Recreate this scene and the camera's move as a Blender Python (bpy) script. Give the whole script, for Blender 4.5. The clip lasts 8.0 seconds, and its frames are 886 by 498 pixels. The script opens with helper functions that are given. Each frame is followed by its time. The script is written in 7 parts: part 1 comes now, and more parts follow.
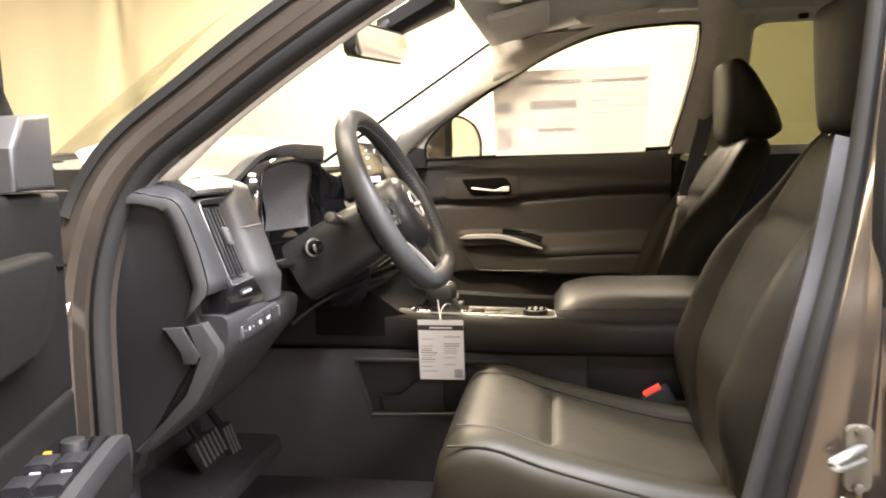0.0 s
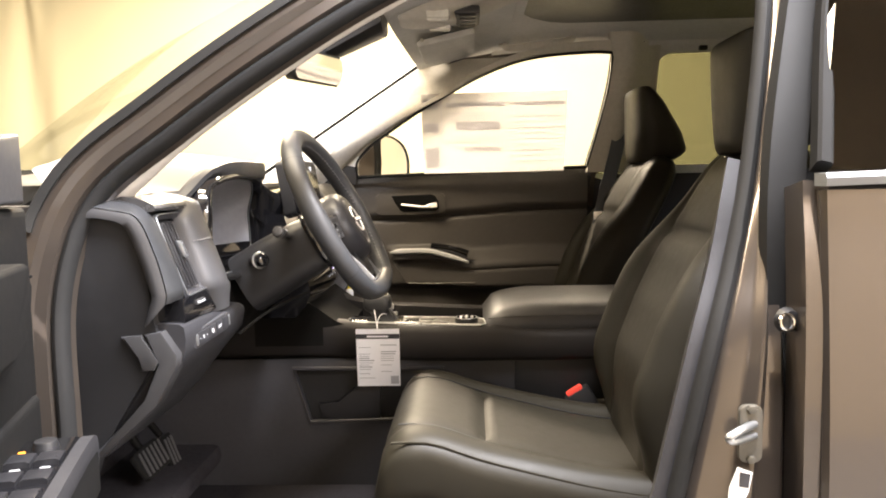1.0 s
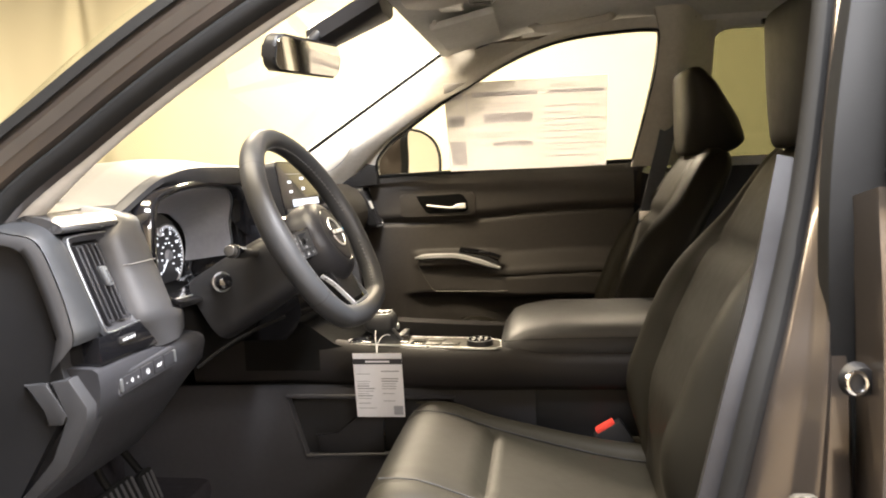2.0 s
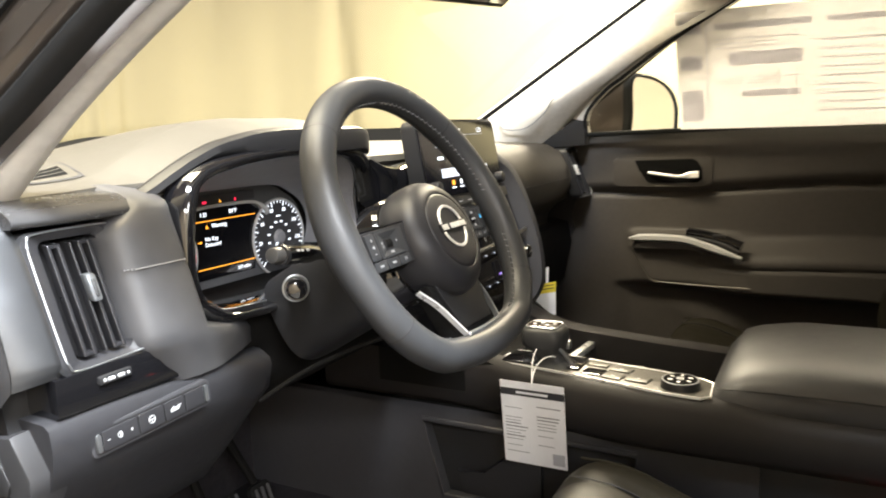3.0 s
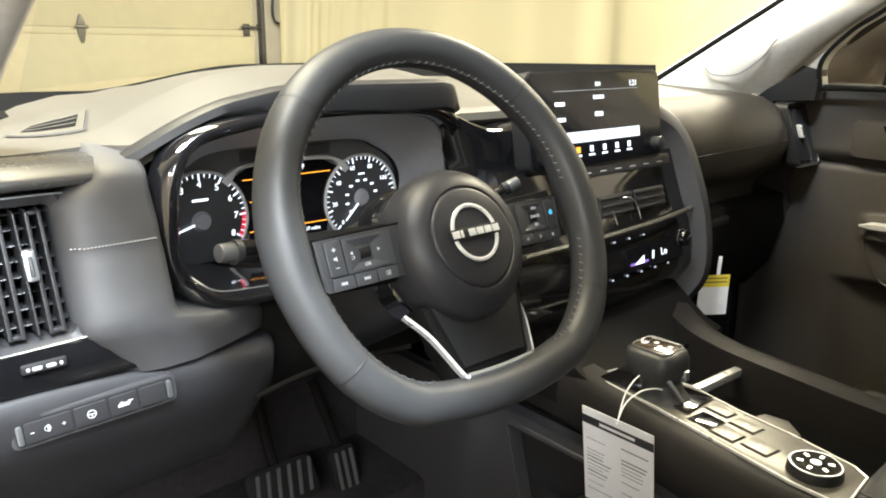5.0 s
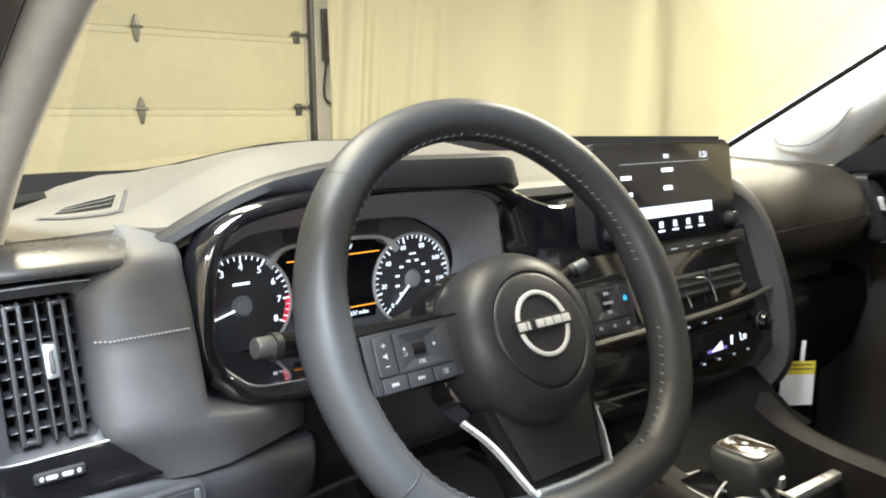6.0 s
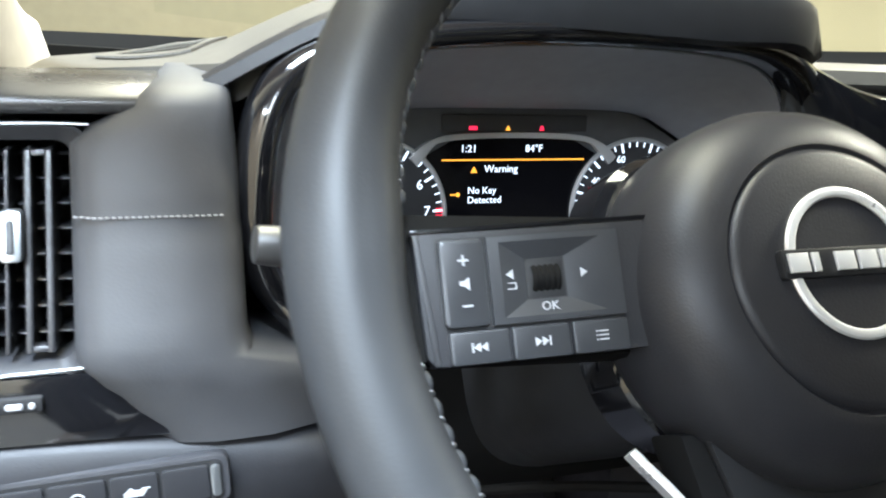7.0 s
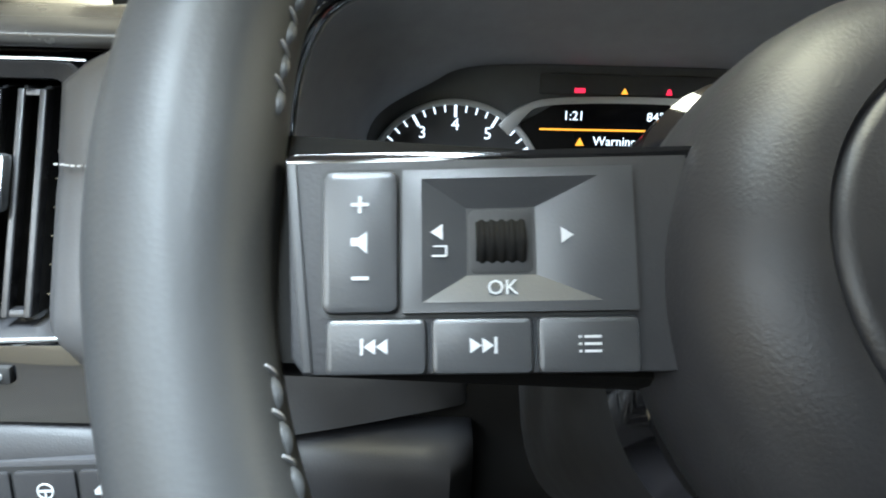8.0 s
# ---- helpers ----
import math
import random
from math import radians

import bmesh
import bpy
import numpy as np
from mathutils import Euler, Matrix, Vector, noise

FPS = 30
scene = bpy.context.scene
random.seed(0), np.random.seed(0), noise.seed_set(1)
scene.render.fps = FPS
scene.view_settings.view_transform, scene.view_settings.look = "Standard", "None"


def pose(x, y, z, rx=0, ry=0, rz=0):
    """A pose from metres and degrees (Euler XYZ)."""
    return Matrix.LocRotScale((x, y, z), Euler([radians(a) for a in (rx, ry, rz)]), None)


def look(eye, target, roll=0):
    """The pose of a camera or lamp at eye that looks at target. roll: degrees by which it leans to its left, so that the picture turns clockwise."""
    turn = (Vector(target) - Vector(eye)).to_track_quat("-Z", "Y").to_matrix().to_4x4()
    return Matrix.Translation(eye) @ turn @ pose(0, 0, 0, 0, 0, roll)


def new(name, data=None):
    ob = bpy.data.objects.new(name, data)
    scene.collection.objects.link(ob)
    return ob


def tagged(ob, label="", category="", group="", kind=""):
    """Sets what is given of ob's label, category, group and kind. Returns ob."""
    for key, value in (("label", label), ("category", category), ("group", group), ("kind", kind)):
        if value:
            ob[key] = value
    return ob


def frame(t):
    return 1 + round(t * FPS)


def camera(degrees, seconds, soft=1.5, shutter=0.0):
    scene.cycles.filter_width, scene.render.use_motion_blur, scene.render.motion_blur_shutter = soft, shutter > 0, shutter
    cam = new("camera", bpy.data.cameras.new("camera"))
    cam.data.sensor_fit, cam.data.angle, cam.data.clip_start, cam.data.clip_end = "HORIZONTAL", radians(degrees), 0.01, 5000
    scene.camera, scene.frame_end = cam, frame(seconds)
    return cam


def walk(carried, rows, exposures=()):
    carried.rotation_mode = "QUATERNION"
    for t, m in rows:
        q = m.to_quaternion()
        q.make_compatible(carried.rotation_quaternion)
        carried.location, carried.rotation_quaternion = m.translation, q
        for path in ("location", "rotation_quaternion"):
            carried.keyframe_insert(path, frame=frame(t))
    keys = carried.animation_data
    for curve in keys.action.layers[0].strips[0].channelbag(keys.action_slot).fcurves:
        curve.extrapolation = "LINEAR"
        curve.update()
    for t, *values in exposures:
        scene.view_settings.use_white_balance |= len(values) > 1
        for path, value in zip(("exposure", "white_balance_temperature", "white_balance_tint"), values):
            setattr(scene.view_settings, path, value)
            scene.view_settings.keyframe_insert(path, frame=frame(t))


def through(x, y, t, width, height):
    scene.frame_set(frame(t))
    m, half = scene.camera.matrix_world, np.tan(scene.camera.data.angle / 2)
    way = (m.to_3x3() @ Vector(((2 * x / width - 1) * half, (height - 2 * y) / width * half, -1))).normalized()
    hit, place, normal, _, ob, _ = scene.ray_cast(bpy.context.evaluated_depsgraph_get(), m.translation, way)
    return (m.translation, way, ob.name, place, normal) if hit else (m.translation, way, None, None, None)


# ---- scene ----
cam = camera(61.3, 8.0, soft=1.9, shutter=0.3)
PATH = [
    (0, (0.254, -1.783, 1.175), (-0.041, 0.181, 0.945), -1.4),
    (0.5, (0.232, -1.869, 1.178), (0.107, 0.117, 0.972), -1.1),
    (1, (0.23, -1.887, 1.177), (0.149, 0.103, 0.987), -1.2),
    (1.2, (0.2452, -1.8499, 1.1823), (0.1482, 0.1373, 0.9784), -1.27),
    (2.3, (0.3719, -1.5382, 1.1944), (-0.0428, 0.4071, 0.9853), -2.75),
    (2.5, (0.384, -1.446, 1.189), (-0.172, 0.463, 0.97), -2.8),
    (2.7, (0.3916, -1.3435, 1.1877), (-0.3243, 0.5085, 0.9481), -1.94),
    (3, (0.388, -1.199, 1.212), (-0.522, 0.553, 0.894), -1.8),
    (3.2, (0.4049, -1.1329, 1.2202), (-0.5953, 0.56, 0.8544), -1.44),
    (3.5, (0.421, -1.039, 1.229), (-0.79, 0.485, 0.769), -1.1),
    (3.7, (0.4398, -0.9881, 1.2395), (-0.9074, 0.4042, 0.7429), -0.31),
    (4, (0.462, -0.932, 1.257), (-0.985, 0.342, 0.723), -0.5),
    (4.2, (0.4646, -0.9053, 1.2639), (-0.9792, 0.3676, 0.7207), 0.05),
    (5.3, (0.4635, -0.8821, 1.2641), (-0.9676, 0.4091, 0.7303), 0.9),
    (5.5, (0.461, -0.881, 1.268), (-0.967, 0.413, 0.736), 1.0),
    (5.8, (0.4308, -0.8684, 1.2662), (-1.0984, 0.3563, 0.8637), -0.11),
    (6, (0.399, -0.842, 1.259), (-1.149, 0.376, 0.913), -0.2),
    (6.2, (0.3483, -0.8136, 1.2331), (-1.2788, 0.2865, 0.8561), 0.16),
    (6.5, (0.27, -0.754, 1.208), (-1.449, 0.157, 0.742), 1.3),
    (6.8, (0.2235, -0.6902, 1.1772), (-1.5905, -0.0002, 0.6941), 0.88),
    (7, (0.198, -0.64, 1.158), (-1.661, -0.049, 0.717), 1.4),
    (7.2, (0.1718, -0.6107, 1.1406), (-1.7179, -0.1363, 0.6891), 1.1),
    (7.5, (0.141, -0.585, 1.137), (-1.789, -0.287, 0.708), 1.6),
    (7.7, (0.1334, -0.5735, 1.1308), (-1.809, -0.38, 0.6956), 1.46),
    (8, (0.124, -0.555, 1.126), (-1.822, -0.428, 0.682), 1.4),
]
EXPOSURES = [(0, 0.70, 6500, 18), (1.2, 0.68, 6500, 18), (2.5, 0.44, 6350, 14), (4, 0.46, 6100, 9), (5.5, 0.42, 6000, 8), (6.5, 0.32, 5550, 7), (7.2, 0.34, 5400, 6), (8, 0.32, 5500, 2)]
walk(cam, [(t, look(eye, target, roll)) for t, eye, target, roll in PATH], EXPOSURES)

# ---- world and light ----
# The car stands indoors at night; lamps under the garage ceiling are the only light.
world = bpy.data.worlds.new("world")
scene.world = world
world.use_nodes = True
world.node_tree.nodes["Background"].inputs[0].default_value = (0.9, 0.85, 0.75, 1)
world.node_tree.nodes["Background"].inputs[1].default_value = 0.02


def area(name, eye, target, sx, sy, watts, colour):
    data = bpy.data.lights.new(name, "AREA")
    data.shape, data.size, data.size_y, data.energy, data.color = "RECTANGLE", sx, sy, watts, colour
    ob = new(name, data)
    ob.matrix_world = look(eye, target)
    return ob


area("tube_lamp_front", (-0.9, 2.7, 3.18), (-0.9, 2.8, 0), 2.4, 0.5, 500, (1.0, 0.86, 0.60))
area("tube_lamp_entry", (1.1, -1.2, 3.18), (1.08, -1.15, 0), 2.0, 0.4, 430, (0.93, 0.96, 0.96))
area("tube_lamp_far", (3.4, -3.7, 3.18), (3.2, -3.2, 0), 2.4, 0.4, 230, (0.97, 0.96, 0.93))
area("tube_lamp_rear", (4.6, -2.3, 3.18), (4.4, -2.2, 0), 0.6, 2.4, 150, (0.95, 0.96, 0.95))
area("tube_lamp_side", (1.9, 2.9, 3.18), (1.9, 2.9, 0), 2.4, 0.5, 150, (1.0, 0.86, 0.62))
area("tube_lamp_middle", (-0.9, -0.6, 3.18), (-0.8, -0.6, 0), 0.5, 2.4, 140, (1.0, 0.86, 0.58))


# ---- materials ----
def surface(name, colour, rough=0.5, metal=0.0, vary=0.12, scale=8.0, grain=600.0, bump=0.15, coat=0.0, spec=0.5, depth=0.0004, uneven=0.05):
    """A procedural surface: base colour with stains at two scales, roughness that varies, and a fine grain as relief."""
    m = bpy.data.materials.new(name)
    m.use_nodes = True
    nt = m.node_tree
    b = nt.nodes["Principled BSDF"]
    tc = nt.nodes.new("ShaderNodeTexCoord")
    n1, n2, n3 = (nt.nodes.new("ShaderNodeTexNoise") for _ in range(3))
    n1.inputs["Scale"].default_value, n1.inputs["Detail"].default_value = scale, 5
    n2.inputs["Scale"].default_value, n2.inputs["Detail"].default_value = scale * 11, 3
    n3.inputs["Scale"].default_value, n3.inputs["Detail"].default_value = grain, 2
    for n in (n1, n2, n3):
        nt.links.new(tc.outputs["Object"], n.inputs["Vector"])
    add = nt.nodes.new("ShaderNodeMath")
    add.operation = "ADD"
    nt.links.new(n1.outputs["Fac"], add.inputs[0])
    nt.links.new(n2.outputs["Fac"], add.inputs[1])
    ramp = nt.nodes.new("ShaderNodeMapRange")
    ramp.inputs["From Min"].default_value, ramp.inputs["From Max"].default_value = 0.6, 1.4
    ramp.inputs["To Min"].default_value, ramp.inputs["To Max"].default_value = 1 - vary, 1 + vary
    nt.links.new(add.outputs[0], ramp.inputs["Value"])
    mul = nt.nodes.new("ShaderNodeVectorMath")
    mul.operation = "SCALE"
    mul.inputs[0].default_value = colour
    nt.links.new(ramp.outputs[0], mul.inputs["Scale"])
    nt.links.new(mul.outputs[0], b.inputs["Base Color"])
    rr = nt.nodes.new("ShaderNodeMapRange")
    rr.inputs["From Min"].default_value, rr.inputs["From Max"].default_value = 0.6, 1.4
    rr.inputs["To Min"].default_value, rr.inputs["To Max"].default_value = max(rough - uneven, 0.02), min(rough + uneven, 1)
    nt.links.new(add.outputs[0], rr.inputs["Value"])
    nt.links.new(rr.outputs[0], b.inputs["Roughness"])
    b.inputs["Metallic"].default_value = metal
    b.inputs["Specular IOR Level"].default_value = spec
    b.inputs["Coat Weight"].default_value, b.inputs["Coat Roughness"].default_value = coat, 0.06
    if bump:
        bp = nt.nodes.new("ShaderNodeBump")
        bp.inputs["Strength"].default_value, bp.inputs["Distance"].default_value = bump, depth
        nt.links.new(n3.outputs["Fac"], bp.inputs["Height"])
        nt.links.new(bp.outputs[0], b.inputs["Normal"])
    return m


def leather(name, colour, rough, cell=520.0, spec=0.5):
    """Grained leather or leatherette: cells of a Voronoi texture as relief."""
    m = surface(name, colour, rough, vary=0.1, scale=5, bump=0, spec=spec)
    nt = m.node_tree
    tc = nt.nodes.new("ShaderNodeTexCoord")
    v = nt.nodes.new("ShaderNodeTexVoronoi")
    v.inputs["Scale"].default_value = cell
    n = nt.nodes.new("ShaderNodeTexNoise")
    n.inputs["Scale"].default_value = 60
    add = nt.nodes.new("ShaderNodeMath")
    add.operation = "ADD"
    nt.links.new(tc.outputs["Object"], v.inputs["Vector"])
    nt.links.new(tc.outputs["Object"], n.inputs["Vector"])
    nt.links.new(v.outputs["Distance"], add.inputs[0])
    nt.links.new(n.outputs["Fac"], add.inputs[1])
    bp = nt.nodes.new("ShaderNodeBump")
    bp.inputs["Strength"].default_value, bp.inputs["Distance"].default_value = 0.12, 0.0003
    nt.links.new(add.outputs[0], bp.inputs["Height"])
    nt.links.new(bp.outputs[0], nt.nodes["Principled BSDF"].inputs["Normal"])
    return m


def glow(name, colour, strength):
    m = bpy.data.materials.new(name)
    m.use_nodes = True
    b = m.node_tree.nodes["Principled BSDF"]
    b.inputs["Base Color"].default_value = (*[0.3 * c for c in colour], 1)
    b.inputs["Emission Color"].default_value = (*colour, 1)
    b.inputs["Emission Strength"].default_value = strength
    return m


def pane(name, tint, ior=1.45, rough=0.0, gain=0.85):
    """A thin sheet of glass: what lies behind shows through, and the surface mirrors at grazing angles."""
    m = bpy.data.materials.new(name)
    m.use_nodes = True
    nt = m.node_tree
    nt.nodes.remove(nt.nodes["Principled BSDF"])
    out = nt.nodes["Material Output"]
    clear, gloss = nt.nodes.new("ShaderNodeBsdfTransparent"), nt.nodes.new("ShaderNodeBsdfGlossy")
    clear.inputs[0].default_value = (*tint, 1)
    gloss.inputs["Roughness"].default_value = rough
    f, mix = nt.nodes.new("ShaderNodeLayerWeight"), nt.nodes.new("ShaderNodeMixShader")
    f.inputs["Blend"].default_value = 0.5
    power, add = nt.nodes.new("ShaderNodeMath"), nt.nodes.new("ShaderNodeMath")
    power.operation, add.operation = "POWER", "MULTIPLY_ADD"
    power.inputs[1].default_value = 4.5
    add.inputs[1].default_value, add.inputs[2].default_value = gain, 0.09 * (ior - 1)
    nt.links.new(f.outputs["Facing"], power.inputs[0])
    nt.links.new(power.outputs[0], add.inputs[0])
    nt.links.new(add.outputs[0], mix.inputs[0])
    nt.links.new(clear.outputs[0], mix.inputs[1])
    nt.links.new(gloss.outputs[0], mix.inputs[2])
    nt.links.new(mix.outputs[0], out.inputs["Surface"])
    return m


def sheet(name, colour, through=0.5, fold=0.0, scale=3.0):
    """Thin cloth or paper that lets light through."""
    m = bpy.data.materials.new(name)
    m.use_nodes = True
    nt = m.node_tree
    nt.nodes.remove(nt.nodes["Principled BSDF"])
    d, tr, mix = nt.nodes.new("ShaderNodeBsdfDiffuse"), nt.nodes.new("ShaderNodeBsdfTranslucent"), nt.nodes.new("ShaderNodeMixShader")
    tc, n, r, mul = (nt.nodes.new(k) for k in ("ShaderNodeTexCoord", "ShaderNodeTexNoise", "ShaderNodeMapRange", "ShaderNodeVectorMath"))
    n.inputs["Scale"].default_value, n.inputs["Detail"].default_value = scale, 6
    r.inputs["To Min"].default_value, r.inputs["To Max"].default_value = 0.92, 1.07
    mul.operation = "SCALE"
    mul.inputs[0].default_value = colour
    nt.links.new(tc.outputs["Object"], n.inputs["Vector"])
    nt.links.new(n.outputs["Fac"], r.inputs["Value"])
    nt.links.new(r.outputs[0], mul.inputs["Scale"])
    for s in (d, tr):
        nt.links.new(mul.outputs[0], s.inputs["Color"])
    mix.inputs[0].default_value = through
    nt.links.new(d.outputs[0], mix.inputs[1])
    nt.links.new(tr.outputs[0], mix.inputs[2])
    nt.links.new(mix.outputs[0], nt.nodes["Material Output"].inputs["Surface"])
    return m


SOFT = surface("charcoal_soft_plastic", (0.022, 0.022, 0.0245), 0.5, grain=900, bump=0.3, spec=0.32)
SOFT2 = surface("grey_soft_plastic", (0.038, 0.038, 0.042), 0.5, grain=900, bump=0.3, spec=0.36)
TOPPAD = surface("dash_top_plastic", (0.062, 0.057, 0.047), 0.56, grain=700, bump=0.35, spec=0.42)
CAP = surface("dark_grey_cap", (0.035, 0.034, 0.033), 0.34, grain=1200, bump=0.1)
SHELF = surface("satin_dash_plastic", (0.050, 0.050, 0.052), 0.27, grain=900, vary=0.03, bump=0.04, spec=0.55, uneven=0.01)
VANE = surface("black_vane_plastic", (0.016, 0.016, 0.018), 0.3, grain=1200, bump=0.1, spec=0.5)
HARD = surface("black_hard_plastic", (0.013, 0.013, 0.014), 0.45, grain=1200, bump=0.15, spec=0.35)
# Shade of openings and recesses put into the colour; also on cowl and frit.
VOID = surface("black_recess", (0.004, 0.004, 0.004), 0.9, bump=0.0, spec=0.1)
DARK = surface("dark_plastic", (0.012, 0.012, 0.013), 0.6, bump=0.1)
PIANO = surface("piano_black", (0.006, 0.006, 0.007), 0.08, vary=0.05, bump=0.0, coat=1.0)
AMBER = surface("glossy_brown_black", (0.035, 0.024, 0.014), 0.12, vary=0.05, bump=0.0, coat=1.0)
SATIN = surface("satin_silver", (0.42, 0.44, 0.46), 0.32, metal=0.9, vary=0.06, grain=1500, bump=0.05)
CHEVRON = surface("satin_grey_trim", (0.20, 0.21, 0.22), 0.42, metal=0.5, vary=0.06, grain=1500, bump=0.08)
BAND = surface("satin_silver_paint", (0.085, 0.088, 0.094), 0.40, metal=0.8, vary=0.04, grain=1500, bump=0.05)
STRIP = surface("dim_satin_trim", (0.034, 0.034, 0.036), 0.48, metal=0.2, vary=0.05, grain=1500, bump=0.05)
CHROME = surface("chrome", (0.8, 0.8, 0.8), 0.1, metal=1.0, vary=0.03, bump=0.0)
SILVER = surface("silver_paint", (0.62, 0.63, 0.65), 0.35, metal=0.2, vary=0.03, bump=0.0)
# Lightened to stand for light that never reaches inside the cluster hood.
FUNNEL = surface("lightened_blue_grey_plastic", (0.28, 0.285, 0.31), 0.5, grain=1200, bump=0.2)
WHEEL_LEATHER = leather("wheel_leather", (0.031, 0.032, 0.034), 0.45, 700, 0.34)
SEAT_LEATHER = leather("seat_leather", (0.0150, 0.0130, 0.0085), 0.52, 420, 0.24)
PAD_LEATHER = leather("dash_leather", (0.050, 0.050, 0.053), 0.50, 600, 0.40)
BUTTON = surface("switch_plastic", (0.032, 0.033, 0.036), 0.33, grain=1500, bump=0.1)
HUBMAT = surface("hub_plastic", (0.018, 0.018, 0.0205), 0.42, grain=1100, bump=0.25, spec=0.32)
HEADLINER = surface("grey_headliner_cloth", (0.55, 0.55, 0.55), 0.9, grain=1400, bump=0.6)
PILLAR = surface("grey_pillar_trim", (0.50, 0.48, 0.445), 0.6, grain=900, bump=0.25)
CARPET = surface("black_carpet", (0.034, 0.032, 0.036), 0.95, vary=0.3, grain=900, bump=1.0, depth=0.002, spec=0.1)
PAINT = surface("gunmetal_paint", (0.080, 0.067, 0.057), 0.28, metal=0.7, vary=0.02, grain=3000, bump=0.0, coat=1.0, uneven=0.0)
RUBBER = surface("black_rubber", (0.012, 0.012, 0.012), 0.7, grain=500, bump=0.2, spec=0.12)
GLASS = pane("clear_glass", (0.93, 0.95, 0.93), 1.4, 0.0, 0.45)
REARGLASS = pane("dark_privacy_glass", (0.12, 0.11, 0.09), 2.1, 0.0, 0.6)
PRIVACY = pane("privacy_glass", (0.40, 0.41, 0.33), 1.15, 0.0, 0.3)
MIRROR = surface("mirror", (0.9, 0.9, 0.9), 0.015, metal=1.0, vary=0.0, bump=0.0)
PAPER = surface("white_paper", (0.86, 0.87, 0.90), 0.7, vary=0.03, bump=0.1)
INK = surface("black_ink", (0.03, 0.03, 0.035), 0.6, bump=0.0)
GREYINK = surface("grey_ink", (0.45, 0.46, 0.5), 0.6, bump=0.0)
YELLOW = surface("yellow_label", (0.75, 0.62, 0.06), 0.6, vary=0.05, bump=0.0)
STICKER = sheet("sticker_paper", (0.84, 0.83, 0.83), 0.5, scale=6)
STICKINK = sheet("sticker_ink", (0.80, 0.80, 0.83), 0.85, scale=6)
DASHROLL = leather("brown_grey_leatherette", (0.025, 0.0222, 0.019), 0.6, 600, 0.26)
# Worn pedal ribs, lightened as if light caught their edges.
WORN_LIT = surface("lightened_worn_rubber", (0.075, 0.075, 0.08), 0.4, grain=700, bump=0.2, spec=0.5)
CURTAIN = sheet("beige_curtain", (0.49, 0.455, 0.33), 0.3, scale=0.8)
DOORPAINT = surface("cream_door_paint", (0.33, 0.302, 0.20), 0.6, vary=0.08, scale=1.5, grain=200, bump=0.2)
CONCRETE = surface("grey_concrete", (0.17, 0.16, 0.145), 0.85, vary=0.25, scale=1.5, grain=120, bump=0.5, depth=0.003)
TANWALL = surface("tan_wall_paint", (0.50, 0.41, 0.29), 0.8, vary=0.12, scale=1.5, grain=150, bump=0.3)
DARKWALL = surface("brown_wall_panelling", (0.22, 0.17, 0.12), 0.7, vary=0.15, scale=1.5, grain=150, bump=0.3)
BRIGHT = surface("bright_satin_chrome", (0.88, 0.88, 0.88), 0.3, metal=0.6, vary=0.04, bump=0.0)
WALLPAINT = surface("cream_wall_paint", (0.74, 0.67, 0.52), 0.8, vary=0.08, scale=1.5, grain=150, bump=0.3)
RED = surface("red_plastic", (0.75, 0.06, 0.04), 0.4, bump=0.0)
ICON = glow("white_icon", (0.95, 0.97, 1.0), 0.2)
GLOW_W = glow("display_white", (0.9, 0.95, 1.0), 1.6)
GLOW_DIM = glow("display_grey", (0.75, 0.8, 0.9), 0.6)
GLOW_BAR = glow("display_pale_bar", (0.85, 0.9, 1.0), 1.0)
GLOW_O = glow("display_amber", (1.0, 0.38, 0.03), 1.6)
GLOW_R = glow("display_red", (1.0, 0.02, 0.06), 1.6)
GLOW_B = glow("display_blue", (0.1, 0.55, 0.95), 0.6)
SCREEN = surface("screen_black", (0.006, 0.006, 0.008), 0.12, vary=0.0, bump=0.0)
DIALFACE = surface("dial_face_black", (0.05, 0.051, 0.056), 0.45, bump=0.0)
# Greyed to make up for light missing in the cluster's cavity.
MASK = surface("lightened_cluster_mask", (0.11, 0.115, 0.125), 0.5, grain=1200, bump=0.1)
CONSOLE = leather("console_leather", (0.018, 0.0165, 0.0165), 0.55, 600, 0.2)
# Also used where parts lie in shade, which this near-black puts into colour.
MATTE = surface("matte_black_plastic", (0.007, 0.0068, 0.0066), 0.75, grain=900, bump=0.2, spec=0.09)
# Lightened to make up for light that misses the passenger door.
DOORCARD = surface("lightened_door_card_plastic", (0.054, 0.049, 0.045), 0.55, grain=900, bump=0.3, spec=0.34)
PALE_THREAD = surface("pale_thread", (0.20, 0.20, 0.21), 0.7, bump=0.2)
TAGINK = surface("pale_print", (0.26, 0.265, 0.29), 0.7, bump=0.0)
GREYTRIM = surface("console_grey_trim", (0.085, 0.080, 0.068), 0.4, metal=0.35, vary=0.1, scale=20, grain=900, bump=0.15)
BELT = surface("grey_belt_webbing", (0.10, 0.11, 0.13), 0.8, grain=1500, bump=0.6)
LAMP_ON = glow("lamp_tube", (1.0, 0.9, 0.7), 6.0)
LAMP_LENS = surface("lamp_lens", (0.75, 0.75, 0.72), 0.2, bump=0.0)


# ---- mesh tools ----
ORIGIN = {}


def vec(*a):
    return Vector(a)


def thing(name, label, category, at=(0, 0, 0), group="", kind=""):
    """A top-level thing: an Empty at its base, to hold its parts."""
    ob = new(name)
    ob.location = at
    ob.empty_display_size = 0.02
    ORIGIN[ob.name] = Vector(at)
    return tagged(ob, label, category, group, kind)


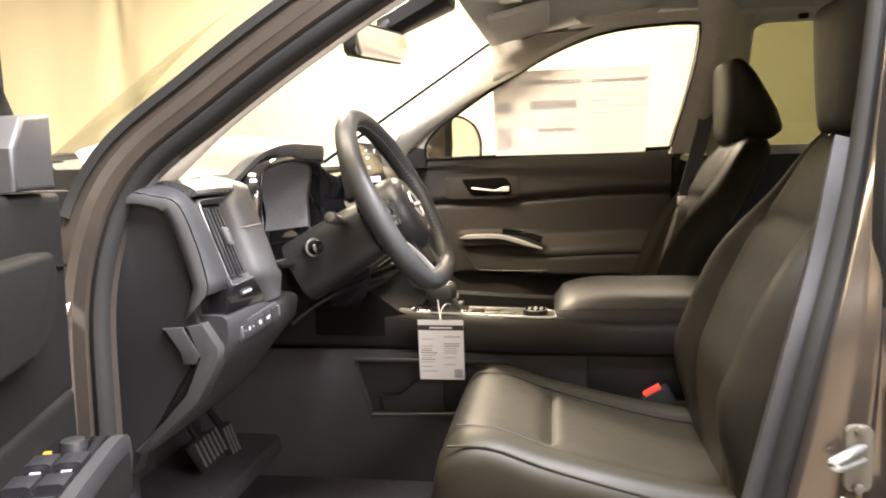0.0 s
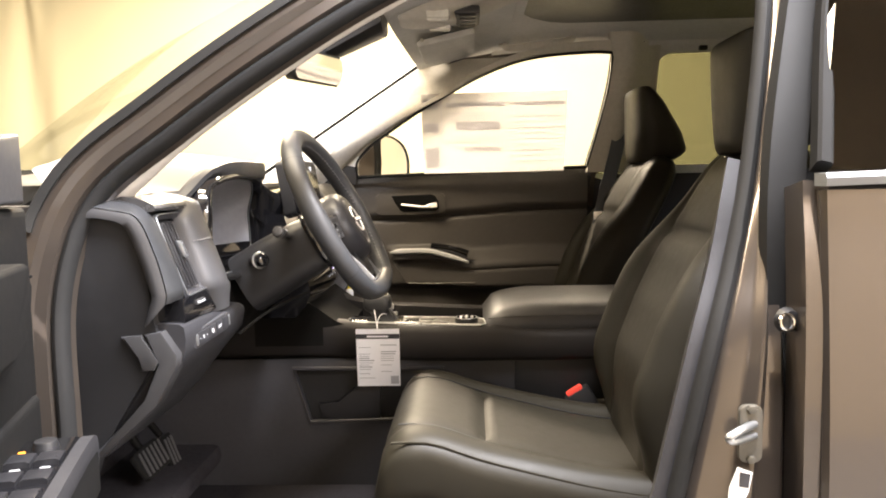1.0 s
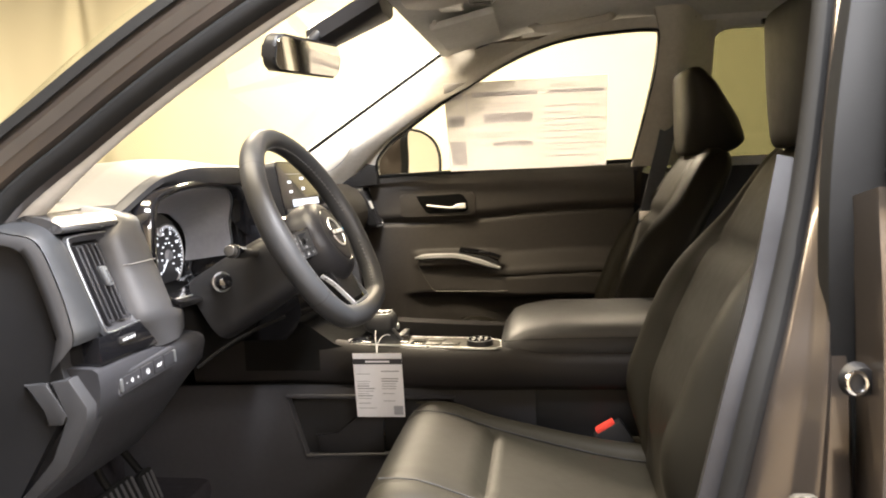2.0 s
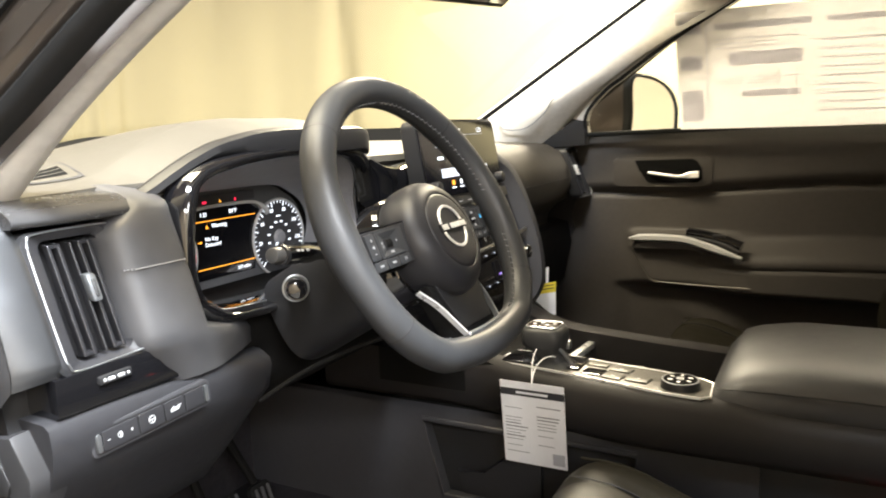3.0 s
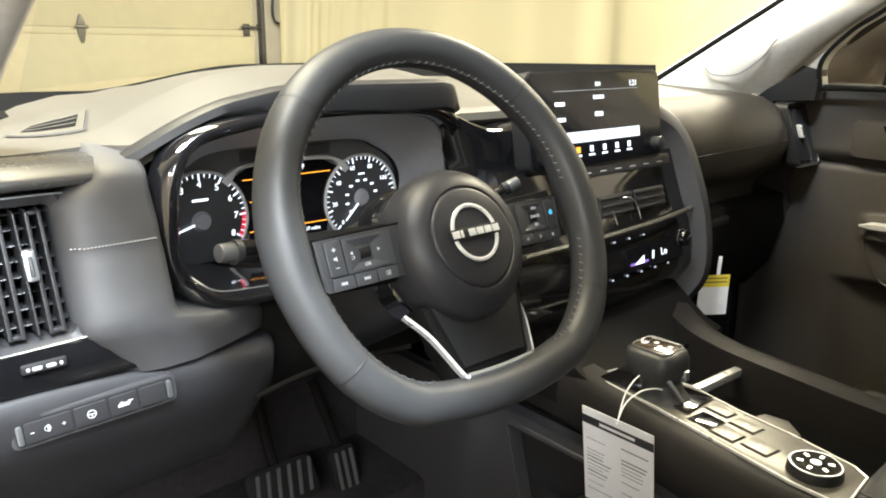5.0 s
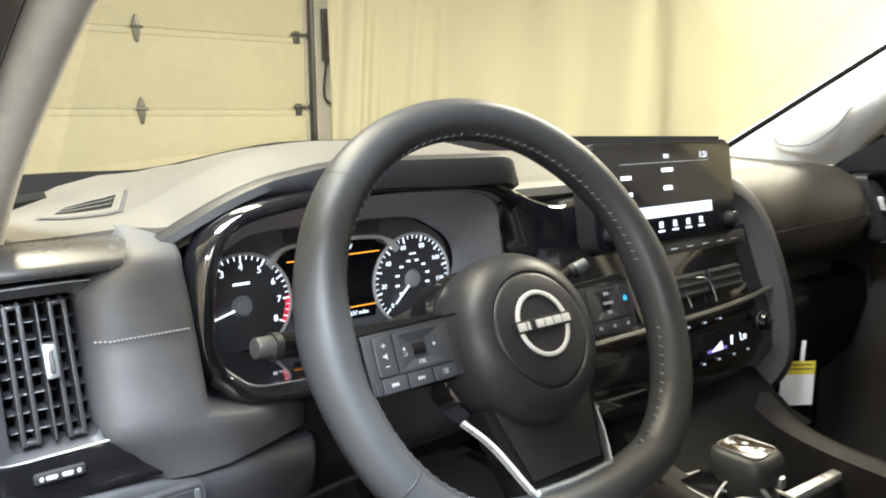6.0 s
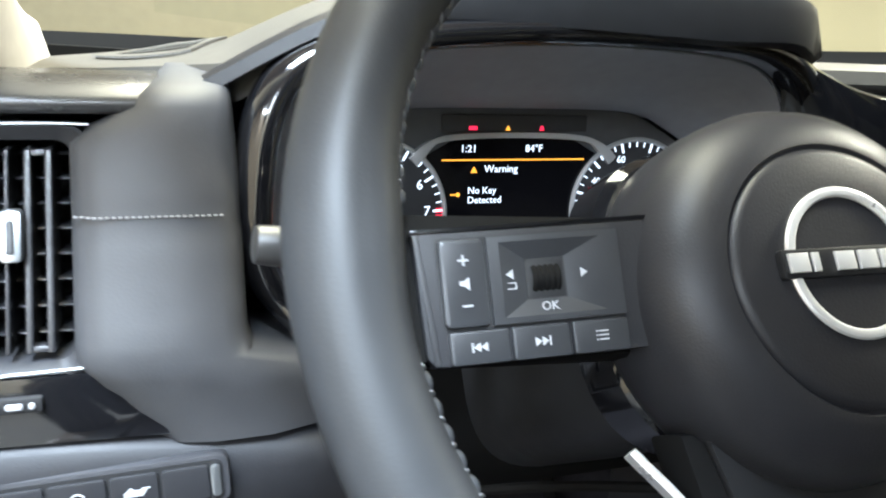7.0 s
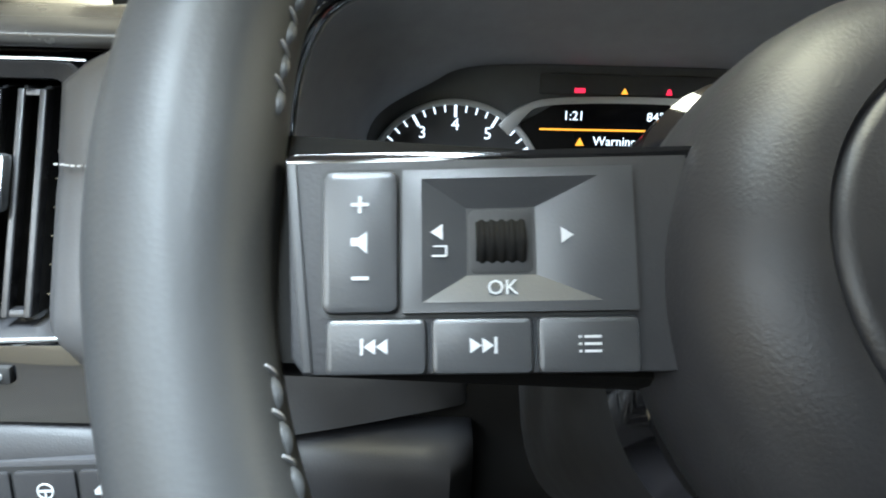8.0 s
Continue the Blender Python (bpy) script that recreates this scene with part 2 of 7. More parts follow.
def finish(bm, name, material, at, sharp=38):
    bmesh.ops.remove_doubles(bm, verts=bm.verts, dist=1e-6)
    bmesh.ops.recalc_face_normals(bm, faces=bm.faces)
    bmesh.ops.translate(bm, verts=bm.verts, vec=-Vector(at))
    me = bpy.data.meshes.new(name)
    bm.to_mesh(me)
    bm.free()
    me.shade_smooth()
    me.set_sharp_from_angle(angle=radians(sharp))
    me.materials.append(material)
    return me


def part(name, bm, material, parent, label="", sharp=38):
    """Links a bmesh, in world coordinates, as one mesh under a thing or a part."""
    at = ORIGIN[parent.name]
    ob = new(name, finish(bm, name, material, at, sharp))
    ob.parent = parent
    ORIGIN[ob.name] = at
    return tagged(ob, label)


def solo(name, bm, material, label="", category="", kind="", group="", sharp=38):
    """A thing or a piece of the setting that is one mesh."""
    lo = Vector([min(v.co[i] for v in bm.verts) for i in range(3)])
    hi = Vector([max(v.co[i] for v in bm.verts) for i in range(3)])
    at = Vector(((lo.x + hi.x) / 2, (lo.y + hi.y) / 2, lo.z))
    ob = new(name, finish(bm, name, material, at, sharp))
    ob.location = at
    ORIGIN[ob.name] = at
    return tagged(ob, label, category, group, kind)


def pieces(name, meshes, material, parent, label=""):
    """Several alike parts, each a mesh of its own."""
    for bm in meshes:
        part(name, bm, material, parent, label)


def B():
    return bmesh.new()


def box(bm, cx, cy, cz, sx, sy, sz, r=0.004, seg=2, m=None):
    """A box with rounded edges; m turns or moves it as a whole."""
    vs = bmesh.ops.create_cube(bm, size=1, matrix=pose(cx, cy, cz) @ Matrix.Diagonal((sx, sy, sz, 1)))["verts"]
    r = min(r, 0.49 * min(sx, sy, sz))
    if r > 0:
        es = list({e for v in vs for e in v.link_edges})
        out = bmesh.ops.bevel(bm, geom=es, offset=r, segments=seg, profile=0.6, affect="EDGES", clamp_overlap=True)
        vs = list({v for v in out["verts"]} | {v for v in vs if v.is_valid})
    if m is not None:
        bmesh.ops.transform(bm, matrix=m, verts=vs)
    return bm


def plane_map(plane):
    return {"yz": lambda p, d: vec(d, p[0], p[1]), "xz": lambda p, d: vec(p[0], d, p[1]), "xy": lambda p, d: vec(p[0], p[1], d)}[plane]


def prism(bm, pts, d0, d1, plane="yz", r=0.0, seg=2, m=None):
    """A polygon drawn out from d0 to d1, with all its edges rounded by r."""
    f = plane_map(plane)
    a, b = [bm.verts.new(f(p, d0)) for p in pts], [bm.verts.new(f(p, d1)) for p in pts]
    n = len(pts)
    bm.faces.new(a)
    bm.faces.new(b[::-1])
    for i in range(n):
        bm.faces.new((a[i], b[i], b[(i + 1) % n], a[(i + 1) % n]))
    vs = a + b
    if r:
        rim = [e for e in {e for v in vs for e in v.link_edges} if (e.verts[0] in b and e.verts[1] in b) or (e.verts[0] in a and e.verts[1] in a)]
        out = bmesh.ops.bevel(bm, geom=rim, offset=r, segments=seg, profile=0.6, affect="EDGES", clamp_overlap=True)
        vs = list({v for v in out["verts"]} | {v for v in vs if v.is_valid})
    if m is not None:
        bmesh.ops.transform(bm, matrix=m, verts=vs)
    return bm


def curve_pts(pts, n, closed=False):
    """A smooth line of n points through pts (Catmull-Rom)."""
    P = [Vector(p) for p in pts]
    k = len(P)
    out = []
    spans = k if closed else k - 1
    for i in range(n):
        u = i / n * spans if closed else i / (n - 1) * spans
        j = min(int(u), spans - 1)
        f = u - j
        if closed:
            a, b, c, d = (P[(j + q) % k] for q in (-1, 0, 1, 2))
        else:
            b, c = P[j], P[j + 1]
            a = P[j - 1] if j else b * 2 - c
            d = P[j + 2] if j + 2 < k else c * 2 - b
        out.append(0.5 * ((2 * b) + (c - a) * f + (2 * a - 5 * b + 4 * c - d) * f * f + (3 * b - a - 3 * c + d) * f**3))
    return out


def loft(bm, rings, ring_closed=True, loop=False, caps=True):
    """Faces between rings of equal length."""
    R = [[bm.verts.new(p) for p in ring] for ring in rings]
    n = len(R[0])
    for i in range(len(R) if loop else len(R) - 1):
        a, b = R[i], R[(i + 1) % len(R)]
        for j in range(n if ring_closed else n - 1):
            k = (j + 1) % n
            bm.faces.new((a[j], a[k], b[k], b[j]))
    if caps and ring_closed and not loop:
        bm.faces.new(R[0])
        bm.faces.new(R[-1][::-1])
    return bm


def sweep(bm, path, section, out, closed=False, caps=True, scale=None):
    """A section of (u, v) carried along a path: u points along `out`, v across it."""
    P, n, rings = [Vector(p) for p in path], len(path), []
    for i, p in enumerate(P):
        a, b = (P[i - 1], P[(i + 1) % n]) if closed else (P[max(i - 1, 0)], P[min(i + 1, n - 1)])
        t = (b - a).normalized()
        o = Vector(out(p) if callable(out) else out)
        u = (o - t * o.dot(t)).normalized()
        v = t.cross(u)
        s = scale(i / (n - 1)) if scale else 1.0
        rings.append([p + u * (q[0] * s) + v * (q[1] * s) for q in section])
    return loft(bm, rings, True, closed, caps)


def round_section(a, b=None, n=12):
    b = b or a
    return [(a * math.cos(2 * math.pi * k / n), b * math.sin(2 * math.pi * k / n)) for k in range(n)]


def tube(bm, path, r, n=8, closed=False, out=(0.13, 0.21, 0.97)):
    return sweep(bm, path, round_section(r, r, n), out, closed)


def disc(bm, c, normal, r, h, n=40, r2=None, bev=0.0):
    """A short cylinder or cone from c along the normal."""
    q = Vector(normal).normalized().to_track_quat("Z", "Y").to_matrix().to_4x4()
    m = Matrix.Translation(c) @ q
    prof = [(r, 0), (r2 or r, h)] if not bev else [(r, 0), (r2 or r, h - bev), ((r2 or r) - bev * 0.3, h - bev * 0.3), ((r2 or r) - bev, h)]
    rings = [[m @ vec(a * math.cos(2 * math.pi * k / n), a * math.sin(2 * math.pi * k / n), z) for k in range(n)] for a, z in prof]
    return loft(bm, rings)


def ring(bm, c, normal, r, t, n=56, m=10, flat=1.0):
    """A torus."""
    q = Matrix.Translation(c) @ Vector(normal).normalized().to_track_quat("Z", "Y").to_matrix().to_4x4()
    rings = []
    for i in range(n):
        a = 2 * math.pi * i / n
        rings.append([q @ vec((r + t * math.cos(b)) * math.cos(a), (r + t * math.cos(b)) * math.sin(a), flat * t * math.sin(b)) for b in (2 * math.pi * j / m for j in range(m))])
    return loft(bm, rings, True, True)


def letters(bm, text, size, m, thick=0.0003, align="CENTER"):
    """Writing in the built-in font, upright in the x-y plane of m, centred on its origin."""
    cu = bpy.data.curves.new("writing", "FONT")
    cu.body, cu.size, cu.align_x, cu.align_y, cu.extrude, cu.resolution_u = text, size, align, "CENTER", thick, 2
    ob = bpy.data.objects.new("writing", cu)
    me = ob.to_mesh()
    have = set(bm.verts)
    bm.from_mesh(me)
    bmesh.ops.transform(bm, matrix=m, verts=[v for v in bm.verts if v not in have])
    ob.to_mesh_clear()
    bpy.data.objects.remove(ob)
    bpy.data.curves.remove(cu)
    return bm


def facing(c, right, up):
    """A pose with its x axis along right and its y axis along up."""
    r = Vector(right).normalized()
    u = (Vector(up) - r * Vector(up).dot(r)).normalized()
    n = r.cross(u)
    return Matrix(((r.x, u.x, n.x, c[0]), (r.y, u.y, n.y, c[1]), (r.z, u.z, n.z, c[2]), (0, 0, 0, 1)))


def quad(bm, m, x0, y0, x1, y1, h=0.0004):
    """A thin plate in the x-y plane of m."""
    return prism(bm, [(x0, y0), (x1, y0), (x1, y1), (x0, y1)], 0, h, "xy", 0, m=m)


def rrect(x0, y0, x1, y1, r, n=4):
    out = []
    for cx, cy, a in ((x1 - r, y0 + r, -90), (x1 - r, y1 - r, 0), (x0 + r, y1 - r, 90), (x0 + r, y0 + r, 180)):
        out += [(cx + r * math.cos(radians(a + 90 * k / n)), cy + r * math.sin(radians(a + 90 * k / n))) for k in range(n + 1)]
    return out


def smooth(a, b, x):
    t = min(max((x - a) / (b - a), 0), 1)
    return t * t * (3 - 2 * t)


def lerp(a, b, t):
    return a + (b - a) * t


# ---- the garage ----
X0, X1, Y0, Y1, H = -5.0, 5.6, -4.2, 4.6, 3.3
solo("floor", box(B(), (X0 + X1) / 2, (Y0 + Y1) / 2, -0.1, X1 - X0 + 0.4, Y1 - Y0 + 0.4, 0.2, 0), CONCRETE, "grey concrete garage floor", "floor", "structure")
solo("ceiling", box(B(), (X0 + X1) / 2, (Y0 + Y1) / 2, H + 0.1, X1 - X0 + 0.4, Y1 - Y0 + 0.4, 0.2, 0), DARKWALL, "brown boarded garage ceiling", "ceiling", "structure")
DOOR_Y0, DOOR_Y1, DOOR_H = -2.9, 2.03, 2.75
bm = B()
box(bm, X0 - 0.1, (Y0 + DOOR_Y0) / 2, H / 2, 0.2, DOOR_Y0 - Y0, H, 0)
box(bm, X0 - 0.1, (DOOR_Y1 + Y1) / 2, H / 2, 0.2, Y1 - DOOR_Y1, H, 0)
box(bm, X0 - 0.1, (DOOR_Y0 + DOOR_Y1) / 2, (H + DOOR_H) / 2, 0.2, DOOR_Y1 - DOOR_Y0, H - DOOR_H, 0)
solo("wall_front", bm, WALLPAINT, "cream painted wall round the garage door", "wall", "structure")
solo("wall_rear", box(B(), X1 + 0.1, (Y0 + Y1) / 2, H / 2, 0.2, Y1 - Y0, H, 0), WALLPAINT, "cream painted rear garage wall", "wall", "structure")
solo("wall_driver_side", box(B(), (X0 + X1) / 2, Y0 - 0.1, H / 2, X1 - X0, 0.2, H, 0), TANWALL, "tan painted garage side wall", "wall", "structure")
solo("wall_passenger_side", box(B(), (X0 + X1) / 2, Y1 + 0.1, H / 2, X1 - X0, 0.2, H, 0), WALLPAINT, "cream painted wall behind the curtain", "wall", "structure")

gd = thing("door_1", "cream sectional overhead garage door with steel hinges, closed", "garage door", (X0, 0, 0), kind="structure")
seams = [0, 0.25, 0.79, 1.325, 1.87, 2.41, DOOR_H]
for a, b in zip(seams, seams[1:]):
    bm = box(B(), X0 + 0.0, (DOOR_Y0 + DOOR_Y1) / 2, (a + b) / 2, 0.05, DOOR_Y1 - DOOR_Y0 - 0.02, b - a - 0.0015, 0.003)
    box(bm, X0 + 0.025, (DOOR_Y0 + DOOR_Y1) / 2, b - 0.03, 0.012, DOOR_Y1 - DOOR_Y0 - 0.04, 0.035, 0.004)
    part("panel", bm, DOORPAINT, gd)
for z in seams[2:-1]:
    for y in (-2.0, -0.35, 0.76):
        bm = B()
        w = 0.026
        prism(bm, [(y - 0.006, z - 0.10), (y + 0.010, z - 0.10), (y + w, z - 0.03), (y + w, z + 0.022), (y + 0.008, z + 0.08), (y - 0.006, z + 0.08), (y - w, z + 0.022), (y - w, z - 0.03)], X0 + 0.027, X0 + 0.042, "yz", 0.004)
        tube(bm, [vec(X0 + 0.048, y - 0.04, z), vec(X0 + 0.048, y + 0.04, z)], 0.010)
        part("hinge", bm, GREYTRIM, gd, "galvanised steel hinge")
    bm = box(B(), X0 + 0.036, 1.95, z, 0.018, 0.05, 0.09, 0.004)
    tube(bm, [vec(X0 + 0.055, 1.90, z + 0.02), vec(X0 + 0.055, 2.04, z + 0.02)], 0.010)
    disc(bm, (X0 + 0.055, 2.035, z + 0.02), (0, 1, 0), 0.024, 0.016, 20, 0.020, 0.003)
    part("roller_bracket", bm, HARD, gd, "dark steel roller bracket")
bm = B()
for y in (DOOR_Y0 + 0.02, DOOR_Y1 + 0.03):
    box(bm, X0 + 0.07, y, DOOR_H / 2, 0.06, 0.035, DOOR_H, 0.004)
part("track", bm, HARD, gd, "dark steel roller track")
bm = B()
box(bm, X0 + 0.05, DOOR_Y1 + 0.16, 1.9, 0.04, 0.05, 0.4, 0.006)
tube(bm, curve_pts([(X0 + 0.05, DOOR_Y1 + 0.16, 2.7), (X0 + 0.06, DOOR_Y1 + 0.2, 2.0), (X0 + 0.07, DOOR_Y1 + 0.13, 1.45), (X0 + 0.06, DOOR_Y1 + 0.26, 1.36)], 20), 0.011)
solo("door_cable", bm, HARD, "black cable and latch box hung beside the garage door", "cable")


def curtain(name, path, z0, z1, label, waves, depth, seed):
    """A hanging cloth along a plan path, with irregular folds that deepen towards the hem."""
    rnd = random.Random(seed)
    P = curve_pts([(*p, 0) for p in path], 420)
    ph = [rnd.uniform(0, 6.28) for _ in range(4)]
    rows = []
    for k in range(26):
        v = k / 25
        row = []
        for i, p in enumerate(P):
            a, b = P[max(i - 1, 0)], P[min(i + 1, len(P) - 1)]
            t = (b - a).normalized()
            nrm = vec(-t.y, t.x, 0)
            s = i / len(P)
            g = s + 0.05 * v * smooth(0.42, 0.0, s)
            f = math.sin(waves * 6.28 * g + ph[0] + 1.2 * math.sin(9 * g + ph[1])) + 0.22 * math.sin(waves * 2.3 * 6.28 * g + ph[2] + 2.5 * v) + 0.6 * math.sin(waves * 0.37 * 6.28 * g + ph[3])
            h = s + (0.075 - 0.03 * v) * v
            sag = 0.030 * smooth(0.26, 0.05, s) * (0.35 + 0.65 * v) * (math.sin(6.28 * 21 * h + 1.5 * math.sin(31 * h)) + 0.4 * math.sin(6.28 * 47 * h + 2 * v))
            for pin in (0.06, 0.19, 0.33, 0.52, 0.74):
                u = (s - pin) * 14
                fan = math.atan2(u, v * 3 + 0.12)
                sag += 0.022 * math.sin(7 * fan + 0.6) * math.exp(-2.2 * v - 0.5 * u * u)
            row.append(p + nrm * (depth * (1 + 1.6 * smooth(0.34, 0.12, s)) * (0.45 + 0.55 * v) * f + sag) + vec(0, 0, lerp(z1, z0, v)))
        rows.append(row)
    bm = B()
    loft(bm, rows, False, False, False)
    back = bmesh.ops.duplicate(bm, geom=bm.faces[:] + bm.verts[:] + bm.edges[:])
    bmesh.ops.translate(bm, verts=[g for g in back["geom"] if isinstance(g, bmesh.types.BMVert)], vec=(0.004, 0.004, 0))
    return solo(name, bm, CURTAIN, label, "curtain", sharp=180)


curtain("curtain", [(X0 + 0.16, 2.16), (X0 + 0.18, 2.8), (X0 + 0.30, 3.4), (X0 + 0.75, 4.0), (X0 + 1.4, 4.35), (-3.0, 4.42), (-1.0, 4.42), (1.0, 4.4), (3.4, 4.42)], 0.02, 3.26, "long beige cloth curtain with soft draped folds along the garage side", 9, 0.016, 3)
for i, (x, y, a) in enumerate(((-0.9, 2.7, 0), (1.1, -1.2, 0), (3.4, -3.7, 0), (4.6, -2.3, 90), (1.9, 2.9, 0), (-0.9, -0.6, 90))):
    lamp = thing("ceiling_lamp", "white metal ceiling batten lamp, switched on", "ceiling lamp", (x, y, H), "garage ceiling lamps")
    m = pose(x, y, 0, 0, 0, a)
    part("housing", box(B(), 0, 0, H - 0.04, 2.4, 0.16, 0.08, 0.01, m=m), WALLPAINT, lamp)
    bm = B()
    for q in (-0.05, 0.05):
        tube(bm, [m @ vec(-1.15, q, H - 0.095), m @ vec(1.15, q, H - 0.095)], 0.014)
    part("tube", bm, LAMP_ON, lamp, "glowing lamp tube")

# ---- the car's shell ----
# The car points along -x; the driver sits at -y. Half of the body is mirrored.
A_PATH = [(-0.320, -0.905, 0.42), (-0.327, -0.90, 0.62), (-0.336, -0.89, 0.84), (-0.352, -0.85, 1.02), (-0.318, -0.810, 1.149), (-0.205, -0.782, 1.247), (-0.067, -0.756, 1.347), (0.087, -0.710, 1.448), (0.25, -0.648, 1.535), (0.42, -0.62, 1.582), (0.66, -0.60, 1.592)]
B_PATH = [(0.705, -0.60, 1.592), (0.695, -0.668, 1.446), (0.640, -0.77, 1.19), (0.596, -0.83, 1.05), (0.556, -0.875, 0.94), (0.504, -0.90, 0.744), (0.475, -0.905, 0.60), (0.465, -0.905, 0.42)]


def mirrored(path):
    return [(x, -y, z) for x, y, z in path]


def outward(p):
    return vec(0, math.copysign(1, p.y), 0.42 if p.z > 1.1 else 0.1)


def flip(sec, side):
    return sec if side < 0 else [(u, -v) for u, v in sec][::-1]


body = thing("car_body", "gunmetal grey metallic car body shell with its driver door open", "car body", (0, 0, 0), kind="structure")
for side in (-1, 1):
    A = curve_pts(A_PATH if side < 0 else mirrored(A_PATH), 70)
    Bp = curve_pts(B_PATH if side < 0 else mirrored(B_PATH), 50)
    # painted flange of the door opening, in steps: outer skin, ledge, inner flange
    sec = [(0.034, -0.062), (0.043, -0.054), (0.042, -0.034), (0.030, -0.028), (0.027, -0.012), (0.012, -0.008), (0.006, 0.010), (-0.006, 0.012), (-0.012, -0.02), (-0.01, -0.062)]
    part("pillar_skin", sweep(B(), A, flip(sec, side), outward), PAINT, body)
    sec = [(0.040, -0.066), (0.050, -0.058), (0.048, -0.044), (0.042, -0.046), (0.036, -0.066), (0.014, -0.076), (0.006, -0.070), (0.030, -0.068)]
    part("pillar_moulding", sweep(B(), A[24:], flip(sec, side), outward), RUBBER, body, "black rubber moulding beside the windscreen")
    part("door_seal", sweep(B(), A, flip([(u + 0.008, v - 0.001) for u, v in round_section(0.017, 0.012, 12)], side), outward), RUBBER, body, "black rubber door seal")
    # centre pillar: painted skin from the leaning door seal back to the rear door, with two pressed ridges
    rings = []
    for p in Bp:
        rear = 0.652 + 0.30 * max(0.0, p.z - 1.165)
        w = rear - p.x
        rings.append([vec(p.x + w * q, p.y - side * d, p.z) for q, d in ((0, 0.05), (0, 0.0), (0.03, -0.016), (0.10, -0.022), (0.30, -0.026), (0.40, -0.030), (0.46, -0.041), (0.52, -0.043), (0.57, -0.036), (0.62, -0.028), (0.80, -0.028), (0.86, -0.020), (0.90, 0.0), (1.0, 0.02), (1.0, 0.06))])
    part("centre_pillar_skin", loft(B(), rings), PAINT, body, sharp=50)
    part("door_seal", sweep(B(), Bp, [(u + 0.004, v * side * -1 + 0.006 * (-1 if side > 0 else 1)) for u, v in round_section(0.016, 0.012, 12)], outward), RUBBER, body, "black rubber door seal")
    # sill
    part("sill", box(B(), 0.15, side * 0.86, 0.40, 1.1, 0.14, 0.12, 0.02), PAINT, body)
    part("sill_plate", box(B(), 0.10, side * 0.825, 0.468, 0.9, 0.06, 0.012, 0.004), HARD, body, "black plastic scuff plate")
    # rear door: lower skin, window and belt moulding
    s = side
    for nm, mt, z0, y0, z1, y1, th, lab in (("rear_door_skin", PAINT, 0.42, 0.955, 1.152, 0.935, 0.03, ""), ("rear_door_glass", PRIVACY, 1.176, 0.905, 1.61, 0.662, 0.005, "dark tinted rear door glass")):
        mt = REARGLASS if nm == "rear_door_glass" and s < 0 else mt
        bm = B()
        rings = []
        for k in range(9):
            t = k / 8
            z = lerp(z0, z1, t)
            y = lerp(y0, y1, t) + (0.018 * math.sin(t * math.pi) if mt is PAINT else 0.012 * math.sin(t * math.pi))
            q = 0.30 * max(0.0, z - 1.165)
            rings.append([vec(0.662 + q, s * y, z), vec(0.668 + q, s * (y + 0.008), z), vec(1.62, s * (y + 0.004), z), vec(1.62, s * (y - th), z), vec(0.668 + q, s * (y - th), z)])
        loft(bm, rings)
        ob = part(nm, bm, mt, body, lab)
    bm = B()
    sweep(bm, [(0.66, s * 0.945, 1.165), (1.1, s * 0.95, 1.175), (1.62, s * 0.94, 1.19)], flip([(0.012, -0.008), (0.016, -0.002), (0.013, 0.008), (-0.02, 0.008), (-0.02, -0.008)], s), (0, s, 0))
    part("belt_moulding", bm, CHEVRON, body, "satin metal belt moulding")
    bm = B()
    sweep(bm, curve_pts([(0.786, s * 0.70, 1.57), (0.737, s * 0.775, 1.40), (0.672, s * 0.918, 1.18)], 14), flip([(0.010, -0.010), (0.014, -0.006), (0.014, 0.006), (0.010, 0.010), (-0.012, 0.010), (-0.012, -0.010)], s), outward)
    part("rear_door_frame", bm, MATTE, body, "black window frame")
    part("rear_door_edge", sweep(B(), curve_pts([(0.668, s * 0.90, 1.16), (0.662, s * 0.935, 0.95), (0.66, s * 0.94, 0.42)], 20), flip([(0.02, -0.012), (0.02, 0.02), (-0.04, 0.02), (-0.04, -0.012)], s), (0, s, 0)), PAINT, body)
    # inner black step between centre pillar and rear door
    part("pillar_shadow_gap", sweep(B(), curve_pts([(0.742, s * 0.70, 1.50), (0.654, s * 0.85, 1.20), (0.64, s * 0.885, 0.95), (0.635, s * 0.89, 0.42)], 24), flip([(0.0, -0.03), (0.0, 0.02), (-0.03, 0.02), (-0.03, -0.03)], s), (0, s, 0)), RUBBER, body, "black rubber seal of the rear door")

# bonnet and wings
bm = B()
rows = []
for i in range(15):
    x = lerp(-0.62, -1.85, i / 14)
    row = []
    for k in range(21):
        y = lerp(-0.93, 0.93, k / 20)
        q = abs(y) / 0.93
        z = 1.075 - 0.10 * (i / 14) ** 1.6 - 0.09 * q**6 - 0.10 * (i / 14) ** 6 + 0.012 * math.exp(-((q - 0.62) / 0.07) ** 2)
        row.append(vec(x + (0.26 * q**2 if i == 0 else 0.26 * q**2 * (1 - i / 14)), y, z))
    rows.append(row)
loft(bm, rows, False, False, False)
solid = bmesh.ops.extrude_face_region(bm, geom=bm.faces[:])
bmesh.ops.translate(bm, verts=[g for g in solid["geom"] if isinstance(g, bmesh.types.BMVert)], vec=(0, 0, -0.02))
part("bonnet", bm, PAINT, body, "gunmetal grey bonnet")
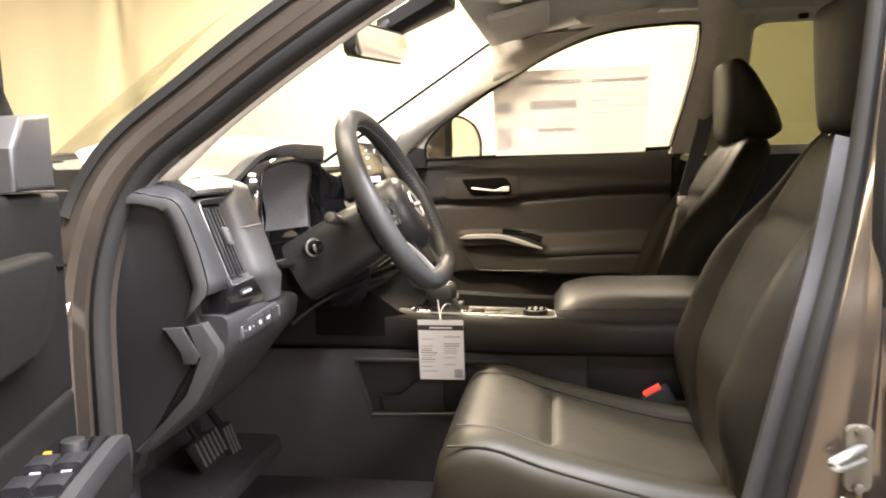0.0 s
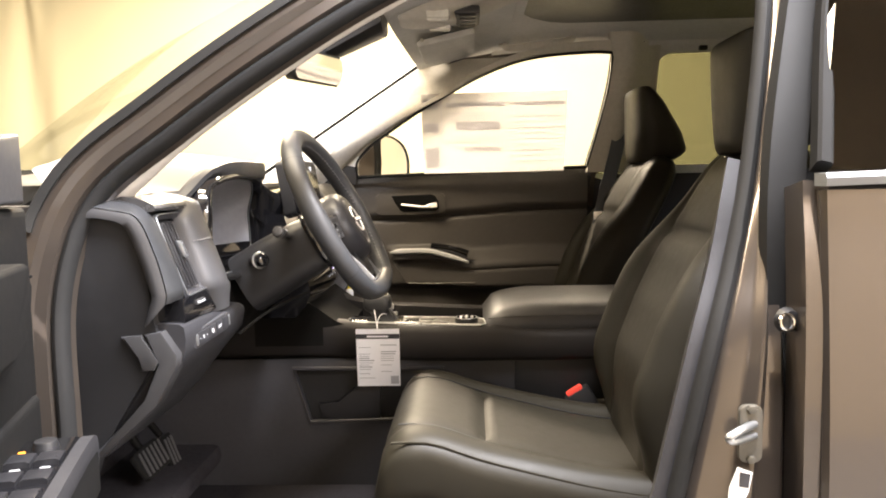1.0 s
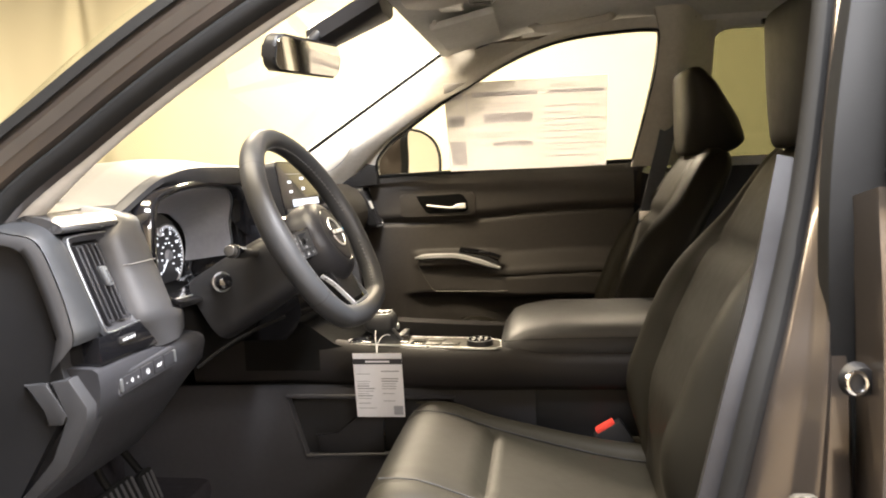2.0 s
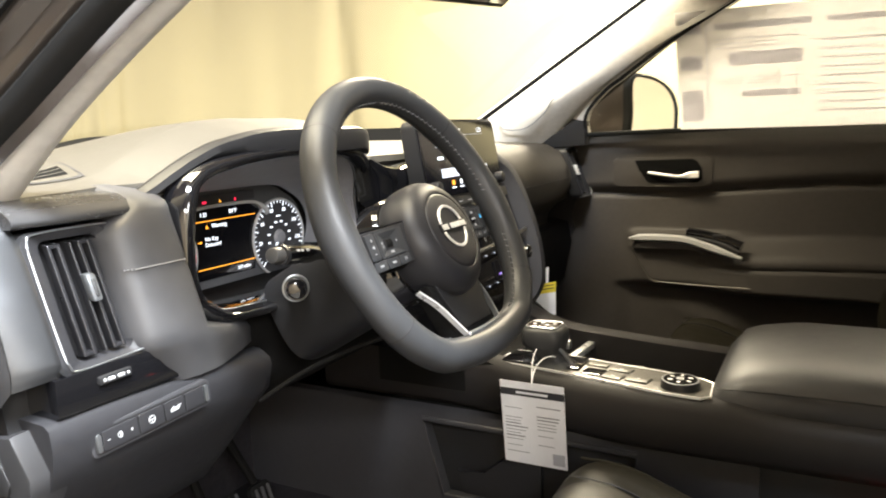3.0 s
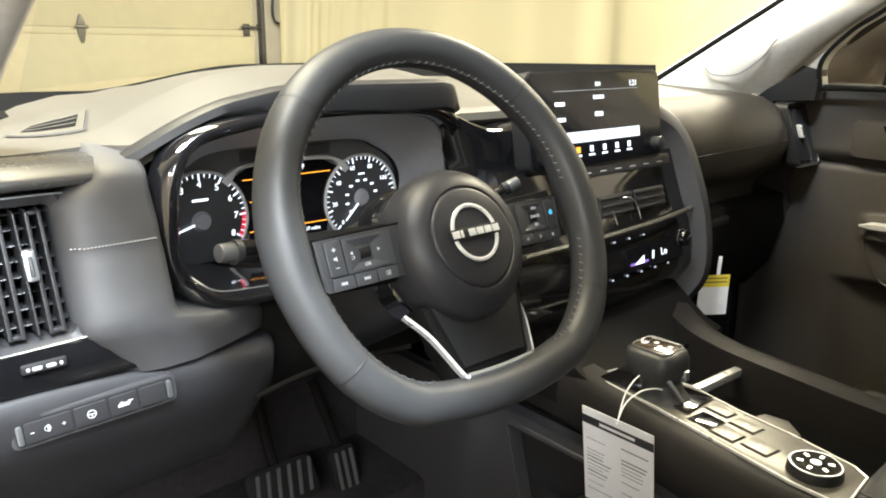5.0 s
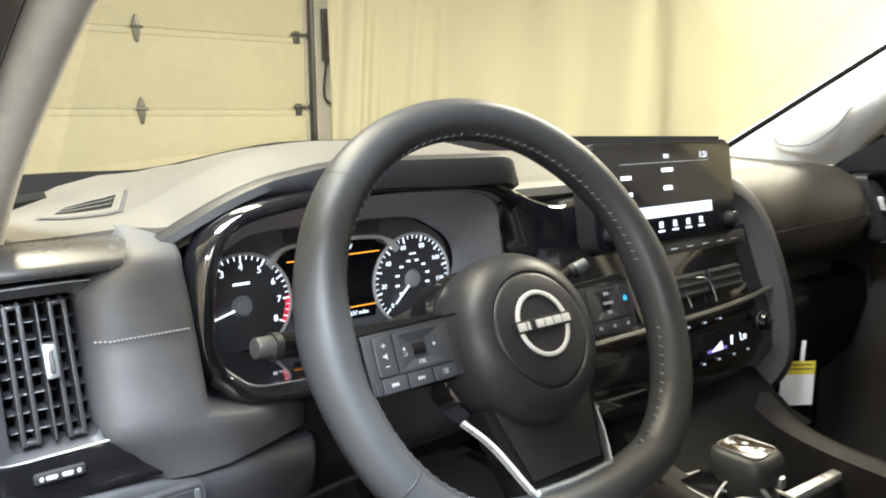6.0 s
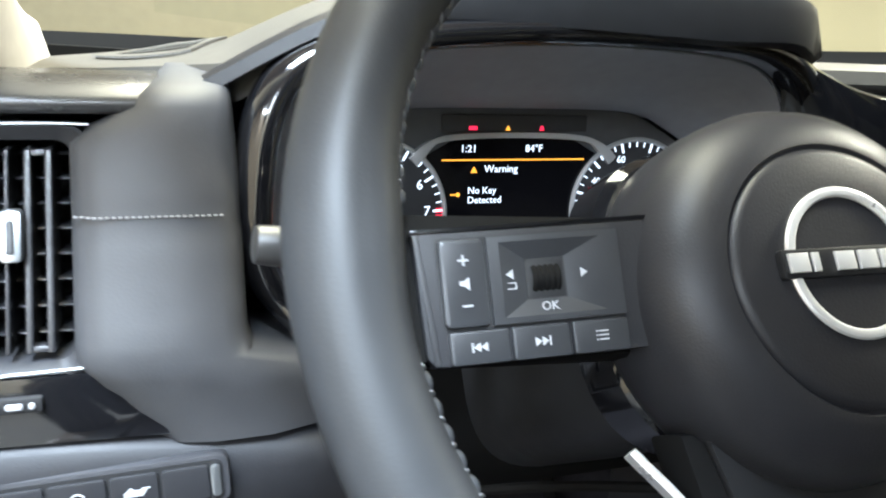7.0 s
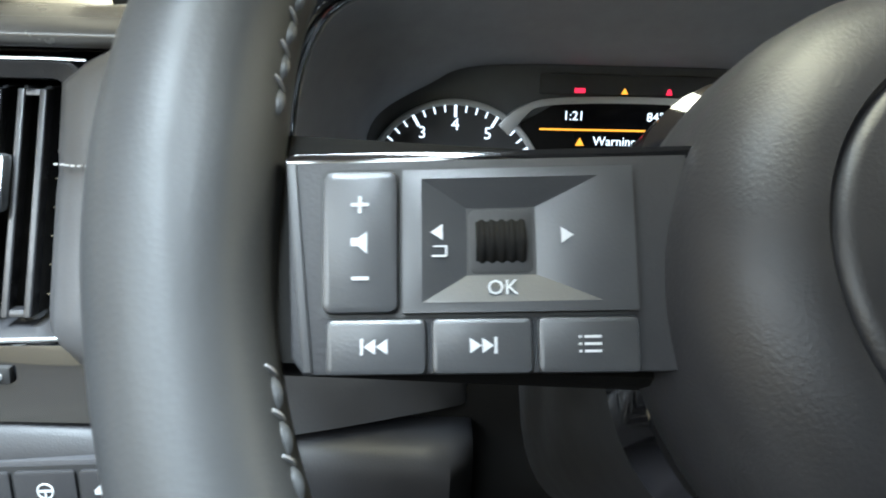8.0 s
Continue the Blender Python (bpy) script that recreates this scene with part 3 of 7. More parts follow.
for s in (-1, 1):
    bm = B()
    rings = []
    for k in range(8):
        t = k / 7
        z = lerp(0.42, 1.075, t)
        y = 0.965 - 0.03 * t**4
        rings.append([vec(-0.40, s * y, z), vec(-1.85, s * (y - 0.05), z - 0.05 * t), vec(-1.85, s * (y - 0.1), z - 0.05 * t), vec(-0.40, s * (y - 0.035), z)])
    loft(bm, rings)
    part("wing", bm, PAINT, body, "gunmetal grey front wing")
# cowl under the windscreen
rings = []
for k in range(31):
    y = lerp(-0.80, 0.80, k / 30)
    x = -0.88 + 0.44 * (abs(y) / 0.74) ** 2.2
    rings.append([vec(x + 0.02, y, 1.176), vec(x - 0.03, y, 1.178), vec(x - 0.12, y, 1.125), vec(x - 0.12, y, 1.1), vec(x + 0.02, y, 1.1)])
part("cowl", loft(B(), rings), VOID, body, "black plastic cowl under the windscreen")


def screen_point(k, v, inset=0.0):
    """A point of the windscreen: k runs across from -1 to 1, v from the cowl up to the roof."""
    base = vec(-0.88 + 0.42 * abs(k) ** 2.2, 0.675 * k, 1.205)
    top = vec(-0.03 + 0.10 * k * k, 0.635 * k, 1.565 - 0.015 * k * k)
    p = base.lerp(top, v)
    return p + vec(-0.03, 0, 0.045) * math.sin(v * math.pi) + vec(0.0, 0, -inset)


rows = [[screen_point(-1 + 2 * i / 30, k / 14) for i in range(31)] for k in range(15)]
bm = loft(B(), rows, False, False, False)
ws = part("windscreen", bm, GLASS, body, "clear laminated windscreen")
ws.visible_shadow = False
# black band round the glass
edge = curve_pts([(-0.57, -0.80, 1.176), (-0.60, -0.72, 1.177), (-0.625, -0.63, 1.177)], 10) + [screen_point(k, 0.0, 0.004 + 0.024 * smooth(-0.30, -0.80, k)) for k in np.linspace(-0.82, 0.94, 32)]
bm = B()
sweep(bm, edge, [(0.012, -0.006), (0.016, -0.006), (-0.012, 0.03), (-0.016, 0.03)], (0.2, 0, 1))
tube(bm, [(-0.471 + 1.474 * (z - 1.2), 0.604 + 0.27 * (z - 1.2), z) for z in np.linspace(1.185, 1.57, 12)], 0.0055, 6)
part("glass_band", bm, VOID, body, "black band at the edge of the windscreen")

# roof skin and headliner
def roof_edge(x):
    """Half width and height of the roof's edge along the car."""
    return float(np.interp(x, (0.06, 0.3, 0.5, 1.7), (0.64, 0.615, 0.595, 0.59))), float(np.interp(x, (0.06, 0.13, 0.2, 0.35, 0.5, 1.7), (1.535, 1.55, 1.566, 1.585, 1.594, 1.594)))


for nm, lift, grow, th in (("roof", 0.045, 0.03, 0.02), ("ceiling_headliner", 0.0, 0.0, 0.012)):
    bm = B()
    rows = []
    for i in range(33):
        x = lerp(0.06, 1.70, i / 32)
        w, z = roof_edge(x)
        rise = 0.045 - 0.020 * smooth(0.5, 0.06, x)
        rows.append([vec(x - 0.03 * (1 - q * q) * smooth(0.4, 0.06, x), q * (w + grow), z + lift * (1 - 0.6 * q * q) + rise * (1 - abs(q) ** 2.6)) for q in np.linspace(-1, 1, 25)])
    loft(bm, rows, False, False, False)
    solid = bmesh.ops.extrude_face_region(bm, geom=bm.faces[:])
    bmesh.ops.translate(bm, verts=[g for g in solid["geom"] if isinstance(g, bmesh.types.BMVert)], vec=(0, 0, th))
    if nm == "roof":
        part(nm, bm, PAINT, body, "gunmetal grey roof skin")
    else:
        solo(nm, bm, HEADLINER, "light grey cloth headliner of the car", "headliner", "structure")
# rear bulkhead of the cabin and floor pan
bm = box(B(), 1.75, 0, 0.80, 0.1, 1.7, 0.76, 0.03)
for s in (-1, 1):
    box(bm, 1.75, s * 0.68, 1.38, 0.1, 0.24, 0.40, 0.03)
box(bm, 1.75, 0, 1.60, 0.1, 1.3, 0.10, 0.03)
part("tailgate", bm, PAINT, body)
rw = part("rear_window", box(B(), 1.75, 0, 1.37, 0.005, 1.14, 0.40, 0.001), PRIVACY, body, "dark tinted rear window")
rw.visible_shadow = False
solo("floor_pan", box(B(), 0.55, 0, 0.415, 2.3, 1.64, 0.05, 0.01), CARPET, "black carpeted car floor", "car floor", "structure")
bm = box(B(), -0.62, 0, 0.72, 0.06, 1.64, 0.66, 0.02)
box(bm, -0.52, 0, 0.52, 0.26, 1.62, 0.05, 0.02, m=None)
solo("firewall", bm, CARPET, "black carpeted bulkhead of the footwell", "bulkhead", "structure")
for s in (-1, 1):
    bm = prism(B(), [(-0.62, 0.42), (-0.34, 0.42), (-0.36, 0.78), (-0.40, 1.0), (-0.62, 1.05)], s * 0.80, s * 0.84, "xz", 0.008)
    part("kick_panel", bm, HARD, body, "black plastic kick panel")

# inner trim of the windscreen pillars and centre pillars
for s in (-1, 1):
    P = A_PATH[3:]
    P = [(-0.352, -0.816, 1.118)] + [tuple(p) for p in P[1:]]
    P = curve_pts(P if s < 0 else mirrored(P), 50)
    sec = [(0.0, 0.0), (-0.004, 0.006), (-0.024, 0.004), (-0.036, -0.02), (-0.038, -0.06), (-0.030, -0.095), (-0.006, -0.10)]
    if s < 0:
        sec = [(-0.002, -0.014), (-0.006, -0.002), (-0.015, 0.005), (-0.031, 0.006), (-0.044, 0.000), (-0.050, -0.010), (-0.050, -0.028), (-0.040, -0.056), (-0.024, -0.080), (-0.004, -0.088)]
        part("pillar_trim", sweep(B(), P, flip(sec, s), outward, scale=lambda t: 1.42 - 0.58 * smooth(0.0, 0.32, t)), PILLAR, body, "light grey plastic pillar trim", sharp=60)
    else:
        # from the edge of the windscreen to the edge of the side window
        rear = curve_pts([(x, 0.665 - 0.436 * (z - 1.212) - 0.008, z) for x, z in ((-0.26, 1.168), (-0.165, 1.255), (-0.106, 1.300), (-0.059, 1.330), (-0.014, 1.358), (0.066, 1.402), (0.15, 1.44), (0.244, 1.488), (0.351, 1.528), (0.46, 1.556))], 28)
        rows = []
        for i, q in enumerate(rear):
            z = lerp(1.165, 1.575, i / 27)
            f = vec(-0.471 + 1.474 * (z - 1.2), 0.609 + 0.27 * (z - 1.2), z)
            inward = vec(0.15, -1, -0.3).normalized()
            rows.append([f + vec(-0.02, 0.03, 0.01)] + [f.lerp(q, t) + inward * h for t, h in ((0, 0.0), (0.05, 0.006), (0.2, 0.013), (0.4, 0.020), (0.58, 0.0235), (0.66, 0.022), (0.8, 0.013), (0.95, 0.004), (1.0, 0.0))] + [q + vec(0, 0.05, 0.0)])
        part("pillar_trim", loft(B(), rows, False, False, False), PILLAR, body, "light grey plastic pillar trim", sharp=60)
        line = curve_pts([(-0.374, 0.597, 1.221), (-0.352, 0.597, 1.204), (-0.30, 0.602, 1.207), (-0.252, 0.597, 1.240), (-0.231, 0.592, 1.267), (-0.222, 0.590, 1.276)], 40)
        part("tweeter_panel_edge", tube(B(), line, 0.0016, 6), CHEVRON, body, "grey edge of the tweeter panel in the pillar trim")
    P = curve_pts(B_PATH[:3] if s < 0 else mirrored(B_PATH[:3]), 40)
    sec = [(-0.002, 0.035), (-0.03, 0.03), (-0.05, 0.0), (-0.052, -0.06), (-0.045, -0.115), (-0.02, -0.13), (-0.002, -0.12)]
    if s < 0:
        part("centre_pillar_trim", sweep(B(), P, flip(sec, s), outward, scale=lambda t: 0.06 + 0.38 * smooth(0.45, 1.0, t)), PILLAR, body, "light grey plastic centre pillar trim", sharp=60)
    else:
        # from the rear edge of the front window to the front edge of the rear one
        rows = []
        for z in np.linspace(1.185, 1.612, 24):
            x0 = float(np.interp(z, (1.185, 1.205, 1.32, 1.44, 1.54, 1.612), (0.616, 0.620, 0.647, 0.672, 0.679, 0.66)))
            y0, y1 = 0.665 - 0.436 * (z - 1.212) - 0.010, 0.80 - max(0, z - 1.19) * 0.45 - 0.004
            rows.append([vec(x0, y0 + 0.03, z)] + [vec(lerp(x0, 0.850, t), lerp(y0, y1, smooth(0.3, 1.0, t)) - 0.010 * math.sin(math.pi * min(1, t * 1.6)), z) for t in np.linspace(0, 1, 14)])
        part("centre_pillar_trim", loft(B(), rows, False, False, False), PILLAR, body, "light grey plastic centre pillar trim", sharp=60)
    P = curve_pts(B_PATH[2:] if s < 0 else mirrored(B_PATH[2:]), 30)
    part("centre_pillar_lower_trim", sweep(B(), P, flip(sec, s), outward), SOFT, body, "charcoal plastic lower pillar trim", sharp=60)
    # rail above the side windows
    rail = curve_pts([(0.30, s * 0.612, 1.590), (0.6, s * 0.590, 1.603), (1.1, s * 0.585, 1.603), (1.68, s * 0.59, 1.60)], 24)
    part("roof_rail_trim", sweep(B(), rail, [(0.02, -0.02), (0.02, 0.02), (-0.015, 0.016), (-0.015, -0.016)], (0, s, 0.3)), HEADLINER, body, "light grey cloth roof rail")
    # rear quarter round the back window
    bm = B()
    ring_o, ring_i = rrect(0.76, 1.16, 1.72, 1.605, 0.02, 6), rrect(0.838, 1.205, 1.64, 1.572, 0.065, 6)
    def wall_y(z, d=0.0):
        return s * (0.80 - max(0, z - 1.19) * 0.45 + d)
    for d0, a, b_ in ((0.0, ring_o, ring_i), (0.045, ring_o, ring_i)):
        va = [bm.verts.new(vec(x, wall_y(z, d0), z)) for x, z in a]
        vb = [bm.verts.new(vec(x, wall_y(z, d0), z)) for x, z in b_]
        for i in range(len(a)):
            j = (i + 1) % len(a)
            bm.faces.new((va[i], va[j], vb[j], vb[i]))
        if d0 == 0:
            first = vb
        else:
            for i in range(len(a)):
                j = (i + 1) % len(a)
                bm.faces.new((first[i], first[j], vb[j], vb[i]))
    # Driver side is darkened to stand for the shaded cabin behind the glass.
    part("rear_side_trim", bm, HEADLINER if s > 0 else SOFT, body, "light grey rear side trim" if s > 0 else "rear side trim, darkened to pass for the shaded cabin")
    part("rear_lower_trim", box(B(), 1.20, s * 0.815, 0.86, 1.08, 0.05, 0.64, 0.02), SOFT, body, "charcoal rear door card")

# ---- the dashboard ----
dash = thing("dashboard", "charcoal soft-touch dashboard with a sewn padded block and hooded cluster", "dashboard", (-0.3, 0, 0.6))


def brow_edge(y):
    """Front edge and height of the hood over the instruments, rounded along its line."""
    near = [brow_line(y + d) for d in (-0.012, -0.006, 0.0, 0.006, 0.012)]
    return sum(n[0] for n in near) / 5, sum(n[1] for n in near) / 5


def brow_line(y):
    """The hood's front line before rounding."""
    z = float(np.interp(y, (-0.66, -0.645, -0.627, -0.600, -0.581, -0.543, -0.485, -0.43, -0.26, -0.236, -0.222), (1.146, 1.155, 1.166, 1.181, 1.191, 1.206, 1.2175, 1.221, 1.220, 1.212, 1.180)))
    x = float(np.interp(y, (-0.66, -0.60, -0.50, -0.42, -0.27, -0.24, -0.225), (-0.262, -0.250, -0.236, -0.228, -0.224, -0.232, -0.250)))
    return x, z


def pad_edge(y):
    """Front edge and height there of the top pad across the car."""
    if y > 0.2:
        return -0.30, 1.166
    x, z = brow_edge(y)
    k = smooth(-0.66, -0.63, y) * (1 - smooth(-0.235, -0.20, y))
    low = float(np.interp(y, (-0.78, -0.70, -0.66, -0.62, -0.58), (1.158, 1.160, 1.1625, 1.165, 1.168)))
    return lerp(-0.300 if y < -0.4 else -0.280, x - 0.012, k), max(low, z - 0.002)


def crest(y):
    """Height of the crease that runs over the top pad, behind the hood's front edge."""
    return float(np.interp(y, (-0.78, -0.70, -0.652, -0.62, -0.592, -0.56, -0.531, -0.50, -0.44, -0.30, -0.25, -0.22, -0.19), (1.157, 1.161, 1.169, 1.183, 1.197, 1.211, 1.221, 1.229, 1.2345, 1.2345, 1.226, 1.196, 1.172)))


CX = -0.33


def pad_z(x, y):
    """Height of the top pad's skin."""
    xb = -0.85 + 0.42 * (abs(y) / 0.775) ** 2.2
    xf, zf = pad_edge(y)
    c = sum(crest(y + d) for d in (-0.01, -0.005, 0.0, 0.005, 0.01)) / 5
    rear = float(np.interp(y, (-0.775, -0.717, -0.68, -0.66, -0.60, -0.55, -0.50, -0.30, 0.0, 0.775), (1.164, 1.171, 1.176, 1.182, 1.189, 1.190, 1.193, 1.195, 1.190, 1.186)))
    back = lerp(rear, c, smooth(lerp(0.45, -0.05, smooth(-0.64, -0.58, y)) if y < 0 else -0.05, 1.02, (x - xb) / (CX - xb)))
    front = lerp(c, zf, min(max((x - CX) / (xf - CX), 0), 1) ** 1.15)
    k = smooth(CX - 0.006, CX + 0.006, x)
    return lerp(back, front, k)


# top pad from the windscreen to the front lip
rows = []
for k in range(201):
    y = lerp(-0.775, 0.775, k / 200)
    q = abs(y) / 0.775
    xb = -0.85 + 0.42 * q**2.2
    xf, zf = pad_edge(y)
    lip = 0.02 + 0.98 * smooth(-0.235, -0.20, y)
    zf = pad_z(xf, y)
    row = [vec(lerp(xb, xf, t), y, pad_z(lerp(xb, xf, t), y)) for t in sorted(list(np.linspace(0, 1, 30)) + [(CX + d - xb) / (xf - xb) for d in (-0.007, -0.0035, 0.0, 0.0035, 0.007)])]
    row += [vec(xf + 0.014 * lip, y, zf - 0.006), vec(xf + 0.016 * lip, y, zf - 0.016), vec(xf + 0.004 * lip, y, zf - 0.024), vec(xf - 0.03, y, zf - 0.030), vec(xb + 0.05, y, 1.10), vec(xb, y, 1.10)]
    rows.append(row)
part("top_pad", loft(B(), rows), TOPPAD, dash, "charcoal grained top pad", sharp=50)

# side demister grille in the top pad
g = thing("demister_vent", "slatted black demister vent set in the dashboard top", "air vent", (-0.36, -0.675, 1.18))
VC = [(-0.379, -0.698), (-0.398, -0.683), (-0.402, -0.634), (-0.361, -0.650)]


def VP(u, v, d=0.0):
    """A point of the grille: u along it, v across it."""
    a, b, c, e = (vec(*p, 0) for p in VC)
    near, far = a.lerp(e, u), b.lerp(c, u)
    p = near.lerp(far, v)
    return vec(p.x, p.y, pad_z(p.x, p.y) + d)


def vent_loop(e, d):
    """A loop round the grille, e outside its opening."""
    w = 1.9 * e
    pts = []
    for (u0, v0), (u1, v1) in (((-e, -w), (1 + e, -w)), ((1 + e, -w), (1 + e, 1 + w)), ((1 + e, 1 + w), (-e, 1 + w)), ((-e, 1 + w), (-e, -w))):
        pts += [VP(lerp(u0, u1, q / 8), lerp(v0, v1, q / 8), d) for q in range(8)]
    return pts


part("frame", loft(B(), [vent_loop(e, d) for e, d in ((0.165, -0.002), (0.155, 0.0022), (0.05, 0.0028), (0.0, 0.0025), (-0.02, 0.0))], True, False, False), TOPPAD, g, "raised charcoal frame")
part("groove", loft(B(), [vent_loop(e, d) for e, d in ((0.215, 0.0016), (0.170, 0.0018))], True, False, False), SOFT2, g, "dark groove round the frame")
# Flat sheet on the pad; its near-black stands for shade inside.
part("opening", loft(B(), [[VP(u, v, 0.0022) for u in np.linspace(0, 1, 9)] for v in np.linspace(0, 1, 9)], False, False, False), VOID, g, "near-black sheet for the shade in the opening")
for v in (0.34, 0.70):
    part("slat", tube(B(), [VP(lerp(0.02, 0.98, q), v, 0.0022) for q in np.linspace(0, 1, 9)], 0.0006, 6), TOPPAD, g)

# instrument hood: the brow that juts out over the cluster, with a dark underside
rows = []
for k in range(45):
    y = lerp(-0.655, -0.226, k / 44)
    xf, zt = brow_edge(y)
    h = float(np.interp(y, (-0.655, -0.60, -0.55, -0.45, -0.32, -0.24, -0.226), (0.008, 0.012, 0.020, 0.036, 0.040, 0.038, 0.02)))
    rows.append([vec(xf - 0.014, y, zt - 0.001), vec(xf - 0.006, y, zt), vec(xf + 0.004, y, zt - 0.004), vec(xf + 0.006, y, zt - 0.012), vec(xf + 0.004, y, zt - h + 0.006), vec(xf - 0.006, y, zt - h), vec(-0.30, y, zt - h - 0.004), vec(-0.33, y, zt - h - 0.006), vec(-0.33, y, zt - h + 0.003), vec(xf - 0.02, y, zt - 0.005)])
part("cluster_brow", loft(B(), rows), HARD, dash, "", sharp=45)

# cluster funnel: from a glossy rim at the front back to the dials
RIM = [(-0.612, 1.085), (-0.604, 1.135), (-0.582, 1.165), (-0.53, 1.182), (-0.42, 1.190), (-0.30, 1.186), (-0.245, 1.172), (-0.212, 1.140), (-0.196, 1.09), (-0.192, 1.03), (-0.21, 1.005), (-0.32, 0.998), (-0.45, 0.998), (-0.56, 1.004), (-0.595, 1.025), (-0.610, 1.052)]
FACE = [(-0.577, 1.068), (-0.569, 1.10), (-0.535, 1.122), (-0.50, 1.135), (-0.40, 1.137), (-0.30, 1.135), (-0.262, 1.122), (-0.230, 1.10), (-0.219, 1.068), (-0.232, 1.03), (-0.25, 1.005), (-0.32, 0.995), (-0.45, 0.995), (-0.54, 1.005), (-0.567, 1.025), (-0.576, 1.05)]
rim = [vec(0, y, z) for y, z in RIM]
fac = [vec(0, y, z) for y, z in FACE]
rimc, facc = curve_pts(rim, 96, True), curve_pts(fac, 96, True)


def rim_x(p):
    return -0.252 + 0.034 * max(smooth(1.075, 1.0, p.z) * smooth(-0.30, -0.45, p.y), 0.7 * smooth(-0.55, -0.612, p.y)) + 0.02 * smooth(1.10, 1.18, p.z) * smooth(-0.60, -0.55, p.y) - 0.012 * smooth(-0.3, -0.2, p.y)


mid = vec(0, -0.40, 1.09)


def rim_in(p, sc, x):
    """A point of the rim's outline drawn in towards the middle, less at its narrow outer side."""
    q = 1 - (1 - sc) * (1 - 0.62 * smooth(-0.54, -0.60, p.y)) if sc < 1 else sc
    return vec(x, mid.y + (p.y - mid.y) * q, mid.z + (p.z - mid.z) * q)


bm = B()
rings = []
for dx, sc in ((-0.025, 1.075), (0.0, 1.06), (0.006, 1.03), (0.007, 0.975), (0.003, 0.93), (-0.02, 0.912)):
    rings.append([rim_in(p, sc, rim_x(p) + dx) for p in rimc])
loft(bm, rings, True, False, False)
part("cluster_rim", bm, PIANO, dash, "glossy black rim round the instrument cluster", sharp=60)
rings = []
for t in np.linspace(0, 1, 9):
    rings.append([rim_in(a, 0.913, 0).lerp(vec(0, b.y, b.z), smooth(0, 1, t)) + vec(lerp(rim_x(a) - 0.015, -0.372, t), 0, 0) for a, b in zip(rimc, facc)])
part("rim_line", tube(B(), [rim_in(p, 0.911, rim_x(p) - 0.012) for p in rimc], 0.0008, 6, True), SATIN, dash, "thin bright line round the cluster hood")
low = [k for k, p in enumerate(rimc) if p.z < 1.040]
high = list(range(low[-1], len(rimc))) + list(range(0, low[0] + 1))
for run, mat, words in ((high, FUNNEL, "blue-grey hood inside the cluster, lightened as if lit"), (low, PIANO, "glossy black sill of the cluster")):
    part("cluster_funnel", loft(bmesh.new(), [[r[k] for k in run] for r in rings], False, False, False), mat, dash, words, sharp=60)


def lean(bm, drop=0.0):
    """Tips the upright face of vent and block forwards at its top."""
    for v in bm.verts:
        d = max(v.co.z - 1.015, 0)
        v.co.x -= 0.34 * d
        v.co.z -= drop * d
    return bm


# padded block between the vent and the cluster, sewn along its middle
rings = []
zs = list(np.linspace(0.962, 1.14, 19)) + [1.146, 1.151, 1.155, 1.1585, 1.1615, 1.1635, 1.1645]
for z in zs:
    t = (z - 0.962) / 0.21
    yl = -0.712 + 0.022 * smooth(0.25, 0.0, t) + 0.032 * smooth(0.76, 0.86, t) + 0.015 * smooth(0.86, 0.96, t) + 0.012 * smooth(0.1, 0, t)
    yr = -0.622 + 0.112 * smooth(1.014, 0.986, z) - 0.004 * smooth(0.6, 1, t) - 0.010 * min(1, max(0, (t - 0.90) / 0.065)) ** 2
    xf = -0.190 - 0.070 * min(1, max(0, (t - 0.86) / 0.111)) ** 2 - 0.006 * smooth(0.3, 0.0, t)
    groove = 0.0022 * math.exp(-(((z - 1.0825) / 0.0035) ** 2))
    ringp = []
    w = yr - yl
    for s, d in ((0, -0.08), (0.0, -0.035), (0.03, -0.014), (0.11, -0.004), (0.22, 0.0), (0.4, 0.002), (0.6, 0.002), (0.85, 0.0), (0.94, -0.004), (0.985, -0.014), (1.0, -0.04), (1.0, -0.09)):
        ringp.append(vec(xf + d - groove - 0.034 * smooth(-0.635, -0.51, yl + w * s), yl + w * s, z))
    rings.append(ringp)
part("padded_block", lean(loft(B(), rings)), PAD_LEATHER, dash, "charcoal leatherette padding with grey topstitching", sharp=55)
bm = B()
for k in range(24):
    y = lerp(-0.706, -0.634, k / 23)
    box(bm, -0.1886 - 0.006 * smooth(-0.695, -0.706, y), y, 1.0848, 0.0018, 0.0021, 0.0011, 0.0003, 1)
part("stitching", lean(bm), PALE_THREAD, dash, "grey topstitching")

# lower part of the block that carries on behind the wheel, and panel round the column
rings = []
for k in range(20):
    y = lerp(-0.545, -0.19, k / 19)
    rings.append([vec(-0.245, y, 1.0), vec(-0.238, y, 0.985), vec(-0.236, y, 0.955), vec(-0.232, y, 0.915), vec(-0.26, y, 0.87), vec(-0.40, y, 0.83), vec(-0.40, y, 1.0)])
# Shade under the column is put into the panel's near-black.
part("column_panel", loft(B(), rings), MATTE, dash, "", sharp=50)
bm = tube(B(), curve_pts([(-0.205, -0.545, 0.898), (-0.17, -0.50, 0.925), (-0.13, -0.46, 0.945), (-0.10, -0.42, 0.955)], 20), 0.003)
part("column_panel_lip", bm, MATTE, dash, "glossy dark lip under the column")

# air vent at the driver's end
vent = thing("air_vent", "dash air vent with black vanes, chrome tab and silver frame", "air vent", (-0.22, -0.74, 1.0), "dash end air vents")


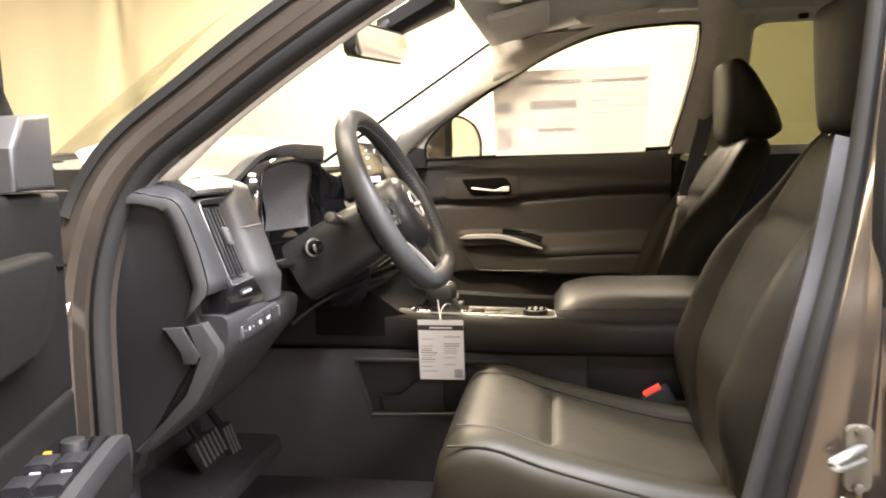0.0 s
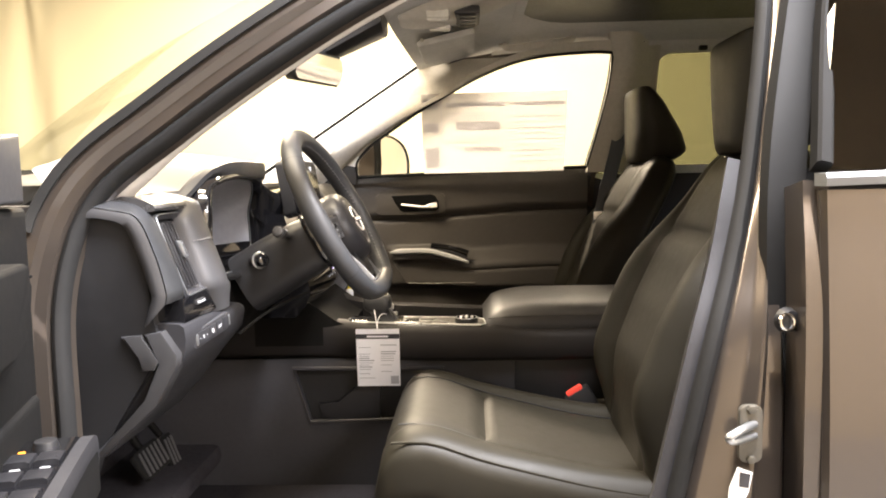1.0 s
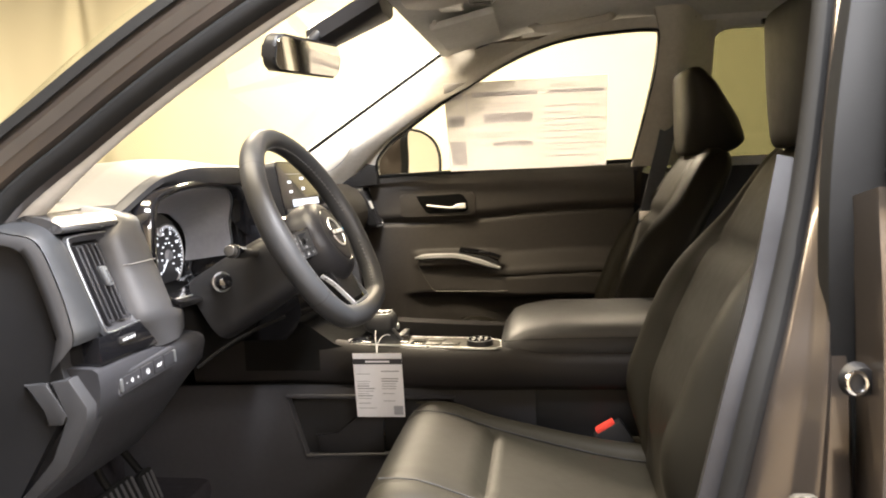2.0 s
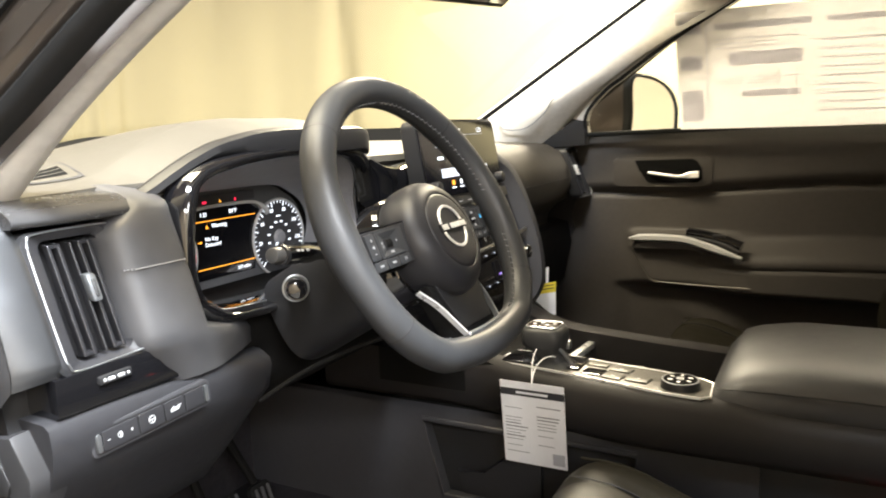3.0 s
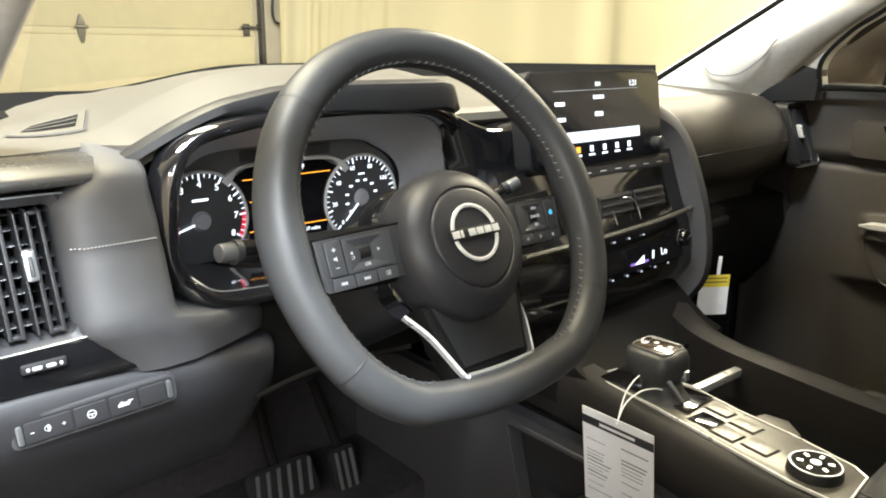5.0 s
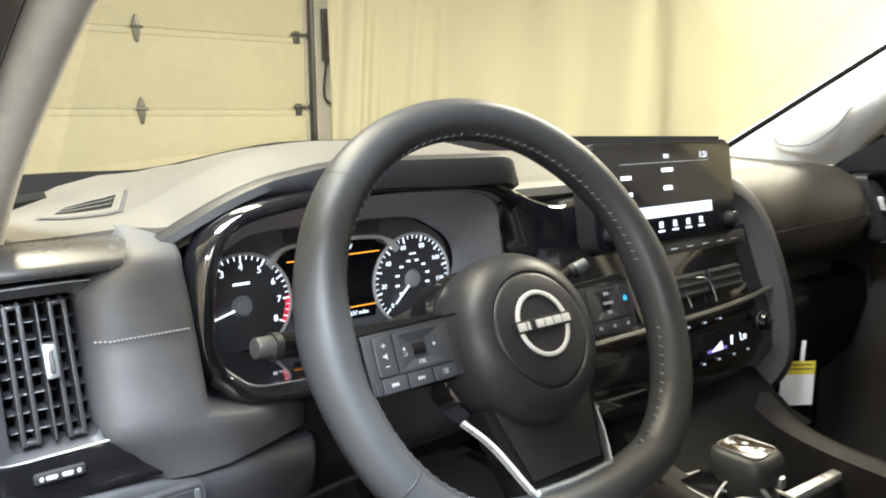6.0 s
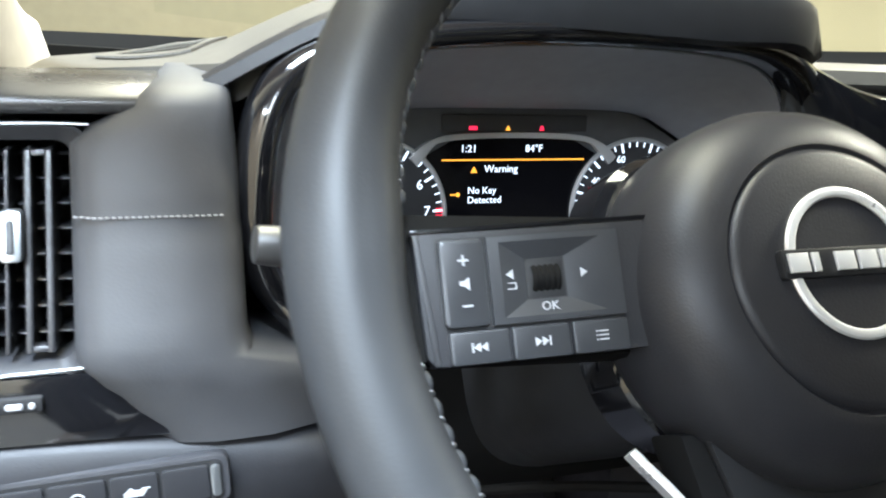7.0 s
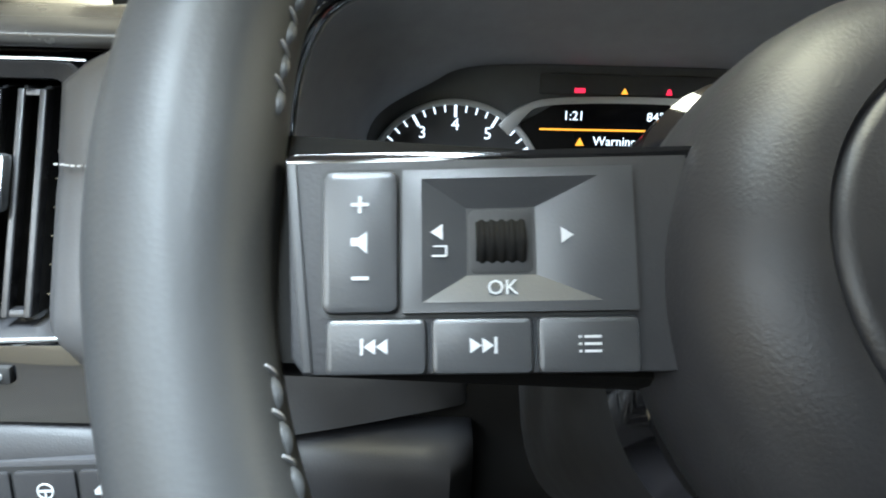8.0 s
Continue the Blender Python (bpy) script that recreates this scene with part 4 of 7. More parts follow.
def end_vent(v, s):
    """The vent at one end of the dashboard; s is -1 at the driver's side."""
    def leaning(name, bm, material, parent, label=""):
        lean(bm, 0.08)
        if s > 0:
            bmesh.ops.translate(bm, verts=bm.verts, vec=(0.036, 0.0, 0.022))
        return part(name, bm, material, parent, label)

    def Y(y):
        return y if s < 0 else -0.0615 - y
    op = rrect(-0.771, 1.012, -0.711, 1.130, 0.008)
    fr = rrect(-0.792, 1.004, -0.700, 1.141, 0.014)
    bm = B()
    ys = [(Y(a), b) for a, b in fr]
    yo = [(Y(a), b) for a, b in op]
    wide = [(Y(a - (0.006 if a < -0.75 else 0)), b) for a, b in fr]
    rings = [[vec(-0.230, *p) for p in wide], [vec(-0.209, *p) for p in wide], [vec(-0.2035, *lerpt(p, q, 0.12)) for p, q in zip(wide, ys)], [vec(-0.2035, *lerpt(p, q, 1.0)) for p, q in zip(wide, ys)]]
    loft(bm, rings, True, False, False)
    leaning("silver_plate", bm, BAND if s < 0 else HARD, v, "satin silver plate round the vent" if s < 0 else "black plate round the vent")
    rings = [[vec(-0.2034, *p) for p in ys], [vec(-0.2028, *lerpt(p, q, 0.15)) for p, q in zip(ys, yo)], [vec(-0.210, *lerpt(p, q, 0.9)) for p, q in zip(ys, yo)], [vec(-0.222, *q) for q in yo]]
    bm = loft(B(), rings, True, False, False)
    leaning("surround", bm, SOFT, v, "charcoal bevel of the vent")
    leaning("throat", loft(B(), [[vec(x, *q) for q in yo] for x in (-0.221, -0.275)], True, False, False), DARK, v, "dark vent throat")
    leaning("throat_back", prism(B(), yo, -0.280, -0.275, "yz", 0), DARK, v, "dark back of the vent")
    line = [vec(-0.2025, Y(y), z) for y, z in [(-0.70, 1.1405), (-0.725, 1.141), (-0.775, 1.1395), (-0.786, 1.132), (-0.788, 1.10), (-0.788, 1.03), (-0.786, 1.015), (-0.778, 1.0075), (-0.74, 1.0075), (-0.686, 1.009)]]
    leaning("bright_line", tube(B(), curve_pts(line, 60), 0.0009, 6), SATIN, v, "bright metal line")
    for k in range(5):
        y = (-0.7630, -0.7530, -0.7410, -0.7310, -0.7210)[k]
        bm = box(B(), -0.226, Y(y), 1.071, 0.026, 0.0016 if k == 2 else 0.0024, 0.112, 0.0007, 1)
        vane = leaning("vane", bm, DARK, v)
        bm = B()
        box(bm, -0.2125, Y(y), 1.071, 0.008, 0.0022 if k == 2 else 0.0036, 0.110, 0.0010, 3)
        if k in (0, 3):
            for z in (1.124, 1.018):
                box(bm, -0.2127, Y(y + 0.005), z, 0.007, 0.0110, 0.0036, 0.001, 2)
        leaning("vane_edge", bm, VANE, vane, "rounded black front of the vane")
    for k in range(8):
        bm = box(B(), -0.236, Y(-0.741), lerp(1.022, 1.122, k / 7), 0.022, 0.058, 0.0020, 0.0008, 1)
        leaning("cross_vane", bm, VANE, v)
    bm = box(B(), -0.2045, Y(-0.7375), 1.080, 0.010, 0.0105, 0.028, 0.003, 2)
    # Passenger tab is whiter to stand for a glint its chrome lacks.
    tab = leaning("tab", bm, SATIN if s < 0 else BRIGHT, v, "chrome slider tab")
    leaning("tab_slot", box(B(), -0.1990, Y(-0.7375), 1.080, 0.002, 0.0036, 0.018, 0.0008, 1), DARK, tab, "dark slot in the tab")


def lerpt(p, q, t):
    return (lerp(p[0], q[0], t), lerp(p[1], q[1], t))


end_vent(vent, -1)
vent2 = thing("air_vent", "narrow dash air vent with chrome tab at the passenger end", "air vent", (-0.22, 0.68, 1.0), "dash end air vents")
end_vent(vent2, 1)

# shelf above the vent, trim under it with the thumb wheel, silver end pieces
for s in (-1, 1):
    rings = []
    for k in range(14):
        y = lerp(0.800, 0.660, k / 13) - (0.0975 if s > 0 else 0.0)
        rings.append([vec(x, s * y, z) for x, z in ((-0.40, 1.138), (-0.304, 1.148), (-0.2975, 1.1560), (-0.2890, 1.1592), (-0.266, 1.1562), (-0.250, 1.1512), (-0.2425, 1.1465), (-0.2393, 1.1425), (-0.2390, 1.1395), (-0.242, 1.136), (-0.40, 1.136))])
    part("vent_shelf", loft(B(), rings), SHELF, dash, "", sharp=50)
bm = prism(B(), [(-0.803, 0.970), (-0.660, 0.966), (-0.668, 0.983), (-0.680, 1.001), (-0.692, 1.0065), (-0.803, 1.006)], -0.26, -0.201, "yz", 0.004)
trim = part("lower_vent_trim", bm, PIANO, dash, "glossy black trim under the vent")
bm = box(B(), -0.2005, -0.743, 0.9925, 0.006, 0.036, 0.0085, 0.002)
part("thumb_wheel_slot", bm, DARK, dash, "slot of the vent's thumb wheel")
bm = B()
for y, w in ((-0.756, 0.003), (-0.749, 0.008), (-0.738, 0.008), (-0.730, 0.003)):
    box(bm, -0.1975, y, 0.9925, 0.003, w, 0.0035, 0.0008, 1)
part("thumb_wheel_mark", bm, ICON, dash, "white marks of the thumb wheel")

# knee panel with the row of switches
rows = []
for k in range(24):
    t = k / 23
    y = lerp(-0.815, -0.515, t)
    zt = 0.970 - 0.016 * smooth(0.2, 1, t)
    zb, xb, zm = 0.770, -0.325, 0.930
    back = 0.020 * smooth(0.955, 1.0, t) ** 2
    prof = [(-0.225, zt), (-0.206, zt - 0.001), (-0.199, zt - 0.006), (-0.197, lerp(zt, zm, 0.6)), (-0.199, zm), (-0.203, 0.912), (lerp(-0.2, xb, 0.3), lerp(zm, zb, 0.36)), (lerp(-0.2, xb, 0.65), lerp(zm, zb, 0.70)), (xb, zb), (xb - 0.012, zb - 0.004), (-0.36, zb + 0.01), (-0.36, zt)]
    rows.append([vec(x - (back if x > -0.34 else 0), y, z) for x, z in prof])
part("knee_panel", loft(B(), rows), SOFT, dash, "", sharp=50)
sw = thing("switch_strip", "strip of four black push switches with white icons", "switches", (-0.2, -0.70, 0.93))
SM = facing((-0.1965, -0.7060, 0.9395), (0.008, 0.130, 0.0075), (-0.02, 0, 1))
part("bezel", prism(B(), rrect(-0.0705, -0.0140, 0.0705, 0.0140, 0.006), -0.006, 0.0022, "xy", 0.0012, m=SM), SOFT2, sw, "raised grey rim")
bm = prism(B(), rrect(-0.0675, -0.0115, 0.0675, 0.0115, 0.004), 0.0017, 0.0026, "xy", 0, m=SM)
part("recess", bm, DARK, sw)
for x0, x1 in ((-0.060, -0.022), (-0.020, 0.008), (0.010, 0.034), (0.036, 0.060)):
    part("switch", prism(B(), rrect(x0, -0.0095, x1, 0.0095, 0.002), 0.002, 0.0045, "xy", 0.0008, m=SM), SOFT, sw)
for x in (-0.0635, 0.0635):
    part("end_piece", prism(B(), rrect(x - 0.0025, -0.009, x + 0.0025, 0.009, 0.002), 0.002, 0.005, "xy", 0.0008, m=SM), SATIN, sw, "satin metal end piece")
bm = B()
ring(bm, SM @ vec(-0.006, 0, 0.0048), SM.to_3x3() @ vec(0, 0, 1), 0.0036, 0.0005, 20, 5)
quad(bm, SM, -0.0093, -0.0004, -0.0027, 0.0006, 0.0051)
quad(bm, SM, -0.0064, -0.0035, -0.0056, 0.0, 0.0051)
prism(bm, [(0.0165, -0.0022), (0.026, -0.0022), (0.0285, 0.0012), (0.022, 0.0015), (0.020, 0.003), (0.0165, 0.0)], 0.0044, 0.0050, "xy", 0, m=SM)
quad(bm, SM, 0.0255, 0.0016, 0.030, 0.0024, 0.005)
quad(bm, SM, -0.0555, -0.0004, -0.0525, 0.0004, 0.005)
quad(bm, SM, -0.0305, -0.0004, -0.0275, 0.0004, 0.005)
quad(bm, SM, -0.0294, -0.0015, -0.0286, 0.0015, 0.005)
ring(bm, SM @ vec(-0.042, 0.0002, 0.0048), SM.to_3x3() @ vec(0, 0, 1), 0.0024, 0.0004, 16, 5)
quad(bm, SM, -0.0422, -0.003, -0.0402, 0.0032, 0.005)
part("icon", bm, ICON, sw, "white switch icons")

# end of the dashboard, seen through the open door: two chevron panels of silver over a dark cheek
bm = prism(B(), [(-0.62, 1.15), (-0.31, 1.148), (-0.272, 1.120), (-0.240, 1.03), (-0.242, 0.975), (-0.225, 0.935), (-0.335, 0.775), (-0.345, 0.74), (-0.62, 0.70)], -0.828, -0.80, "xz", 0.004)
part("end_cheek", bm, HARD, dash, "charcoal plastic end panel")
outer = curve_pts([(-0.320, -0.800, 1.157), (-0.288, -0.800, 1.153), (-0.252, -0.800, 1.136), (-0.226, -0.800, 1.088), (-0.206, -0.800, 1.030), (-0.203, -0.800, 1.016), (-0.206, -0.800, 1.006)], 40)
band = curve_pts([(-0.320, -0.832, 1.146), (-0.287, -0.832, 1.140), (-0.251, -0.832, 1.128), (-0.228, -0.832, 1.075), (-0.216, -0.832, 1.028), (-0.2145, -0.832, 1.012), (-0.217, -0.832, 1.002)], 40)
strip = curve_pts([(-0.330, -0.837, 1.130), (-0.300, -0.837, 1.128), (-0.269, -0.837, 1.116), (-0.249, -0.837, 1.069), (-0.236, -0.837, 1.021), (-0.235, -0.837, 1.008), (-0.247, -0.837, 0.969)], 40)
rows = [[o + vec(-0.012, 0.014, -0.002), o + vec(0.0, 0.006, 0), o, o.lerp(c, 0.3) + vec(0.001, -0.003, 0), o.lerp(c, 0.7) + vec(0.001, -0.003, 0), c, c + vec(-0.012, 0.012, 0)] for o, c in zip(outer, band)]
part("end_band", loft(B(), rows, False, False, False), BAND, dash, "satin silver band round the dashboard's end", sharp=70)
rows = [[c + vec(-0.002, 0.0005, -0.001), c.lerp(d, 0.5) + vec(0, -0.002, 0), d, d + vec(-0.008, 0.014, 0)] for c, d in zip(band, strip)]
part("end_strip", loft(B(), rows, False, False, False), STRIP, dash, "grey strip beside the silver band", sharp=70)
part("end_chevron", prism(B(), [(-0.286, 0.955), (-0.256, 0.957), (-0.231, 0.918), (-0.238, 0.905), (-0.259, 0.904), (-0.257, 0.925)], -0.835, -0.80, "xz", 0.003), STRIP, dash, "satin grey chevron at the dashboard's end")
part("end_chevron", prism(B(), [(-0.252, 0.958), (-0.226, 0.962), (-0.204, 0.927), (-0.206, 0.910), (-0.239, 0.851), (-0.33, 0.77), (-0.340, 0.776), (-0.252, 0.858), (-0.227, 0.914)], -0.834, -0.795, "xz", 0.004), STRIP, dash, "satin grey chevron at the dashboard's end")
bm = prism(B(), [(-0.62, 1.15), (-0.29, 1.150), (-0.235, 1.125), (-0.200, 1.04), (-0.228, 0.975), (-0.215, 0.935), (-0.33, 0.775), (-0.62, 0.70)], 0.735, 0.76, "xz", 0.004)
part("end_cheek", bm, SOFT, dash, "charcoal plastic end panel")

# body behind the panels, closing the dashboard
bm = B()
box(bm, -0.52, 0, 1.01, 0.26, 1.58, 0.22, 0.02)
part("core", bm, DARK, dash, "dark inner body of the dashboard")

# passenger side: padded roll, seam, glove box
rows = []
for k in range(40):
    y = lerp(0.195, 0.640, k / 39)
    e = smooth(0.30, 0.195, y) + 1.2 * smooth(0.612, 0.640, y)
    rows.append([vec(-0.42, y, 1.160), vec(-0.315, y, 1.1690), vec(-0.285, y, 1.1695 - 0.004 * e), vec(-0.250, y, 1.1655 - 0.008 * e), vec(-0.218, y, 1.148 - 0.01 * e), vec(-0.192 - 0.02 * e, y, 1.11), vec(-0.185 - 0.02 * e, y, 1.080), vec(-0.190 - 0.02 * e, y, 1.052), vec(-0.204, y, 1.03), vec(-0.235, y, 1.012), vec(-0.255, y, 0.99), vec(-0.26, y, 0.96), vec(-0.42, y, 0.95)])
part("passenger_pad", loft(B(), rows), DASHROLL, dash, "charcoal leatherette padded dash roll", sharp=60)
bm = tube(B(), curve_pts([(-0.182, 0.215, 1.082), (-0.1835, 0.4, 1.082), (-0.1835, 0.615, 1.084)], 20), 0.0007, 5)
part("pad_seam", bm, DARK, dash, "thin sewn seam")
rows = []
for k in range(12):
    y = lerp(0.24, 0.73, k / 11)
    rows.append([vec(-0.27, y, 0.965), vec(-0.232, y, 0.955), vec(-0.222, y, 0.90), vec(-0.245, y, 0.80), vec(-0.29, y, 0.74), vec(-0.5, y, 0.72), vec(-0.5, y, 0.965)])
part("glove_box_lid", loft(B(), rows), MATTE, dash, "charcoal plastic glove box lid, darkened as if shaded", sharp=50)
bm = box(B(), -0.228, 0.45, 0.935, 0.012, 0.07, 0.016, 0.004)
part("glove_box_latch", bm, HARD, dash, "glove box latch")

# glossy bridge between cluster and screen: a curved skin from its upper edge down behind the wheel
hi = curve_pts([(-0.250, -0.258, 1.187), (-0.238, -0.230, 1.171), (-0.228, -0.198, 1.156), (-0.222, -0.165, 1.150), (-0.221, -0.133, 1.153), (-0.224, -0.08, 1.156)], 30)
lo = curve_pts([(-0.262, -0.222, 1.10), (-0.250, -0.205, 1.085), (-0.236, -0.182, 1.07), (-0.226, -0.155, 1.06), (-0.218, -0.125, 1.06), (-0.224, -0.08, 1.06)], 30)
rows = [[p + vec(-0.10, 0.01, 0.004), p + vec(-0.012, 0.002, 0.003), p + vec(-0.005, 0.001, 0.0025), p + vec(-0.0015, 0, 0.0008), p, p.lerp(q, 0.25) + vec(0.004, 0, 0), p.lerp(q, 0.7) + vec(-0.006, 0, 0), q] for p, q in zip(hi, lo)]
part("bridge_trim", loft(B(), rows, False, False, False), PIANO, dash, "glossy black bridge between cluster and screen", sharp=50)

# ---- instrument cluster ----
cl = thing("instrument_cluster", "lit instrument cluster with two dials and a warning on its screen", "instrument cluster", (-0.385, -0.40, 1.0))
XF = -0.383
bm = B()
rings = [[vec(XF - 0.03, p.y, p.z) for p in facc], [vec(XF, p.y, p.z) for p in facc]]
part("back_plate", loft(B(), rings), MASK, cl)


def FM(y, z, d=0.0):
    return facing((XF + d, y, z), (0, 1, 0), (0, 0, 1))


TY, SY, DZ, DR = -0.516, -0.281, 1.0515, 0.0598
for cy, nm in ((TY, "tachometer"), (SY, "speedometer")):
    dial = part(nm, disc(B(), (XF, cy, DZ), (1, 0, 0), DR, 0.004, 56), DIALFACE, cl, "black round dial with white scale")
    part("bezel", ring(B(), (XF + 0.004, cy, DZ), (1, 0, 0), DR, 0.0022, 72, 8), SILVER, dial, "thin silver dial rim")
    bm = B()
    steps = 32 if nm == "tachometer" else 36
    for k in range(steps + 1):
        a = radians(207 - 234 * k / steps if nm == "tachometer" else 225 - 270 * k / steps)
        major = k % 4 == 0
        r0, r1, w = DR - (0.0100 if major else 0.0065), DR - 0.0020, 0.0009 if major else 0.0005
        m = FM(cy, DZ, 0.0042) @ Matrix.Rotation(a, 4, "Z")
        quad(bm, m, r0, -w, r1, w, 0.0004)
    part("scale", bm, GLOW_W, dial, "white dial marks")
    if nm == "tachometer":
        for k in range(9):
            a = radians(207 - 234 * k / 8)
            part("numeral", letters(B(), str(k), 0.0112, FM(cy + (DR - 0.0150) * math.cos(a), DZ + (DR - 0.0150) * math.sin(a), 0.0044), 0.0002), GLOW_W, dial, "white lit numeral")
        part("dial_bar", quad(B(), FM(cy, DZ + 0.026, 0.0044), -0.010, -0.0014, 0.010, 0.0014), GLOW_W, dial, "white bar of small print")
    else:
        for k in range(8):
            a = radians(225 - 270 * k / 7)
            part("numeral", letters(B(), str(20 * k), 0.0085, FM(cy + (DR - 0.0150) * math.cos(a), DZ + (DR - 0.0150) * math.sin(a), 0.0044), 0.0002), GLOW_W, dial, "white lit numeral")
        for k in range(10):
            a = radians(225 - 270 * k / 9)
            part("dial_bar", quad(B(), FM(cy + 0.025 * math.cos(a), DZ + 0.025 * math.sin(a), 0.0044), -0.0028, -0.0013, 0.0028, 0.0013), GLOW_W, dial, "white bar of small print")
        part("dial_bar", quad(B(), FM(cy, DZ + 0.0335, 0.0044), -0.005, -0.001, 0.005, 0.001), GLOW_W, dial, "white bar of small print")
    a = radians(197 if nm == "tachometer" else 226)
    m = FM(cy, DZ, 0.006) @ Matrix.Rotation(a, 4, "Z")
    part("needle", prism(B(), [(0.006, -0.0012), (0.041, -0.0006), (0.041, 0.0006), (0.006, 0.0012)], 0, 0.0012, "xy", 0, m=m), GLOW_W, dial, "white lit needle")
    part("needle_hub", disc(B(), (XF + 0.004, cy, DZ), (1, 0, 0), 0.0125, 0.006, 28, 0.010, 0.002), FUNNEL, dial, "grey needle hub")
bm = B()
for k in range(12):
    a = radians(4 - 31 * k / 11)
    quad(bm, FM(TY, DZ, 0.0046) @ Matrix.Rotation(a, 4, "Z"), DR - 0.0075, -0.0004, DR - 0.0020, 0.0004)
part("red_zone", bm, GLOW_R, cl, "red zone of the rev counter")
# middle screen
scr = part("screen", prism(B(), [(-0.452, 1.012), (-0.338, 1.012), (-0.333, 1.05), (-0.318, 1.098), (-0.345, 1.113), (-0.446, 1.113), (-0.472, 1.098), (-0.457, 1.05)], XF - 0.001, XF + 0.002, "yz", 0), SCREEN, cl, "black colour screen between the dials")
part("screen_arch", sweep(B(), curve_pts([(XF + 0.003, -0.484, 1.0935), (XF + 0.003, -0.472, 1.1055), (XF + 0.003, -0.457, 1.1120), (XF + 0.003, -0.42, 1.1145), (XF + 0.003, -0.37, 1.1145), (XF + 0.003, -0.333, 1.1120), (XF + 0.003, -0.318, 1.1055), (XF + 0.003, -0.306, 1.0935)], 48), [(0.0020, -0.0022), (0.0026, 0.0), (0.0020, 0.0022), (-0.002, 0.0022), (-0.002, -0.0022)], (1, 0, 0), scale=lambda t: 1 + 1.1 * (smooth(0.24, 0.05, t) + smooth(0.76, 0.95, t))), SILVER, cl, "silver arch over the screen")
pieces("amber_line", [quad(B(), FM(-0.395, z, 0.0022), -w, -0.0006, w, 0.0006) for z, w in ((1.0945, 0.064), (1.0275, 0.058))], GLOW_O, scr, "thin amber line")
part("amber_sign", prism(B(), [(-0.003, -0.0026), (0.003, -0.0026), (0, 0.0028)], 0, 0.0003, "xy", 0, m=FM(-0.431, 1.0865, 0.0022)), GLOW_O, scr, "amber warning triangle")
bm = quad(B(), FM(-0.447, 1.066, 0.0022), -0.004, -0.0006, 0.0005, 0.0006)
part("amber_sign", disc(bm, (XF + 0.0022, -0.4445, 1.066), (1, 0, 0), 0.0019, 0.0003, 12), GLOW_O, scr, "amber key sign")
for text, size, y, z, align in (("1:21", 0.0085, -0.436, 1.1035, "CENTER"), ("84°F", 0.0085, -0.378, 1.1035, "CENTER"), ("Warning", 0.0085, -0.407, 1.0868, "CENTER"), ("No Key", 0.0080, -0.436, 1.069, "LEFT"), ("Detected", 0.0080, -0.436, 1.061, "LEFT"), ("237 miles", 0.007, -0.362, 1.019, "CENTER")):
    part("writing", letters(B(), text, size, FM(y, z, 0.0022), 0.0002, align), GLOW_W, scr, "white lit writing")
part("lamp_strip", box(B(), XF + 0.001, -0.395, 1.1245, 0.003, 0.13, 0.014, 0.004), DIALFACE, cl, "dark strip of warning lamps")
part("red_lamp", quad(B(), FM(-0.433, 1.1205, 0.0028), -0.0035, -0.0015, 0.0035, 0.0015), GLOW_R, cl, "red warning lamp")
part("red_lamp", prism(B(), [(-0.0022, -0.0018), (0.0022, -0.0018), (0.0008, 0.002), (-0.0008, 0.002)], 0, 0.0003, "xy", 0, m=FM(-0.372, 1.1205, 0.0028)), GLOW_R, cl, "red warning lamp")
part("amber_lamp", prism(B(), [(-0.0024, -0.0018), (0.0024, -0.0018), (0, 0.0022)], 0, 0.0003, "xy", 0, m=FM(-0.4025, 1.1205, 0.0028)), GLOW_O, cl, "amber warning lamp")

# ---- steering wheel ----
# a: to the right, b: up in the wheel's plane, c: towards the driver
WC = vec(-0.021, -0.432, 1.102)
WM = facing(WC, (0, 1, 0), (-0.48, 0, 0.877))


def W(a, b, c=0.0):
    return WM @ vec(a, b, c)


WN = WM.to_3x3() @ vec(0, 0, 1)
wheel = thing("steering_wheel", "black leather steering wheel with flat bottom and silver spoke trim", "steering wheel", tuple(W(0, 0, -0.05)))
RIM_C, RA, RB, RR = -0.0061, 0.0026, 0.0070, 0.1710
RIM_M = facing(WC, (0.041, 0.9989, 0.0214), (-0.4612, 0, 0.8873)) @ Matrix.Translation((0, 0, RIM_C))


def rim_at(deg):
    """The rim's centre line, flattened along the bottom."""
    a = radians(deg)
    low = 0.0045 * sum(math.exp(-((((deg - d + 180) % 360 - 180) / 20) ** 2)) for d in (222, 318))
    x, y = (RR + low) * math.cos(a), (RR + low) * math.sin(a)
    if y < -0.146:
        y = -0.146 + (y + 0.146) * 0.5
    return vec(RA + x, RB + y, 0)


def rim_point(deg, ang, grow=1.0):
    """A point on the skin of the rim; ang 0 faces outwards, 90 the driver, 180 the hub."""
    p = rim_at(deg)
    t = (rim_at(deg + 1) - rim_at(deg - 1)).normalized()
    o = vec(t.y, -t.x, 0)
    near = [abs((deg - d + 180) % 360 - 180) for d in (45, 135, 178, 2)]
    thick = 1 + 0.04 * (math.exp(-((near[0] / 16) ** 2)) + math.exp(-((near[1] / 16) ** 2)))
    swell = 0.10 * (math.exp(-((near[2] / 11) ** 2)) + math.exp(-((near[3] / 11) ** 2)))
    thick += swell * (1.6 if 120 < ang % 360 < 240 else 0.6)
    b = radians(ang)
    ra, rc = 0.0180 * thick * grow, 0.0188 * thick * grow
    return RIM_M @ (p + o * (ra * math.cos(b)) + vec(0, 0, rc * math.sin(b)))


